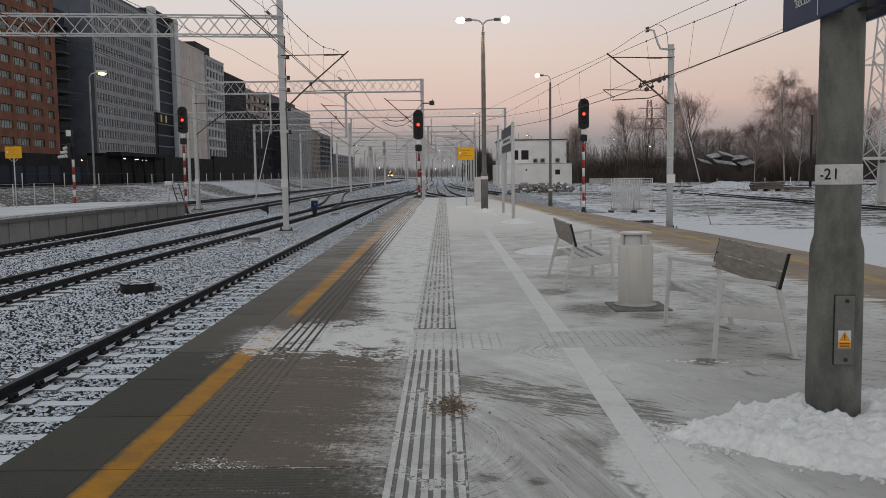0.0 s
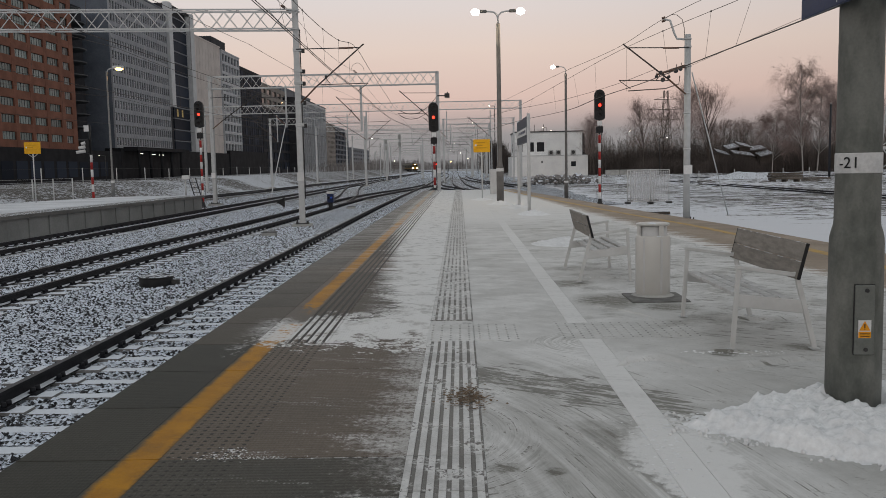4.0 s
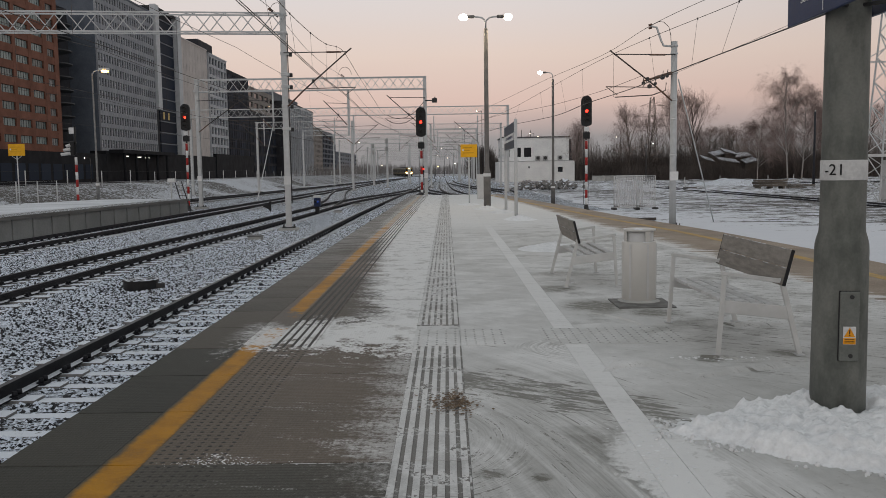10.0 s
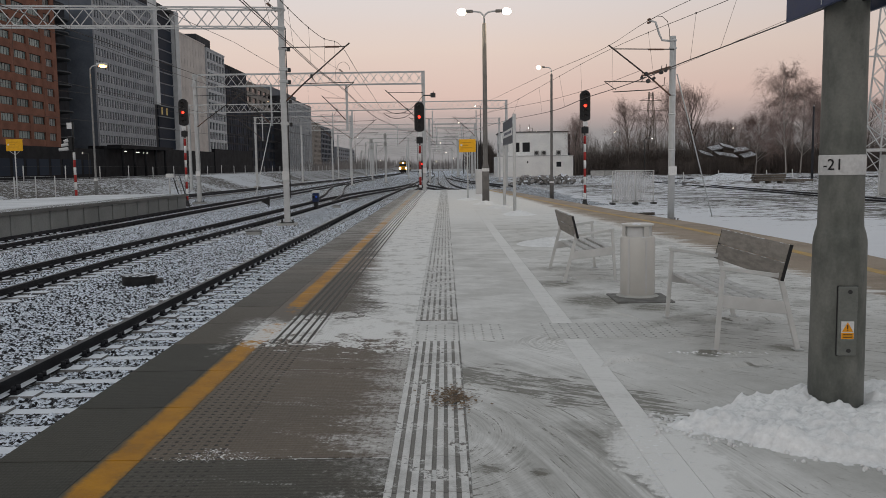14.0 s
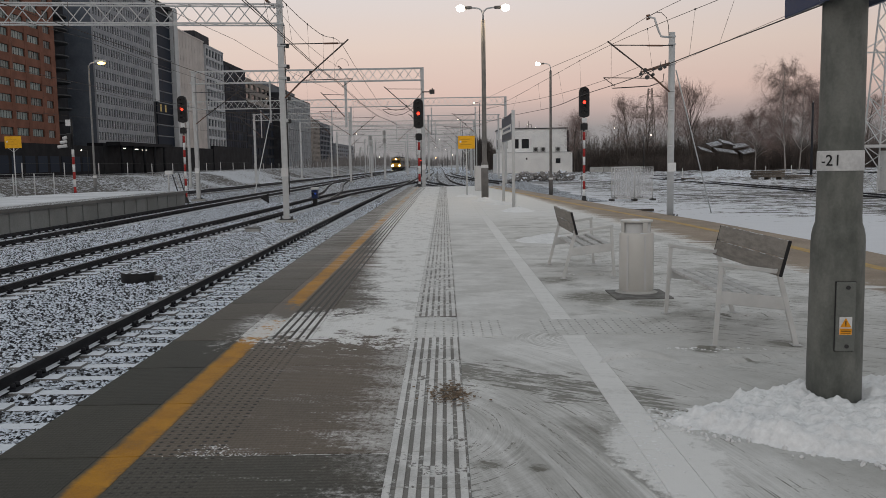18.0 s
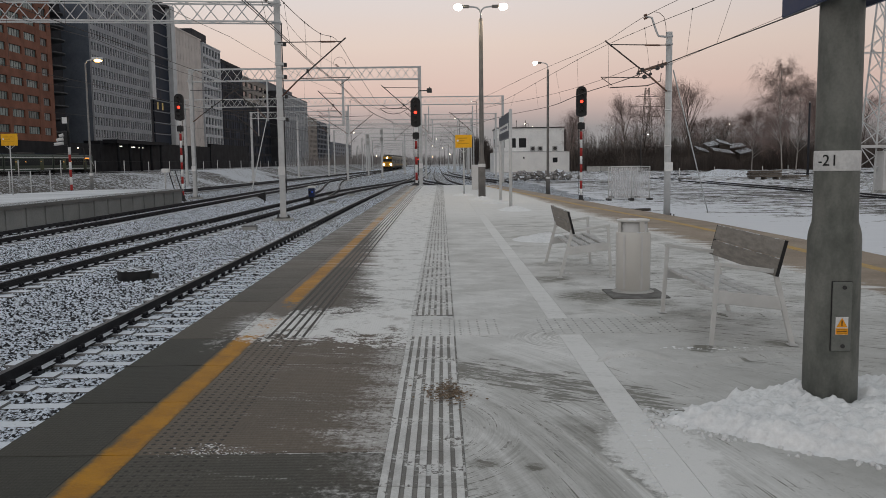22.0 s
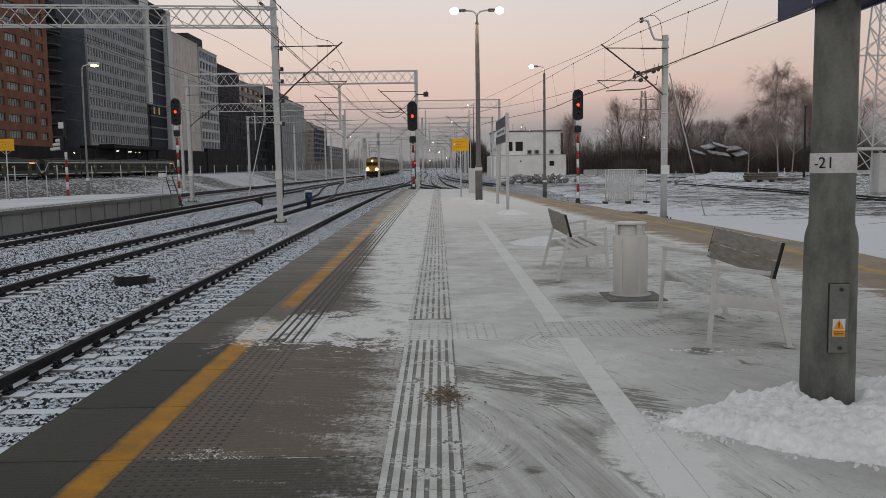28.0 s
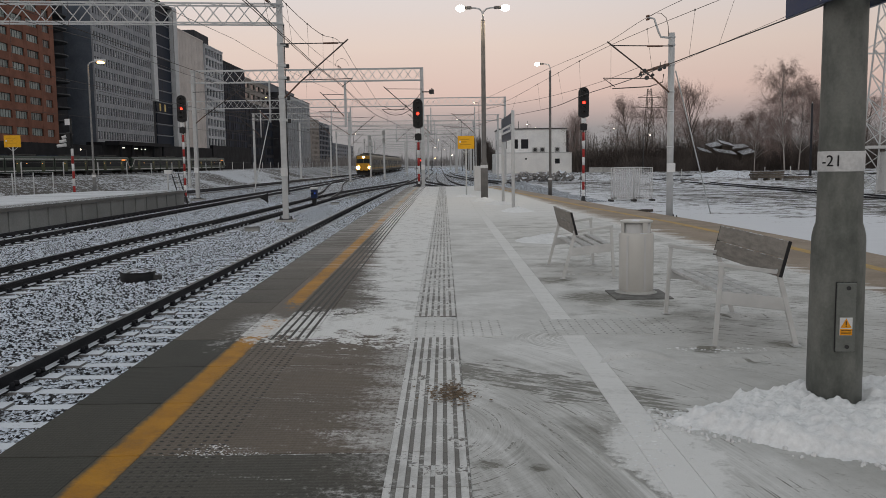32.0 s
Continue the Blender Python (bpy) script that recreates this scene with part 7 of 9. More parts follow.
# Dark strip fills the recess, its shade put into the colour.
ob = new("downpipe_recess", merge("downpipe_recess", bbox(XF - 10, 204.15, -0.4, XF - 1.8, 205.25, 52)))
ob.data.materials.append(M_DARKF)
tagged(ob, "dark recess strip between brick blocks", "wall")
bt = thing("balcony_tower", None, "dark building with stacked curved balconies", "building", "buildings behind the tracks")
part("wall", bbox(XF - 22, 214.5, -0.4, XF - 6.5, 232, 46), M_DARKF, bt)
for j in range(12):
    z = 6.5 + 3.35 * j
    bal = part("balcony", lathe([(5.2, z), (5.4, z + 0.1), (5.4, z + 0.32), (5.2, z + 0.4)], 24, None, XF - 6.8, 221.5), mat("balcony_slab", (0.07, 0.075, 0.08), (0.10, 0.105, 0.11), 1, 8, 0.7, bump=0.1), bt)
# Wide dark frame bars take the place of shade in the window reveals.
street_building("grid_office", "tall grey office block with rows of narrow windows", XF, 235.2, 281.2, 24, -0.4, 53.5, 13, 24, mat("pale_grey_grid_facade", (0.30, 0.315, 0.345), (0.365, 0.38, 0.405), 0.3, 4, 0.7, bump=0.1, vary=0.05), 1.2, 2.15, G_SKYLIT, M_FRAME_D, 1, 8.6, 3.4, 0.32, M_SLATE, bar=0.2)
ob = new("roof_plant", merge("roof_plant", bbox(XF - 20, 238, 54, XF - 6, 252, 58.5, bevel=0.2)))
ob.data.materials.append(M_SLATE)
tagged(ob, "blue grey roof plant room on an office block", "roof plant")
b3 = thing("glass_stair_tower", None, "dark glazed tower between white pilasters", "building", "buildings behind the tracks")
part("wall", bbox(XF - 22, 281.8, -0.4, XF - 1.3, 310, 56), M_DARKF, b3)
for j in range(14):
    part("glass_band", bbox(XF - 1.3, 287.4, 1 + 3.78 * j, XF - 1.0, 304.4, 1 + 3.78 * j + 3.15), G_NAVY, b3)
    part("floor_slab", bbox(XF - 1.3, 287.4, 1 + 3.78 * j + 3.17, XF - 0.75, 304.4, 1 + 3.78 * j + 3.5), M_GRIDW, b3)
part("pilaster", bbox(XF - 1.3, 282.0, 23, XF + 0.6, 285.6, 57), M_PILAST, b3)
part("pilaster", bbox(XF - 1.3, 304.6, -0.4, XF + 0.6, 308.6, 57), M_PILAST, b3)
part("roof", bbox(XF - 22.5, 282.5, 56, XF + 0.2, 310, 56.7), M_DARKF, b3, "dark overhanging roof")
for ya, yb in ((290.5, 292.0), (295.5, 297.0)):
    part("lit_pane", bbox(XF - 0.99, ya, 20.2, XF - 0.96, yb, 22.6), glow("dim_room_light", (0.30, 0.22, 0.07), 0.35), b3, "lit room behind glass")
street_building("stone_office", "pale beige stone office block with slit windows", XF, 310.5, 343.0, 22, -0.4, 50.2, 9, 9, M_STONE, 0.35, 1.9, G_DARK, M_FRAME_D, 1, 4.0, 4.9, 0.25)
ob = new("roof_plant", merge("roof_plant", bbox(XF - 14, 337, 50.7, XF - 1.5, 357, 54.2, bevel=0.2)))
ob.data.materials.append(M_DARKF)
tagged(ob, "dark roof plant room on an office block", "roof plant")
street_building("white_grid_office", "office block with white facade grid over dark glass", XF + 0.5, 344.0, 371.0, 20, -0.4, 49.3, 12, 6, M_WGRID, 3.3, 2.9, G_NAVY, M_FRAME_D, 2, 1.0, 4.0, 0.7)
street_building("dark_glass_office", "dark glass office block with flat roof", XF, 371.6, 413.2, 22, -0.4, 46.2, 11, 10, M_DARKF, 3.8, 3.5, G_NAVY, M_FRAME_D, 1, 0.5, 4.1, 0.15)
street_building("banded_office", "dark office block with tall unlit glazing", XF, 414, 477.5, 25, -0.4, 31.5, 6, 8, M_DARKF, 7.2, 3.6, G_NAVY, M_FRAME_D, 3, 1.0, 5.0, 0.3, M_DARKF)
street_building("attic_storeys", "set-back beige upper storeys over a dark office block", XF - 0.8, 415, 477, 20, 31.99, 43.5, 2, 5, M_BEIGE, 9.5, 2.6, G_DARK, M_FRAME_D, 4, 33.0, 5.0, 0.5)
street_building("grey_office", "tall grey office block far along the street", XF - 4, 479, 572, 25, -0.4, 47.5, 9, 12, M_SLATE, 5.4, 2.6, G_DARK, M_FRAME_D, 2, 2.0, 4.7, 0.4)
street_building("striped_office", "dark office block with pale upright fins", XF + 6, 478, 572, 22, -0.4, 41.2, 9, 15, M_WGRID, 5.35, 4.3, G_NAVY, M_FRAME_D, 1, 0.5, 4.4, 0.9, M_DARKF)
street_building("far_office", "grey apartment block with pale end bay far off", XF, 618, 655, 22, -0.4, 34, 9, 6, M_BEIGE, 3.0, 2.0, G_DARK, M_FRAME_D, 1, 1.0, 3.6, 0.4)
street_building("far_office", "dark apartment block with pale window strips far off", XF, 657, 732, 22, -0.4, 33, 8, 9, M_SLATE, 6.4, 2.6, G_DARK, M_FRAME_D, 2, 1.0, 3.8, 0.4)
street_building("far_office", "low grey block far beyond the tracks", XF, 747, 896, 22, -0.4, 19, 5, 10, M_GRIDW, 9.0, 1.6, G_DARK, M_FRAME_D, 3, 1.0, 3.5, 0.4)
# podium with entrances added along the street, its near-black tone standing for shade
M_PODIUM = mat("shaded_podium_cladding", (0.015, 0.016, 0.019), (0.027, 0.028, 0.032), 0.3, 5, 0.7, bump=0.1, vary=0.05, spec=0.1)
pod = thing("street_podium", None, "long dark low podium with unlit shop fronts", "building", "buildings behind the tracks")
part("wall", bbox(XF - 3, 120, -0.5, XF + 1.5, 234, 7.3), M_PODIUM, pod)
part("wall", bbox(XF - 3, 234.2, -0.5, XF + 1.5, 345, 8.3), M_PODIUM, pod)
part("wall", bbox(XF - 3, 345.2, -0.5, XF + 1.9, 412, 9.6), M_PODIUM, pod)
for k in range(17):
    part("shop_window", bbox(XF + 1.5, 124 + 6 * k, 0.6, XF + 1.58, 128.6 + 6 * k, 4.4), G_NAVY, pod)
part("canopy", bbox(XF + 1.5, 236, 7.6, XF + 5.5, 281, 8.6), M_PODIUM, pod, "blue grey entrance canopy")
for k in range(5):
    part("column", rods([((XF + 5, 238 + 9 * k, -0.4), (XF + 5, 238 + 9 * k, 7.6), 0.4)], 10), M_PODIUM, pod)
for k, (y_, z_) in enumerate(((241, 6.7), (251, 6.6), (258, 6.5))):
    part("canopy_light", bbox(XF + 3.6, y_, z_, XF + 4.6, y_ + 1.2, z_ + 0.22), glow("canopy_lamp", (1.0, 0.95, 0.85), 1.5), pod, "lit canopy lamp")


def small_lamp(x, y, ground, h, gm, label, arm=1):
    t = thing("far_lamp", pose(x, y, ground), label, "street lamp", "far street lamps")
    part("pole", rods([((0, 0, -0.3), (0, 0, h), 0.12, 0.07)], 6), M_STEEL_D, t)
    part("arm", rods([((0, 0, h), (arm * 1.2, 0, h + 0.15), 0.05)], 5), M_STEEL_D, t)
    r = 0.05 + y / 3000.0
    part("lamp_glass", lathe([(0.2 * r, -r), (0.8 * r, -0.6 * r), (r, 0), (0.7 * r, 0.6 * r)], 10, None, arm * 1.2, 0), gm, t, "glowing lamp glass")
    for o in t.children:
        if o.name.startswith("lamp_glass"):
            o.matrix_basis = pose(0, 0, h + 0.1)


LAMPS = [(145, 262, 175), (474, 172, 300), (808, 210, 240), (768, 277, 260), (798, 272, 300), (630, 235, 400), (669, 275, 500), (768, 258, 380), (837, 181, 200), (756, 272, 420), (775, 245, 420), (1146, 238, 150), (1082, 226, 260), (1288, 220, 210), (930, 219, 260), (944, 225, 320), (785, 262, 500), (745, 205, 500)]
for k, (px_, py_, d) in enumerate(LAMPS):
    x_ = (px_ - 783) / 1500.0 * d
    z_ = 1.46 + (284 - 0.0133 * (px_ - 784) - py_) / 1500.0 * d
    g_ = ground_z(x_, d)
    small_lamp(x_ - 1.2 if k % 2 else x_ + 1.2, d, g_, z_ - g_, M_FARLIGHT if k not in (1, 3) else glow("amber_far_lamp", (1.0, 0.6, 0.25), 9), "far lit street lamp on a dark pole", 1 if k % 2 else -1)


# ------------------------------------------------------------------ right side: white signal building, fences, yard
def signal_building():
    t = thing("signal_building", pose(0, 173, -1.0), "white two-storey flat-roofed signal building", "building")
    m = mat("white_render", (0.80, 0.80, 0.79), (0.88, 0.88, 0.86), 0.5, 8, 0.85, bump=0.15, vary=0.03)
    holes_up = ((12.4, 12.9, 5.0, 6.9), (14.0, 15.2, 5.0, 6.9), (15.8, 17.3, 5.0, 6.9))
    holes_lo = ((16.6, 16.9, 2.7, 3.1), (22.6, 23.6, 1.9, 2.9))

    def wall_with(x0, x1, z0, z1, y, holes):
        bm = bmesh.new()
        xs = sorted({x0, x1, *[h[0] for h in holes], *[h[1] for h in holes]})
        zs = sorted({z0, z1, *[h[2] for h in holes], *[h[3] for h in holes]})
        for a, b_ in zip(xs, xs[1:]):
            for c, d in zip(zs, zs[1:]):
                if any(h[0] <= a and b_ <= h[1] and h[2] <= c and d <= h[3] for h in holes):
                    continue
                box(bm, a, y, c, b_, y + 0.35, d)
        bmesh.ops.remove_doubles(bm, verts=bm.verts, dist=0.001)
        return bm
    part("wall", wall_with(10.7, 26.0, 0, 4.1, 0, holes_lo), m, t)
    part("wall", wall_with(11.4, 25.0, 4.1, 8.9, 0.8, holes_up), m, t)
    part("side_wall", bbox(10.7, 0.35, 0, 11.05, 14, 4.1), m, t)
    part("side_wall", bbox(11.4, 1.15, 4.1, 11.75, 14, 8.9), m, t)
    part("inner_core", bbox(11.9, 1.6, 0, 25.6, 14, 8.6), M_DARKF, t)
    part("ledge_roof", bbox(10.6, -0.08, 4.1, 26.1, 0.79, 4.22), mat("snowy_ledge", (0.4, 0.4, 0.4), (0.5, 0.5, 0.5), 1, 10, 0.8, snow=1.0), t)
    part("roof", bbox(11.2, 0.6, 8.9, 25.2, 14.2, 9.1), M_STEEL_D, t, "thin dark roof edge")
    for h in holes_up + holes_lo:
        part("window", bbox(h[0], 1.0 if h[2] > 4 else 0.2, h[2], h[1], 1.06 if h[2] > 4 else 0.26, h[3]), G_DARK, t)
    for k in range(2):
        part("side_window", bbox(11.36, 3 + 4 * k, 5.0, 11.40, 5.5 + 4 * k, 6.9), G_DARK, t)
    for x in (18.1, 19.6, 22.6):
        ac = part("air_unit", bbox(x, 0.1, 4.24, x + 0.95, 0.5, 5.2, bevel=0.05), M_CONC, t, "grey air conditioning unit")
        part("fan", rods([((x + 0.48, 0.1, 4.75), (x + 0.48, 0.07, 4.75), 0.34)], 14), M_STEEL_D, ac)
    part("wall_unit", bbox(10.9, -0.5, 5.4, 12.0, 0.7, 6.9, bevel=0.05), M_WHITEP, t)
    for x in (15.5, 17.4):
        part("aerial", rods([((x, 3, 9.1), (x, 3, 10.6), 0.05)], 5), M_STEEL_D, t)


signal_building()


def rubble():
    rng = random.Random(8)
    for k in range(3):
        cx, w = 9.8 + 2.2 * k, 1.6
        verts, faces = [], []
        for i in range(90):
            x, y = cx + rng.gauss(0, w * 0.5), 102 + rng.gauss(0, 1.2)
            h = 0.9 * math.exp(-((x - cx) / w) ** 2) * rng.random() - 1.0
            s = 0.10 + 0.22 * rng.random()
            o = len(verts)
            e = Euler((rng.random() * 3, rng.random() * 3, rng.random() * 3)).to_matrix()
            for c in ((-1, -1, -1), (1, -1, -1), (1, 1, -1), (-1, 1, -1), (-1, -1, 1), (1, -1, 1), (1, 1, 1), (-1, 1, 1)):
                p = e @ (Vector(c) * s * 0.6)
                verts.append((x + p.x, y + p.y, h + p.z + 0.2))
            faces += [tuple(o + q for q in f_) for f_ in BOXF]
        ob = new("rubble_heap", mesh_of("rubble_heap", verts, faces, mat("snowy_rubble", (0.22, 0.21, 0.20), (0.36, 0.35, 0.34), 0.6, 9, 0.9, snow=1.1)))
        tagged(ob, "heap of snow-dusted rubble on open ground", "rubble", "rubble heaps", "stuff")


rubble()


M_SHEET, nt_, b_ = nodes_of("see_through_sheet")
b_.inputs["Base Color"].default_value = (0.6, 0.61, 0.62, 1)
n_ = noise_node(nt_, nd(nt_, "ShaderNodeTexCoord").outputs["Object"], 3.0, 4)
nt_.links.new(math_node(nt_, "MULTIPLY_ADD", n_, 0.3, 0.12), b_.inputs["Alpha"])


def site_fence(x, y, w, rows=9):
    t = thing("site_fence_panel", pose(x, y, -1.0), "pale wire mesh construction fence panel on dark feet", "fence", "construction fence panels")
    part("frame", rods([((0, 0, 0.1), (0, 0, 2.0), 0.024), ((w, 0, 0.1), (w, 0, 2.0), 0.024), ((0, 0, 0.12), (w, 0, 0.12), 0.02), ((0, 0, 1.98), (w, 0, 1.98), 0.02)], 6), M_GREYP, t)
    for k in range(rows):
        part("wire", rods([((w * (k + 1) / (rows + 1), 0, 0.12), (w * (k + 1) / (rows + 1), 0, 1.98), 0.005)], 4), M_GREYP, t)
    part("lower_sheet", bbox(0.03, 0.012, 0.14, w - 0.03, 0.018, 1.9), M_SHEET, t, "thin see-through sheet")
    for a in (0.0, w):
        part("foot", bbox(a - 0.12, -0.35, 0, a + 0.12, 0.35, 0.12, bevel=0.02), M_STEEL_D, t)


site_fence(9.95, 50.6, 1.35)
site_fence(11.32, 50.7, 1.1)
site_fence(10.7, 53.5, 1.6)
for k in range(4):
    b_ = thing("barrier_board", pose(26.8 + 2.55 * k, 157.0, -1.0), "pale grey site barrier board on snow", "barrier", "site barriers")
    part("board", bbox(0, -0.05, 0.2, 2.5, 0.05, 1.15, bevel=0.01), M_CONC, b_)
    for a in (0.2, 2.3):
        part("post", bbox(a - 0.05, 0.06, -0.1, a + 0.05, 0.14, 1.6), M_STEEL_D, b_)
# loose boards beside the platform
for k, (x_, y_, r_) in enumerate(((8.3, 39.5, 8), (8.9, 39.9, -5))):
    ob = new("loose_board", merge("loose_board", bbox(-0.9, -0.15, 0, 0.9, 0.15, 0.12, bevel=0.01)))
    ob.matrix_world = pose(x_, y_, -0.98, 0, 0, r_)
    ob.data.materials.append(mat("snowy_timber", (0.05, 0.04, 0.035), (0.08, 0.07, 0.06), 3, 30, 0.9, snow=0.6))
    tagged(ob, "dark loose board lying on snow", "board", "loose boards")
M_CRATE = mat("weathered_crate", (0.10, 0.088, 0.075), (0.17, 0.15, 0.13), 0.8, 9, 0.9, snow=0.7)
pk = thing("timber_stack", pose(35.7, 94.0, -0.98, 0, 0, 4), "snow-dusted stack of weathered timber on bearers", "timber")
for k in range(3):
    part("bearer", bbox(-1.5 + 1.35 * k, -0.6, -0.05, -1.3 + 1.35 * k, 0.6, 0.22), M_CRATE, pk)
for j_ in range(3):
    for k in range(4):
        part("baulk", bbox(-1.8 + 0.1 * ((j_ + k) % 2), -0.6 + 0.3 * k, 0.22 + 0.26 * j_, 1.7, -0.33 + 0.3 * k, 0.46 + 0.26 * j_, bevel=0.02), M_CRATE, pk)
for k, (x_, y_, l_, h_) in enumerate(((33.0, 94.6, 2.4, 0.22), (39.2, 95.5, 2.0, 0.55), (42.0, 101.0, 3.0, 0.4), (27.6, 96.5, 1.2, 0.3))):
    pl_ = thing("pallet_stack", pose(x_, y_, -1.0, 0, 0, 9 * k - 12), "low stack of grey pallets under snow", "pallets", "pallet stacks")
    for j_ in range(max(1, int(h_ / 0.14))):
        part("pallet", bbox(-l_ / 2, -0.5, 0.145 * j_, l_ / 2, 0.5, 0.145 * j_ + 0.12, bevel=0.01), M_CRATE, pl_)
for k, (x_, y_) in enumerate(((30.2, 108.0), (44.5, 118.0), (50.5, 124.0), (24.0, 118.0), (38.5, 120.0))):
    sp_ = thing("marker_stake", pose(x_, y_, -1.05), "thin pale survey stake in the yard", "stake", "survey stakes")
    part("stake", bbox(-0.035, -0.035, -0.1, 0.035, 0.035, 1.25), M_WHITEP, sp_)
verts, faces = [], []
for i in range(25):
    for j in range(9):
        x_, y_ = 30.5 + 0.45 * i, 103.5 + 0.9 * j
        q = math.sin(math.pi * i / 24) * math.sin(math.pi * j / 8)
        verts.append((x_, y_, -1.15 + 1.05 * q ** 0.6 + 0.4 * noise.noise((x_ * 0.7, y_ * 0.5, 5))))
for i in range(24):
    for j in range(8):
        faces.append((i * 9 + j, (i + 1) * 9 + j, (i + 1) * 9 + j + 1, i * 9 + j + 1))
ob = new("earth_mound", mesh_of("earth_mound", verts, faces, mat("patchy_mound", (0.07, 0.062, 0.055), (0.16, 0.15, 0.145), 0.35, 5, 0.9, snow=0.75, stretch=(0.6, 1, 1)), True))
tagged(ob, "low dark earth mound dusted with snow in the yard", "mound")
# rails and dumped rail lengths in the yard
for k, (xa, ya, xb, yb) in enumerate(((25.2, 104, 24.6, 40), (26.7, 104, 26.1, 40), (30, 122, 75, 116))):
    ob = new("yard_rail", merge("yard_rail", rods([((xa, ya, -0.9), (xb, yb, -0.9), 0.07)], 4)))
    ob.data.materials.append(M_RAIL)
    tagged(ob, "old dark rail lying across the snowy yard", "rail", "yard rails")


# ------------------------------------------------------------------ bare trees and woods
def seg_mesh(name, segs, material):
    """Many thin tapered three-sided sticks as one mesh."""
    P = np.array([s[0] for s in segs], float)
    Q = np.array([s[1] for s in segs], float)
    r0 = np.array([s[2] for s in segs])[:, None]
    r1 = np.array([s[3] for s in segs])[:, None]
    D = Q - P
    D /= np.linalg.norm(D, axis=1)[:, None] + 1e-9
    A = np.where(np.abs(D[:, 2:3]) < 0.9, np.array([[0, 0, 1.0]]), np.array([[1.0, 0, 0]]))
    U = np.cross(D, A)
    U /= np.linalg.norm(U, axis=1)[:, None]
    W = np.cross(D, U)
    n = len(P)
    V = np.empty((n, 6, 3))
    for k in range(3):
        o = U * math.cos(2.0944 * k) + W * math.sin(2.0944 * k)
        V[:, k] = P + o * r0
        V[:, 3 + k] = Q + o * r1
    F = np.array([(0, 1, 4, 3), (1, 2, 5, 4), (2, 0, 3, 5)])[None] + (np.arange(n) * 6)[:, None, None]
    me = bpy.data.meshes.new(name)
    me.from_pydata(V.reshape(-1, 3), [], F.reshape(-1, 4))
    me.update()
    me.materials.append(material)
    return me


M_BIRCH = mat("pale_birch_bark", (0.30, 0.28, 0.26), (0.42, 0.40, 0.38), 2, 12, 0.85, bump=0.2)
M_BARK = mat("grey_brown_bark", (0.085, 0.07, 0.06), (0.13, 0.11, 0.095), 2, 12, 0.9, bump=0.2)
sheds = thing("shed_roofs", pose(0, 0, -1.0), "cluster of low shed roofs patched with snow in brush", "sheds")
M_SHED = mat("patchy_shed_roof", (0.10, 0.094, 0.09), (0.18, 0.172, 0.168), 0.5, 6, 0.9, snow=0.5, stretch=(0.6, 1, 1))
for k, (x_, y_, w_, z_, r_) in enumerate(((52.6, 172, 2.6, 4.6, 20), (54.8, 173, 2.4, 5.7, -14), (57.0, 172.5, 2.6, 6.0, 18), (59.6, 173, 3.4, 5.3, -8), (56.0, 170, 4.0, 4.3, 10), (60.5, 170.5, 2.6, 4.2, -16))):
    roof_m = pose(x_, y_, z_ - 0.5, 13, r_ * 0.8, 0)
    part("shed_roof", bbox(-w_ / 2, -1.7, -0.12, w_ / 2, 1.7, 0.12, m=roof_m, bevel=0.06), M_SHED, sheds)
    part("shed_wall", bbox(x_ - w_ * 0.42, y_ - 1.0, 0, x_ + w_ * 0.42, y_ + 1.2, z_ - 0.95), M_BARK, sheds)
M_TWIG = mat("red_brown_twigs", (0.21, 0.155, 0.14), (0.30, 0.225, 0.205), 0.5, 3, 0.9, bump=0, island=True)
M_WOODS = mat("dark_winter_brush", (0.115, 0.10, 0.09), (0.185, 0.16, 0.145), 0.12, 2, 0.95, bump=0, island=True, vary=0.4)


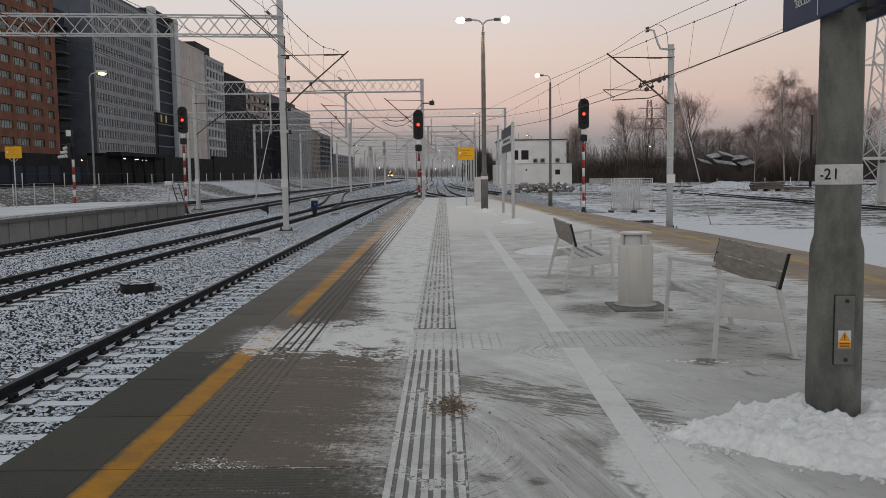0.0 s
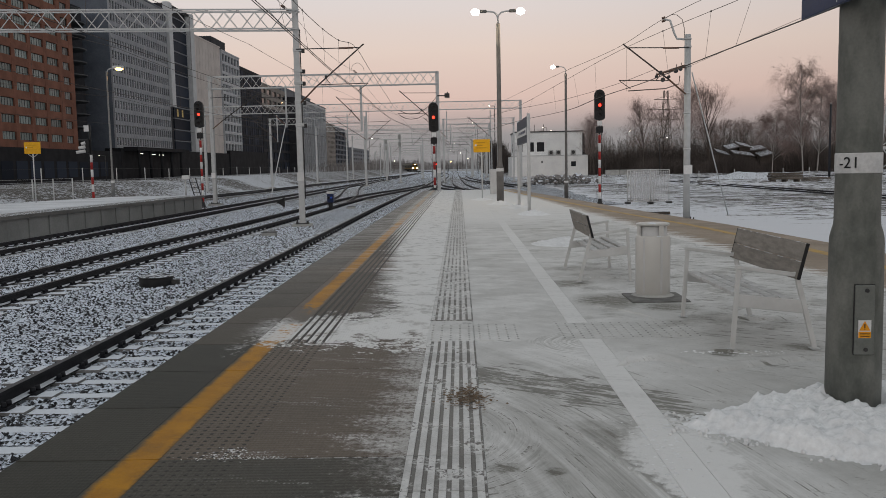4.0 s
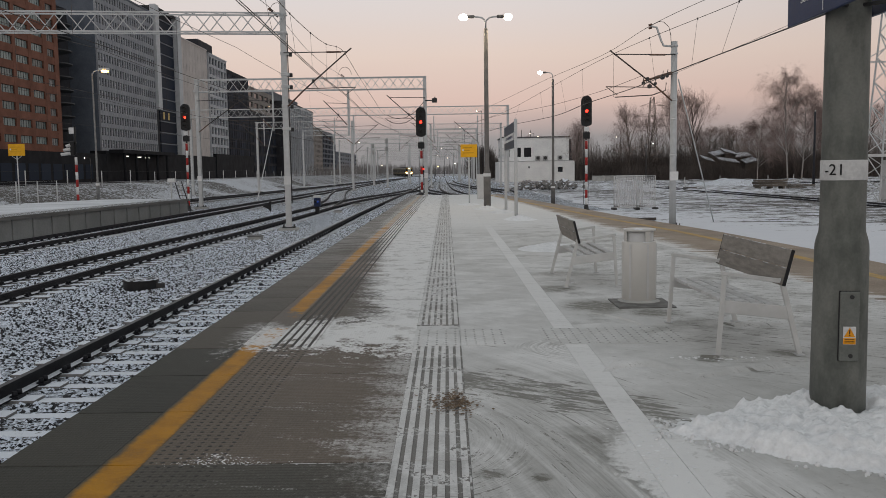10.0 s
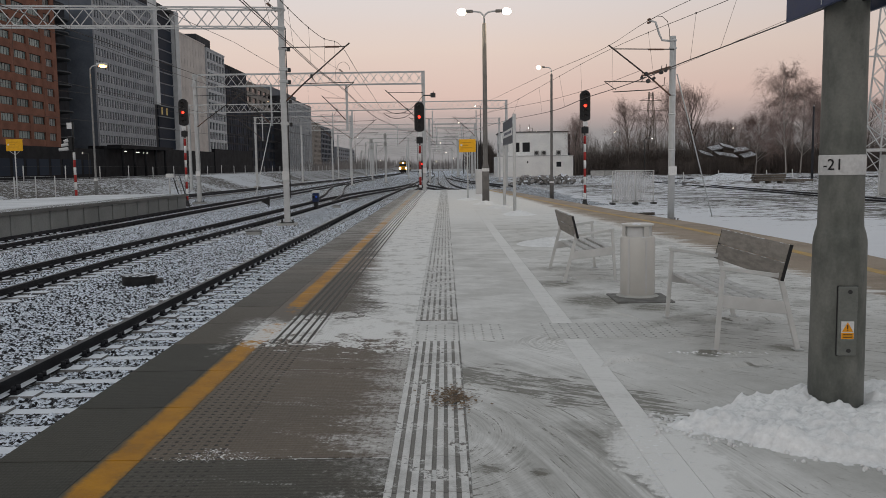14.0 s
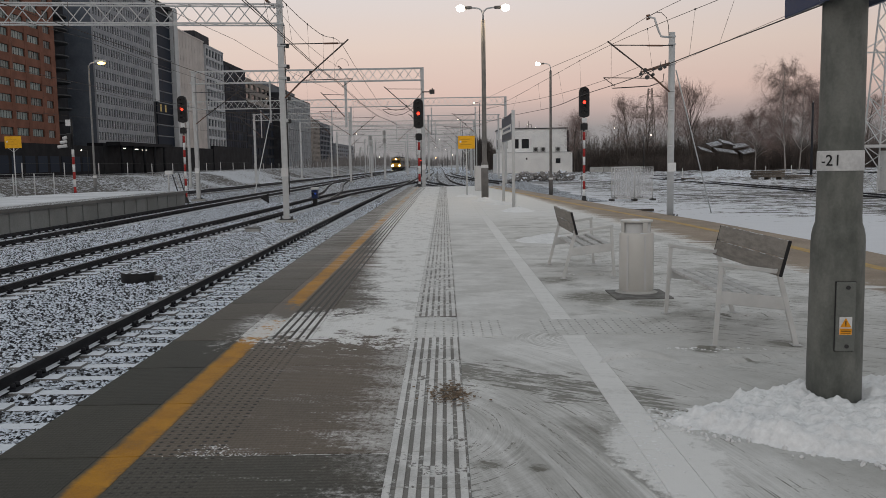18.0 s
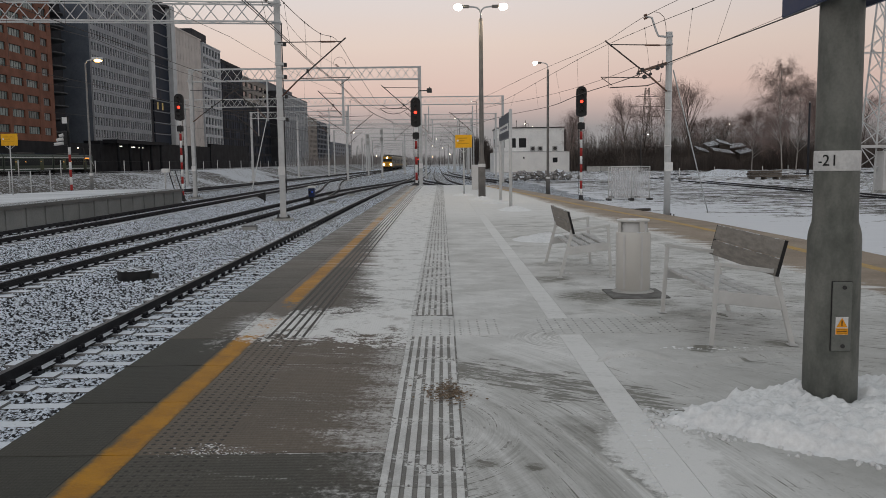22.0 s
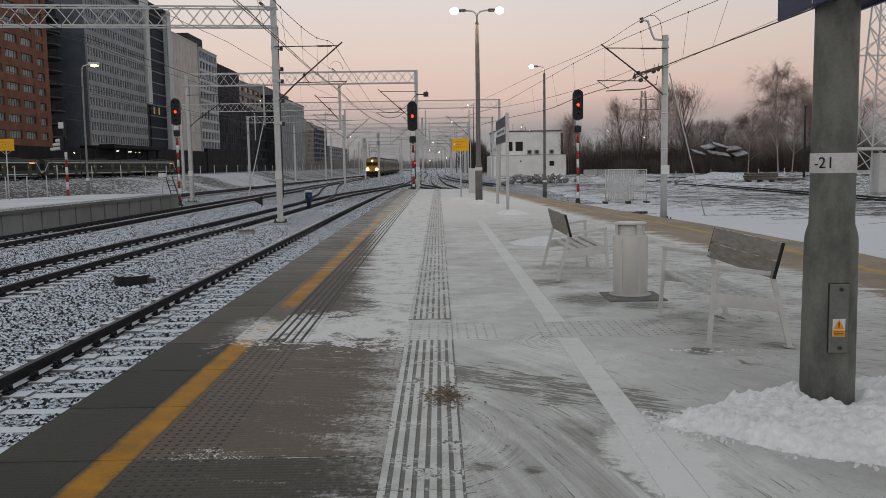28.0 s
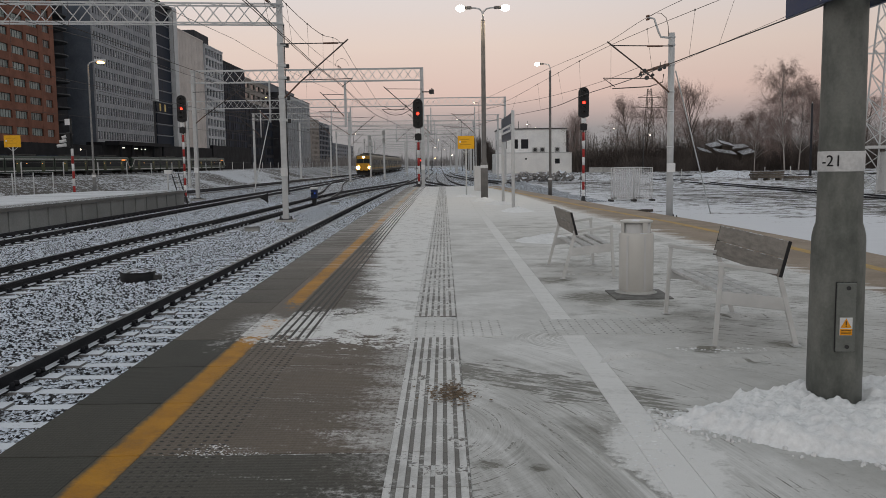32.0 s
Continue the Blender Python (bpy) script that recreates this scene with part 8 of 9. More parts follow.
def grow(rng, h, style):
    """Trunk and limb sticks, and twig sticks, of a bare tree."""
    wood, twig = [], []
    droop = {"birch": 0.30, "round": 0.02, "poplar": -0.05}[style]
    ang = {"birch": (0.5, 0.95), "round": (0.5, 1.0), "poplar": (0.25, 0.5)}[style]

    def shoot(p, d, length, r, n, out, sag, wig):
        pts = [(p, r)]
        for i in range(n):
            d = (d + Vector((rng.uniform(-wig, wig), rng.uniform(-wig, wig), rng.uniform(-wig, wig) - sag * (i + 1) / n))).normalized()
            p = p + d * (length / n)
            r1 = max(r * (1 - 0.75 * (i + 1) / n), 0.010)
            out.append((pts[-1][0], p, pts[-1][1], r1))
            pts.append((p, r1))
        return pts

    def side(d, a):
        u, w = frame_axes(d)
        t = rng.uniform(0, 2 * math.pi)
        return (d * math.cos(a) + (u * math.cos(t) + w * math.sin(t)) * math.sin(a)).normalized()
    trunk = shoot(Vector((0, 0, -0.4)), Vector((rng.uniform(-0.08, 0.08), rng.uniform(-0.08, 0.08), 1)).normalized(), h, h * 0.011, 10, wood, 0, 0.05)
    for k in range(26):
        f = 0.22 + 0.74 * (k + rng.random()) / 26
        i = min(int(f * 10), 9)
        p = trunk[i][0].lerp(trunk[i + 1][0], f * 10 - i)
        ln = h * (0.40 * math.sin(math.pi * min(1.0, 0.25 + 0.72 * f)) + 0.05) * rng.uniform(0.75, 1.15)
        limb = shoot(p, side(Vector((0, 0, 1)), rng.uniform(*ang)), ln, h * 0.0042, 5, wood, droop * 0.35, 0.13)
        for j in range(10):
            g = 0.25 + 0.75 * rng.random()
            a = min(int(g * 5), 4)
            q = limb[a][0].lerp(limb[a + 1][0], g * 5 - a)
            dl = (limb[a + 1][0] - limb[a][0]).normalized()
            sub = shoot(q, side(dl, rng.uniform(0.35, 0.8)), ln * rng.uniform(0.3, 0.5), 0.024, 3, twig, droop, 0.15)
            for _ in range(16 if style != "birch" else 24):
                e = rng.randrange(1, 4)
                ds = (sub[e][0] - sub[e - 1][0]).normalized()
                shoot(sub[e][0], side(ds, rng.uniform(0.3, 0.9)), ln * rng.uniform(0.12, 0.26) * (1.5 if style == "birch" else 1.0) + 0.3, 0.015, 2 if style != "birch" else 3, twig, droop * 2.2, 0.15)
    return wood, twig


def tree_kind(seed, h, style, bark, label, twr=1.0):
    rng = random.Random(seed)
    wood, twig = grow(rng, h, style)
    twig = [(a, b_, max(c * 0.5, 0.0058) * twr, max(d * 0.4, 0.0045) * twr) for a, b_, c, d in twig]
    t = thing("bare_tree", pose(0, 0, 0), label, "tree", "bare trees")
    part("trunk", seg_mesh("trunk", wood, bark), None, t)
    part("crown", seg_mesh("crown", twig, M_TWIG), None, t, "leafless crown of thin twigs")
    return t


KINDS = [
    tree_kind(3, 19.0, "birch", M_BIRCH, "tall leafless birch with pale trunk and drooping twigs"),
    tree_kind(11, 15.0, "round", M_BARK, "leafless brown tree at the edge of a yard", 0.8),
    tree_kind(17, 14.0, "poplar", M_BARK, "slender leafless tree at the edge of a yard", 0.8),
    tree_kind(29, 12.0, "birch", M_BIRCH, "leafless young birch with drooping twigs"),
]
TREES = [(0, 60.8, 152, 1.0, 0), (3, 65.0, 156, 1.3, 70), (3, 57.6, 158, 0.9, 130), (2, 44.2, 168, 1.1, 10), (2, 49.6, 170, 1.1, 90),
         (2, 37.2, 172, 0.95, 150), (2, 24.4, 160, 0.72, 20), (2, 25.8, 164, 0.65, 80), 
         (1, 61.5, 200, 0.75, 100), (2, 67.0, 200, 0.75, 70), (1, 72.5, 195, 0.8, 170), (2, 78.5, 180, 0.95, 30), (1, 82.0, 178, 0.9, 250), (2, 28.0, 200, 0.62, 45), (1, 20.5, 215, 0.7, 120),
         (1, 27.0, 240, 0.65, 310), (2, 75.0, 170, 0.85, 320), (1, 87.0, 176, 0.95, 60), (1, 42.3, 178, 0.85, 77), (1, 65.5, 210, 0.8, 15), (2, 53.5, 185, 0.7, 300)]
first = set()
for k, x_, y_, s, a in TREES:
    m_ = pose(x_, y_, ground_z(x_, y_), 0, 0, a) @ Matrix.Diagonal((s * (0.74 if k == 0 else 1), s * (0.74 if k == 0 else 1), s, 1))
    if k not in first:
        first.add(k)
        KINDS[k].matrix_world = m_
    else:
        ob = copy_thing(KINDS[k], pose(x_, y_, ground_z(x_, y_), 0, 0, a))
        ob.scale = (s, s, s)


# Far brush kept pale: the haze over it is put into the colour.
M_HAZED = mat("hazed_far_brush", (0.20, 0.185, 0.18), (0.30, 0.285, 0.28), 0.12, 2, 0.95, bump=0, island=True, vary=0.3)


def woods(name, label, x0, x1, y0, y1, h, count, seed, thick=0.05, material=None, twigs=7):
    """Leafless thicket: leaning stems that fork into fans of fine shoots."""
    rng = random.Random(seed)
    u = rng.uniform
    segs = []
    for _ in range(count):
        x, y = u(x0, x1), u(y0, y1)
        g = ground_z(x, y) - 0.2
        hh = h * (0.45 + 0.55 * rng.random()) * (0.78 + 0.5 * noise.noise((x * 0.13, y * 0.1, seed)))
        p = Vector((x, y, g))
        q = p + Vector((u(-0.12, 0.12), u(-0.12, 0.12), 1)) * hh
        r = thick * (0.6 + 0.6 * rng.random())
        segs.append((p, q, r, r * 0.25))
        for _k in range(twigs):
            f = u(0.15, 0.95)
            a = p.lerp(q, f)
            b_ = a + Vector((u(-1, 1), u(-1, 1), u(0.3, 1.5))) * (hh * (1.15 - f) * 0.28)
            segs.append((a, b_, r * 0.45, r * 0.18))
            segs.append((a.lerp(b_, 0.6), b_ + Vector((u(-1, 1), u(-1, 1), u(0.0, 1.2))) * (hh * 0.08), r * 0.3, r * 0.15))
    ob = new(name, seg_mesh(name, segs, material or M_WOODS))
    tagged(ob, label, "woods", kind="stuff")


M_THICK = mat("dark_thicket", (0.080, 0.068, 0.062), (0.13, 0.11, 0.10), 0.12, 2, 0.95, bump=0, island=True, vary=0.3)
woods("winter_woods", "tall fine leafless brush behind the yard", 26, 105, 186, 215, 11.5, 3600, 4, 0.040, twigs=9)
woods("winter_woods", "dense dark leafless thicket behind the yard", 24, 105, 176, 186, 6.6, 6500, 14, 0.055, M_THICK, 7)
woods("winter_woods", "dense dark leafless brush beside the signal building", 7.5, 13.5, 245, 275, 14.0, 1700, 5, 0.085, M_THICK)
woods("winter_woods", "far dark leafless brush along the horizon", -80, 140, 620, 700, 10, 1500, 6, 0.22, M_HAZED, 4)
woods("winter_woods", "dark scrub along the embankment top", -60, -28, 330, 480, 6.5, 800, 7, 0.10, M_HAZED, 4)
woods("winter_woods", "low dark brush before snowy shed roofs", 34, 72, 160, 166, 4.4, 2600, 12, 0.045, M_THICK)
woods("winter_woods", "dark leafless woods beyond the yard", 13, 45, 250, 300, 9.0, 1800, 9, 0.09)
woods("dry_weeds", "dry dark weeds poking through snow on the embankment", -33, -25.6, 40, 150, 0.30, 4200, 15, 0.018, M_THICK, 4)


def pylon(name, x, y, z, h, w, label, arms, steel=None):
    t = thing(name, pose(x, y, z), label, "pylon", "lattice pylons")
    n = max(10, int(h / (w * 1.1)))
    lv = [(h * i / n, w * (1 - 0.72 * i / n)) for i in range(n + 1)]
    th = 0.05 + 0.0002 * y
    for sx in (-1, 1):
        for sy in (-1, 1):
            part("leg", rods([((sx * w / 2, sy * w / 2, -0.3), (sx * lv[-1][1] / 2, sy * lv[-1][1] / 2, h), th)], 4), steel or M_STEEL, t)
    for (z0, w0), (z1, w1) in zip(lv, lv[1:]):
        for s in (-1, 1):
            part("cross_brace", rods([((-w0 / 2, s * w0 / 2, z0), (w1 / 2, s * w1 / 2, z1), th * 0.6), ((w0 / 2, s * w0 / 2, z0), (-w1 / 2, s * w1 / 2, z1), th * 0.6)], 4), steel or M_STEEL, t)
            part("cross_brace", rods([((s * w0 / 2, -w0 / 2, z0), (s * w1 / 2, w1 / 2, z1), th * 0.6)], 4), steel or M_STEEL, t)
    for az, aw in arms:
        part("cross_arm", rods([((-aw, 0, az), (aw, 0, az), th), ((-aw, 0, az), (0, 0, az + 1.2), th * 0.6), ((aw, 0, az), (0, 0, az + 1.2), th * 0.6)], 4), steel or M_STEEL, t)
    return t


lm = thing("equipment_cabin", pose(29.3, 55.6, -1.0), "pale grey steel equipment cabin at a lattice mast", "cabin")
part("plinth", bbox(-0.75, -0.6, -0.1, 0.9, 0.6, 0.2), M_CONC, lm)
part("body", bbox(-0.7, -0.55, 0.2, 0.85, 0.55, 2.75, bevel=0.03), M_GREYP, lm)
part("door", bbox(-0.55, -0.575, 0.3, 0.05, -0.552, 2.55, bevel=0.008), M_GREYP, lm)
part("cable_tray", bbox(-2.1, -0.25, 2.95, 1.4, 0.25, 3.15, bevel=0.02), M_GREYP, lm, "pale cable tray across the mast")
for k in range(3):
    part("riser_cable", rods([((0.35 + 0.16 * k, 0.2, 3.1), (0.3 + 0.16 * k, 0.5, 13.0), 0.03)], 6), M_STEEL_D, lm)
pylon("lattice_pylon", 29.6, 56.9, -1.0, 16, 2.7, "grey steel lattice mast beside the yard", ((9.2, 2.2),))
pylon("lattice_pylon", 72.2, 300, -1.0, 27, 4.4, "far brown lattice power pylon", ((17, 5), (20.5, 6), (24, 4)), M_BARK)
pl = thing("timber_pole", pose(46.5, 108, -1.0), "dark wooden pole in the yard", "pole")
part("pole", rods([((0, 0, -0.2), (0, 0, 9.2), 0.16, 0.12)], 8), M_DARKF, pl)
part("insulator", rods([((0, 0, 9.2), (0, 0, 9.4), 0.05)], 6), M_STEEL, pl)
cab = thing("relay_cabinet", pose(1.85, 43.5, 0), "pale grey relay cabinet at the platform end", "cabinet")
part("body", bbox(-0.3, -0.3, 0, 0.3, 0.3, 1.25, bevel=0.02), M_GREYP, cab)
part("door", bbox(-0.26, -0.325, 0.1, 0.26, -0.302, 1.15, bevel=0.005), M_GREYP, cab)
# railing on the back of the side platform
rl = thing("platform_railing", None, "thin grey wire railing along the side platform", "railing")
pts_ = [(-24.3 + 0.105 * k * 1.0 if k > 6 else -24.3, 31 + 2.2 * k) for k in range(-3, 10)]
for (x_, y_) in pts_:
    part("post", rods([((x_, y_, -0.4), (x_, y_, 1.2), 0.035)], 6), M_STEEL, rl)
for z_ in (1.18, 0.75, 0.35):
    part("rail_wire", tubes([(x_, y_, z_) for x_, y_ in pts_], 0.006, 5), M_STEEL, rl)
# fence along the crest of the embankment
fe = thing("embankment_fence", None, "thin pale post and wire fence on the embankment", "fence")
for k in range(26):
    y_ = 60 + 7.5 * k
    g_ = ground_z(-33.5, y_)
    part("post", rods([((-33.5, y_, g_ - 0.2), (-33.5, y_, g_ + 1.35), 0.05)], 6), M_STEEL, fe)
part("wire", tubes([(-33.5, 60 + 7.5 * k, ground_z(-33.5, 60 + 7.5 * k) + 1.3) for k in range(26)], 0.008, 4), M_STEEL_D, fe)
# line behind the embankment, for the suburban train
st = thing("railway_track", None, "far railway track behind the embankment", "railway track", "station tracks", "structure")
for s_ in (-0.7535, 0.7535):
    v, f = sweep(SUB_LINE, [(a + s_, b_) for a, b_ in RAIL_PROF], -0.12)
    part("rail", mesh_of("rail", v, f, M_RAIL), None, st)
v, f = sweep(SUB_LINE, [(-1.9, -0.7), (1.9, -0.7), (1.4, -0.29), (-1.4, -0.29)], 0.0)
part("track_bed", mesh_of("track_bed", v, f, M_CONC), None, st)
# red lamp of a far signal
fs = thing("far_signal", pose(-4.05, 150, -1.0), "far signal with a small red lamp", "railway signal", "light signals")
part("pole", rods([((0, 0, -0.1), (0, 0, 2.4), 0.06)], 6), M_STEEL_D, fs)
part("signal_head", bbox(-0.2, -0.1, 2.3, 0.2, 0.1, 3.3, bevel=0.05), M_BLACK, fs)
part("lens", rods([((0, -0.1, 2.82), (0, -0.14, 2.82), 0.12)], 10), M_LENS_R, fs, "glowing red lens")
# ------------------------------------------------------------------ trains
M_TYEL = mat("yellow_train_front", (0.40, 0.21, 0.022), (0.47, 0.25, 0.028), 1, 20, 0.45, bump=0.05)
M_TBODY = mat("grimy_brown_train_side", (0.135, 0.118, 0.088), (0.19, 0.165, 0.12), 0.6, 12, 0.5, bump=0.05)
M_TROOF = mat("dark_train_roof", (0.05, 0.05, 0.05), (0.08, 0.078, 0.075), 1, 20, 0.7, bump=0.1)
M_UNDER = mat("black_underframe", (0.02, 0.019, 0.018), (0.035, 0.033, 0.03), 2, 20, 0.8, bump=0.1)
M_HEAD = glow("headlight_lens", (1.0, 0.66, 0.22), 26)
M_HEAD_T = glow("top_headlight_lens", (1.0, 0.72, 0.30), 14)
M_TGREEN = mat("dark_green_train_side", (0.018, 0.034, 0.024), (0.028, 0.046, 0.033), 0.8, 15, 0.45, bump=0.05)
M_TWHITE = mat("pale_train_stripe", (0.58, 0.60, 0.59), (0.66, 0.68, 0.67), 1, 20, 0.5, bump=0.05)
G_TRAIN = glass("train_window_glass", (0.02, 0.024, 0.026), 0.15, 0.12)


def shell(length, width, z0, z1, crown=0.45, nose=0.0, wall=None):
    """Car body with rounded shoulders, along y, front at -y; nose: slope of the front."""
    prof = []
    hw = width / 2
    prof += [(-hw + 0.05, z0), (hw - 0.05, z0), (hw, z0 + 0.08), (hw, z1 - crown)]
    for k in range(1, 6):
        a = math.pi / 2 * k / 6
        prof.append((hw - crown * 1.1 * (1 - math.cos(a)), z1 - crown + crown * math.sin(a)))
    prof += [(0.0, z1 + 0.06)]
    for k in range(5, 0, -1):
        a = math.pi / 2 * k / 6
        prof.append((-(hw - crown * 1.1 * (1 - math.cos(a))), z1 - crown + crown * math.sin(a)))
    prof += [(-hw, z1 - crown), (-hw, z0 + 0.08)]
    bm = bmesh.new()
    L = length / 2
    stations = [(-L, 0.0), (-L + 0.5, 1.0), (L - 0.02, 1.0), (L, 1.0)] if nose else [(-L, 1.0), (L, 1.0)]
    rings = []
    for y, q in stations:
        ring = []
        for x, z in prof:
            yy = y
            sx = 1.0 if q else 0.93
            if nose and y == -L:
                yy = y + nose * max(0.0, (z - z0 - 1.0)) / (z1 - z0)
            ring.append(bm.verts.new((x * sx, yy, z)))
        rings.append(ring)
    n = len(prof)
    for a, b_ in zip(rings, rings[1:]):
        for k in range(n):
            bm.faces.new((a[k], a[(k + 1) % n], b_[(k + 1) % n], b_[k]))
    bm.faces.new(rings[0][::-1])
    bm.faces.new(rings[-1])
    bmesh.ops.recalc_face_normals(bm, faces=bm.faces)
    return bm


def bogie(t, y, gauge=1.507):
    part("bogie_frame", bbox(-1.1, y - 1.6, 0.35, 1.1, y + 1.6, 0.75, bevel=0.05), M_UNDER, t)
    for dy in (-1.25, 1.25):
        for s in (-1, 1):
            part("wheel", rods([((s * 0.66, y + dy, 0.46), (s * 0.80, y + dy, 0.46), 0.46)], 18), M_UNDER, t)


def main_car(front):
    """Car of the commuter train; its origin is at rail height."""
    t = thing("train_car", None, "yellow-fronted electric train car with lit headlights on the track" if front else "grimy grey electric train car on the track", "train", "cars of the commuter train")
    L = 21.0
    part("body", shell(L, 2.86, 0.95, 3.75, 0.5, 0.5 if front else 0), M_TBODY, t)
    part("skirt", bbox(-1.35, -L / 2 + 0.4, 0.55, 1.35, L / 2 - 0.4, 0.95), M_UNDER, t)
    part("roof_strip", bbox(-0.75, -L / 2 + 1.6, 3.78, 0.75, L / 2 - 0.6, 3.92, bevel=0.05), M_TROOF, t)
    for k in range(4):
        part("roof_box", bbox(-0.5, -L / 2 + 4 + 4 * k, 3.9, 0.5, -L / 2 + 5.4 + 4 * k, 4.12, bevel=0.05), M_TROOF, t)
    for s in (-1, 1):
        for k in range(9):
            y = -L / 2 + 2.4 + 2.05 * k
            if k in (2, 6):
                part("door", bbox(s * 1.435 - 0.012, y - 0.65, 1.0, s * 1.435 + 0.012, y + 0.65, 3.05), M_TYEL if k == 99 else M_TROOF, t)
            else:
                part("window", bbox(s * 1.435 - 0.01, y - 0.72, 1.95, s * 1.435 + 0.01, y + 0.72, 2.85), G_TRAIN, t)
        part("side_stripe", bbox(s * 1.437 - 0.008, -L / 2 + 1.0, 1.25, s * 1.437 + 0.008, L / 2 - 0.4, 1.45), M_TYEL, t, "yellow stripe")
    for y in (-7.2, 7.2):
        bogie(t, y)
    if front:
        y0 = -L / 2
        face = part("front_mask", bbox(-1.34, y0 - 0.06, 0.95, 1.34, y0 + 0.02, 2.25, bevel=0.03), M_TYEL, t, "yellow front panel")
        part("front_visor", bbox(-1.22, y0 + 0.02, 2.95, 1.22, y0 + 0.4, 3.55, bevel=0.12), M_TYEL, t, "yellow brow over the windscreen")
        for s in (-1, 1):
            part("windscreen", bbox(min(s * 0.06, s * 1.16), y0 - 0.02, 2.28, max(s * 0.06, s * 1.16), y0 + 0.3, 3.0), G_TRAIN, t)
            part("headlight", rods([((s * 1.0, y0 - 0.05, 1.5), (s * 1.0, y0 - 0.14, 1.5), 0.31 if s < 0 else 0.25)], 14), M_HEAD, face, "glowing headlight")
            part("buffer", rods([((s * 0.88, y0 - 0.05, 1.06), (s * 0.88, y0 - 0.55, 1.06), 0.16)], 12), M_UNDER, t)
        part("top_headlight", rods([((0, y0 + 0.0, 3.32), (0, y0 - 0.06, 3.32), 0.2)], 14), M_HEAD_T, t, "glowing top headlight")
        part("coupler", rods([((0, y0, 0.98), (0, y0 - 0.5, 0.98), 0.12)], 8), M_UNDER, t)
        part("front_plough", bbox(-1.2, y0 - 0.1, 0.2, 1.2, y0 + 0.1, 0.6, bevel=0.03), M_UNDER, t)
        part("pantograph", rods([((-0.6, 3, 3.95), (-0.1, 4.2, 4.9), 0.03), ((0.6, 3, 3.95), (0.1, 4.2, 4.9), 0.03), ((0, 4.2, 4.9), (0, 3.2, 5.48), 0.03), ((-0.85, 3.2, 5.5), (0.85, 3.2, 5.5), 0.03)], 5), M_STEEL_D, t)
    return t


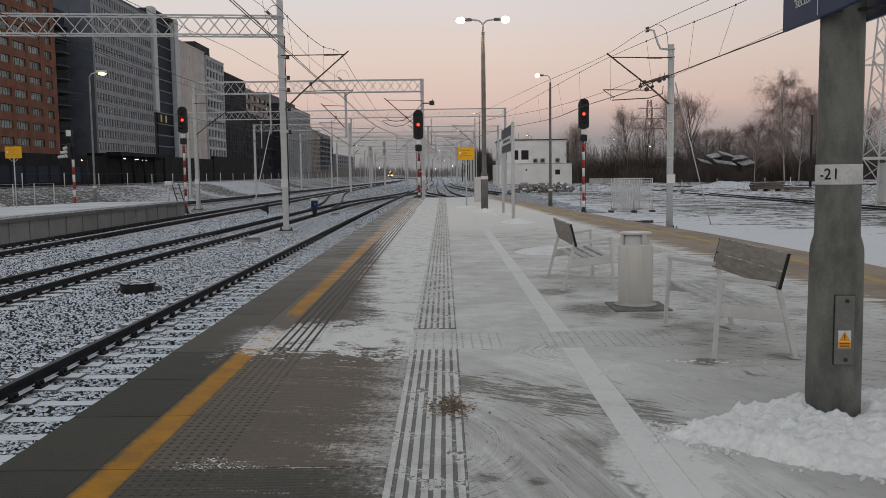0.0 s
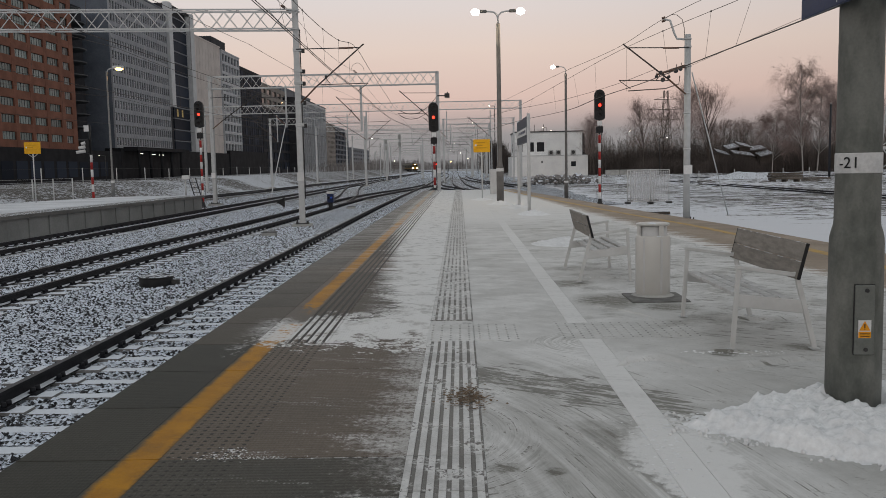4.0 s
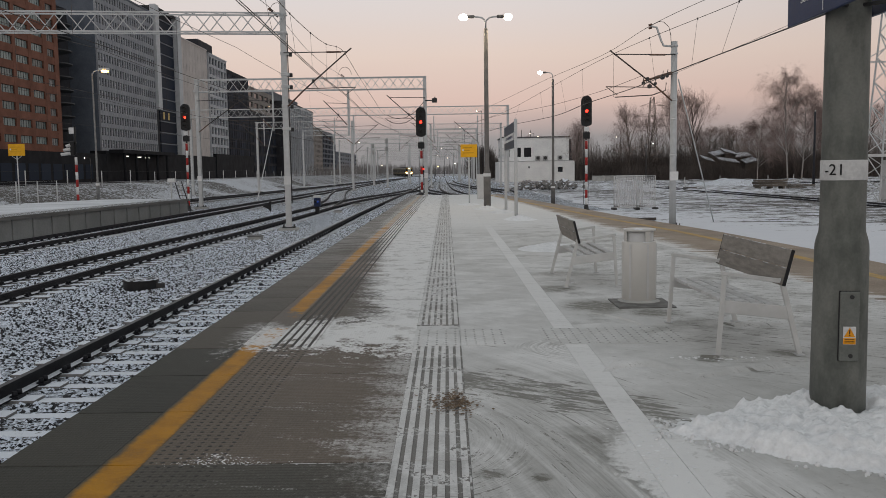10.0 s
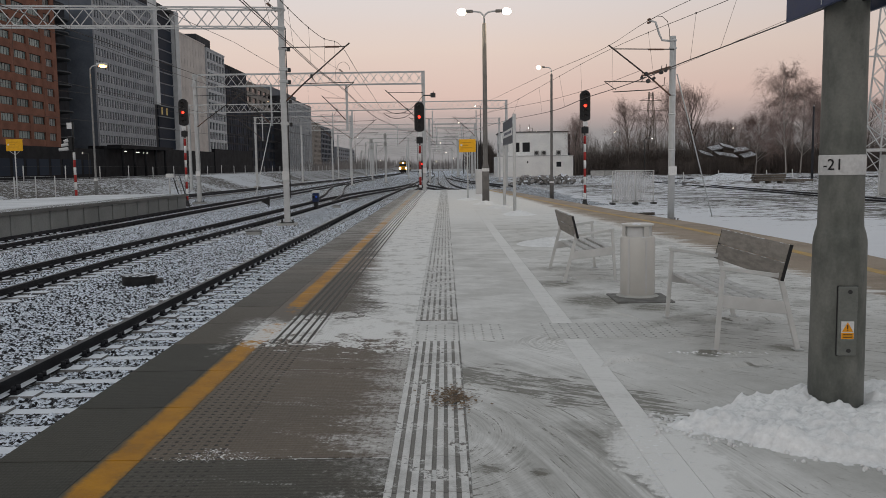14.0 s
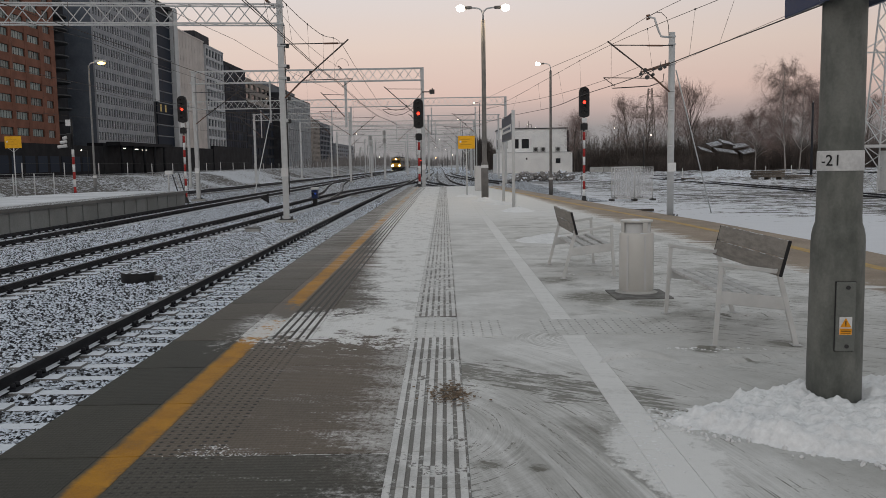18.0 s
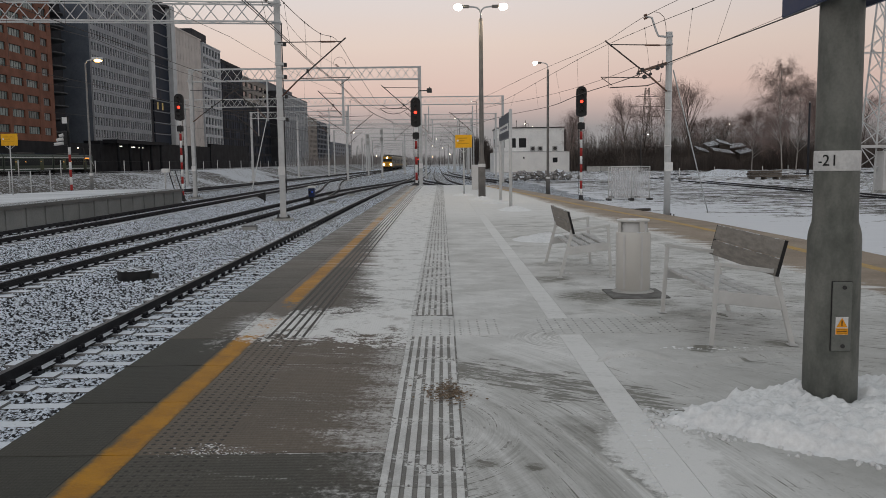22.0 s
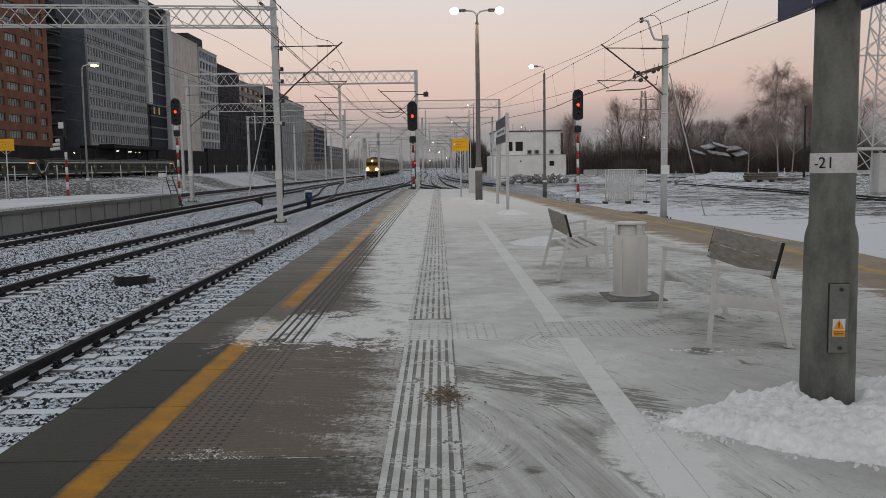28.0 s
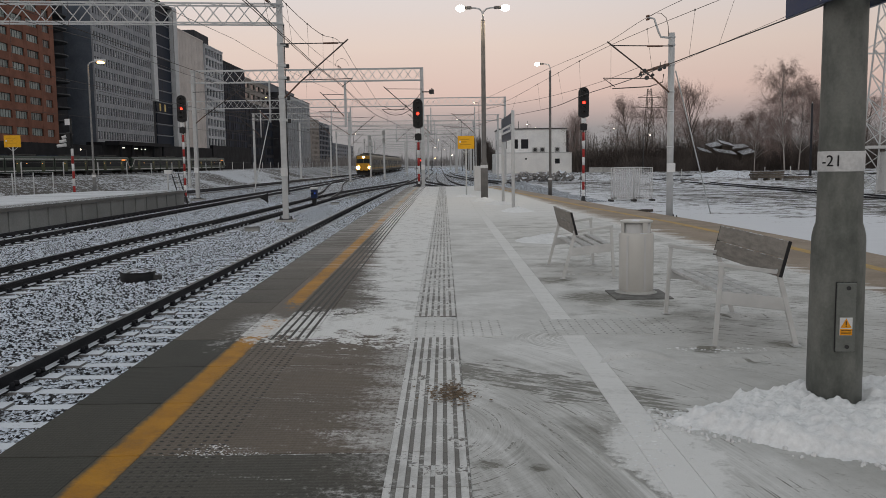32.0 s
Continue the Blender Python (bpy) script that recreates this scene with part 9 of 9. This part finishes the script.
def suburb_car(end, label):
    """Car of the green suburban train; end -1 rear cab, +1 front cab, 0 middle."""
    t = thing("suburban_train_car", None, label, "train", "cars of the suburban train")
    L = 16.6
    bm = shell(L, 2.84, 0.75, 3.85, 0.45, 1.2 if end else 0)
    if end == 1:
        bmesh.ops.rotate(bm, verts=bm.verts, cent=(0, 0, 0), matrix=Matrix.Rotation(math.pi, 3, "Z"))
    part("body", bm, M_TGREEN, t)
    a0 = -L / 2 + (1.6 if end == -1 else 0.1)
    a1 = L / 2 - (1.6 if end == 1 else 0.1)
    part("roof_unit", bbox(-0.8, -3, 3.9, 0.8, 3, 4.2, bevel=0.06), M_TROOF, t)
    for s in (-1, 1):
        part("lower_stripe", bbox(s * 1.422 - 0.012, a0, 0.98, s * 1.422 + 0.012, a1, 1.14), M_TWHITE, t, "pale lower stripe")
        part("upper_stripe", bbox(s * 1.422 - 0.012, a0, 3.18, s * 1.422 + 0.012, a1, 3.34), M_TWHITE, t, "pale upper stripe")
        part("window_band", bbox(s * 1.422 - 0.01, a0 + 0.3, 1.75, s * 1.422 + 0.01, a1 - 0.3, 2.95), G_TRAIN, t)
        for y in (-4.2, 4.2):
            part("door", bbox(s * 1.43 - 0.012, y - 0.68, 0.9, s * 1.43 + 0.012, y + 0.68, 3.0), mat("olive_green_door", (0.040, 0.052, 0.024), (0.055, 0.068, 0.030), 2, 20, 0.5), t, "olive green door")
            part("door_light", bbox(s * 1.445 - 0.01, y - 0.4, 2.38, s * 1.445 + 0.01, y - 0.2, 2.5), glow("warm_saloon_light", (1.0, 0.55, 0.15), 0.9), t, "warm saloon light")
        part("saloon_light", bbox(s * 1.436 - 0.006, -1.5, 2.38, s * 1.436 + 0.006, -1.2, 2.5), glow("warm_saloon_light", (1.0, 0.55, 0.15), 0.9), t)
    if end:
        y = end * (L / 2 - 0.62)
        part("windscreen", bbox(-1.05, y - 0.3, 2.0, 1.05, y + 0.3, 3.1, bevel=0.1), G_TRAIN, t)
        yc = end * (L / 2 - 0.35)
        part("cab_front", bbox(-1.25, yc - 0.25, 0.85, 1.25, yc + 0.28, 1.7, bevel=0.12), M_TWHITE, t, "pale cab front")
        for s in (-1, 1):
            part("cab_pillar", rods([((s * 1.40, yc + end * 0.1, 1.5), (s * 1.36, end * (L / 2 - 1.75), 3.35), 0.11)], 8), M_TWHITE, t, "pale sloping cab pillar")
            part("destination_display", bbox(s * 1.44 - 0.008, end * (L / 2 - 3.2) - 0.9, 3.02, s * 1.44 + 0.008, end * (L / 2 - 3.2) + 0.9, 3.25), glow("amber_display", (1.0, 0.28, 0.03), 1.2) if end == 1 else M_UNDER, t)
        for s in (-1, 1):
            part("tail_light", rods([((s * 0.9, y + end * 0.5, 1.35), (s * 0.9, y + end * 0.62, 1.35), 0.05)], 8), glow("tail_lamp", (1.0, 0.25, 0.05), 1.5), t)
    else:
        for e in (-1, 1):
            part("gangway", bbox(-1.1, e * (L / 2) - 0.09, 0.9, 1.1, e * (L / 2) + 0.09, 3.5), M_UNDER, t)
    for y in (-5.8, 5.8):
        bogie(t, y)
    return t


MAIN = [main_car(k == 0) for k in range(5)]
SUB = [suburb_car({0: 1, 3: -1, 4: 1, 7: -1}.get(k, 0), "dark green suburban train car with pale stripes and warm lights") for k in range(8)]

# front of the commuter train along its track: seconds and y
MAIN_T = [0, 3.5, 7, 10, 13, 16.5, 20, 24, 27.5, 30, 32]
MAIN_Y = [462, 426, 386, 345, 297, 261, 236, 209, 187, 167, 151]
# front of the suburban train: seconds and y on the line behind the embankment
SUB_T = [0, 10, 19, 20, 22, 24, 26, 28, 30, 32]
SUB_Y = [-38, 62, 157, 167, 186, 205, 220, 234, 252, 270]


def back_from(y, dist):
    """y on the commuter track a given way behind y."""
    step, s = 0.5, 0.0
    while s < dist:
        s += math.hypot(step, train_x(y + step) - train_x(y))
        y += step
    return y


def sub_x(y):
    return -91.4 + 0.077 * y


def motions():
    for k, car in enumerate(MAIN):
        rows = []
        for i in range(33):
            y = float(np.interp(i, MAIN_T, MAIN_Y))
            if 0 < i < 32:
                y = sum(float(np.interp(i + d, MAIN_T, MAIN_Y)) for d in (-1, -0.5, 0, 0.5, 1)) / 5
            ya, yb = back_from(y, 21.4 * k + 3.3), back_from(y, 21.4 * k + 17.7)
            a = math.degrees(math.atan2(train_x(ya) - train_x(yb), yb - ya))
            rows.append((i, pose((train_x(ya) + train_x(yb)) / 2, (ya + yb) / 2, RAIL_Z, 0, 0, a)))
        walk(car, rows)
    a = -math.degrees(math.atan(0.077))
    for k, car in enumerate(SUB):
        rows = []
        for i in range(0, 33):
            y = float(np.interp(i, SUB_T, SUB_Y)) - 8.4 - 16.75 * k - (0.8 if k > 3 else 0)
            rows.append((i, pose(sub_x(y), y, -0.12, 0, 0, a)))
        walk(car, rows)


motions()
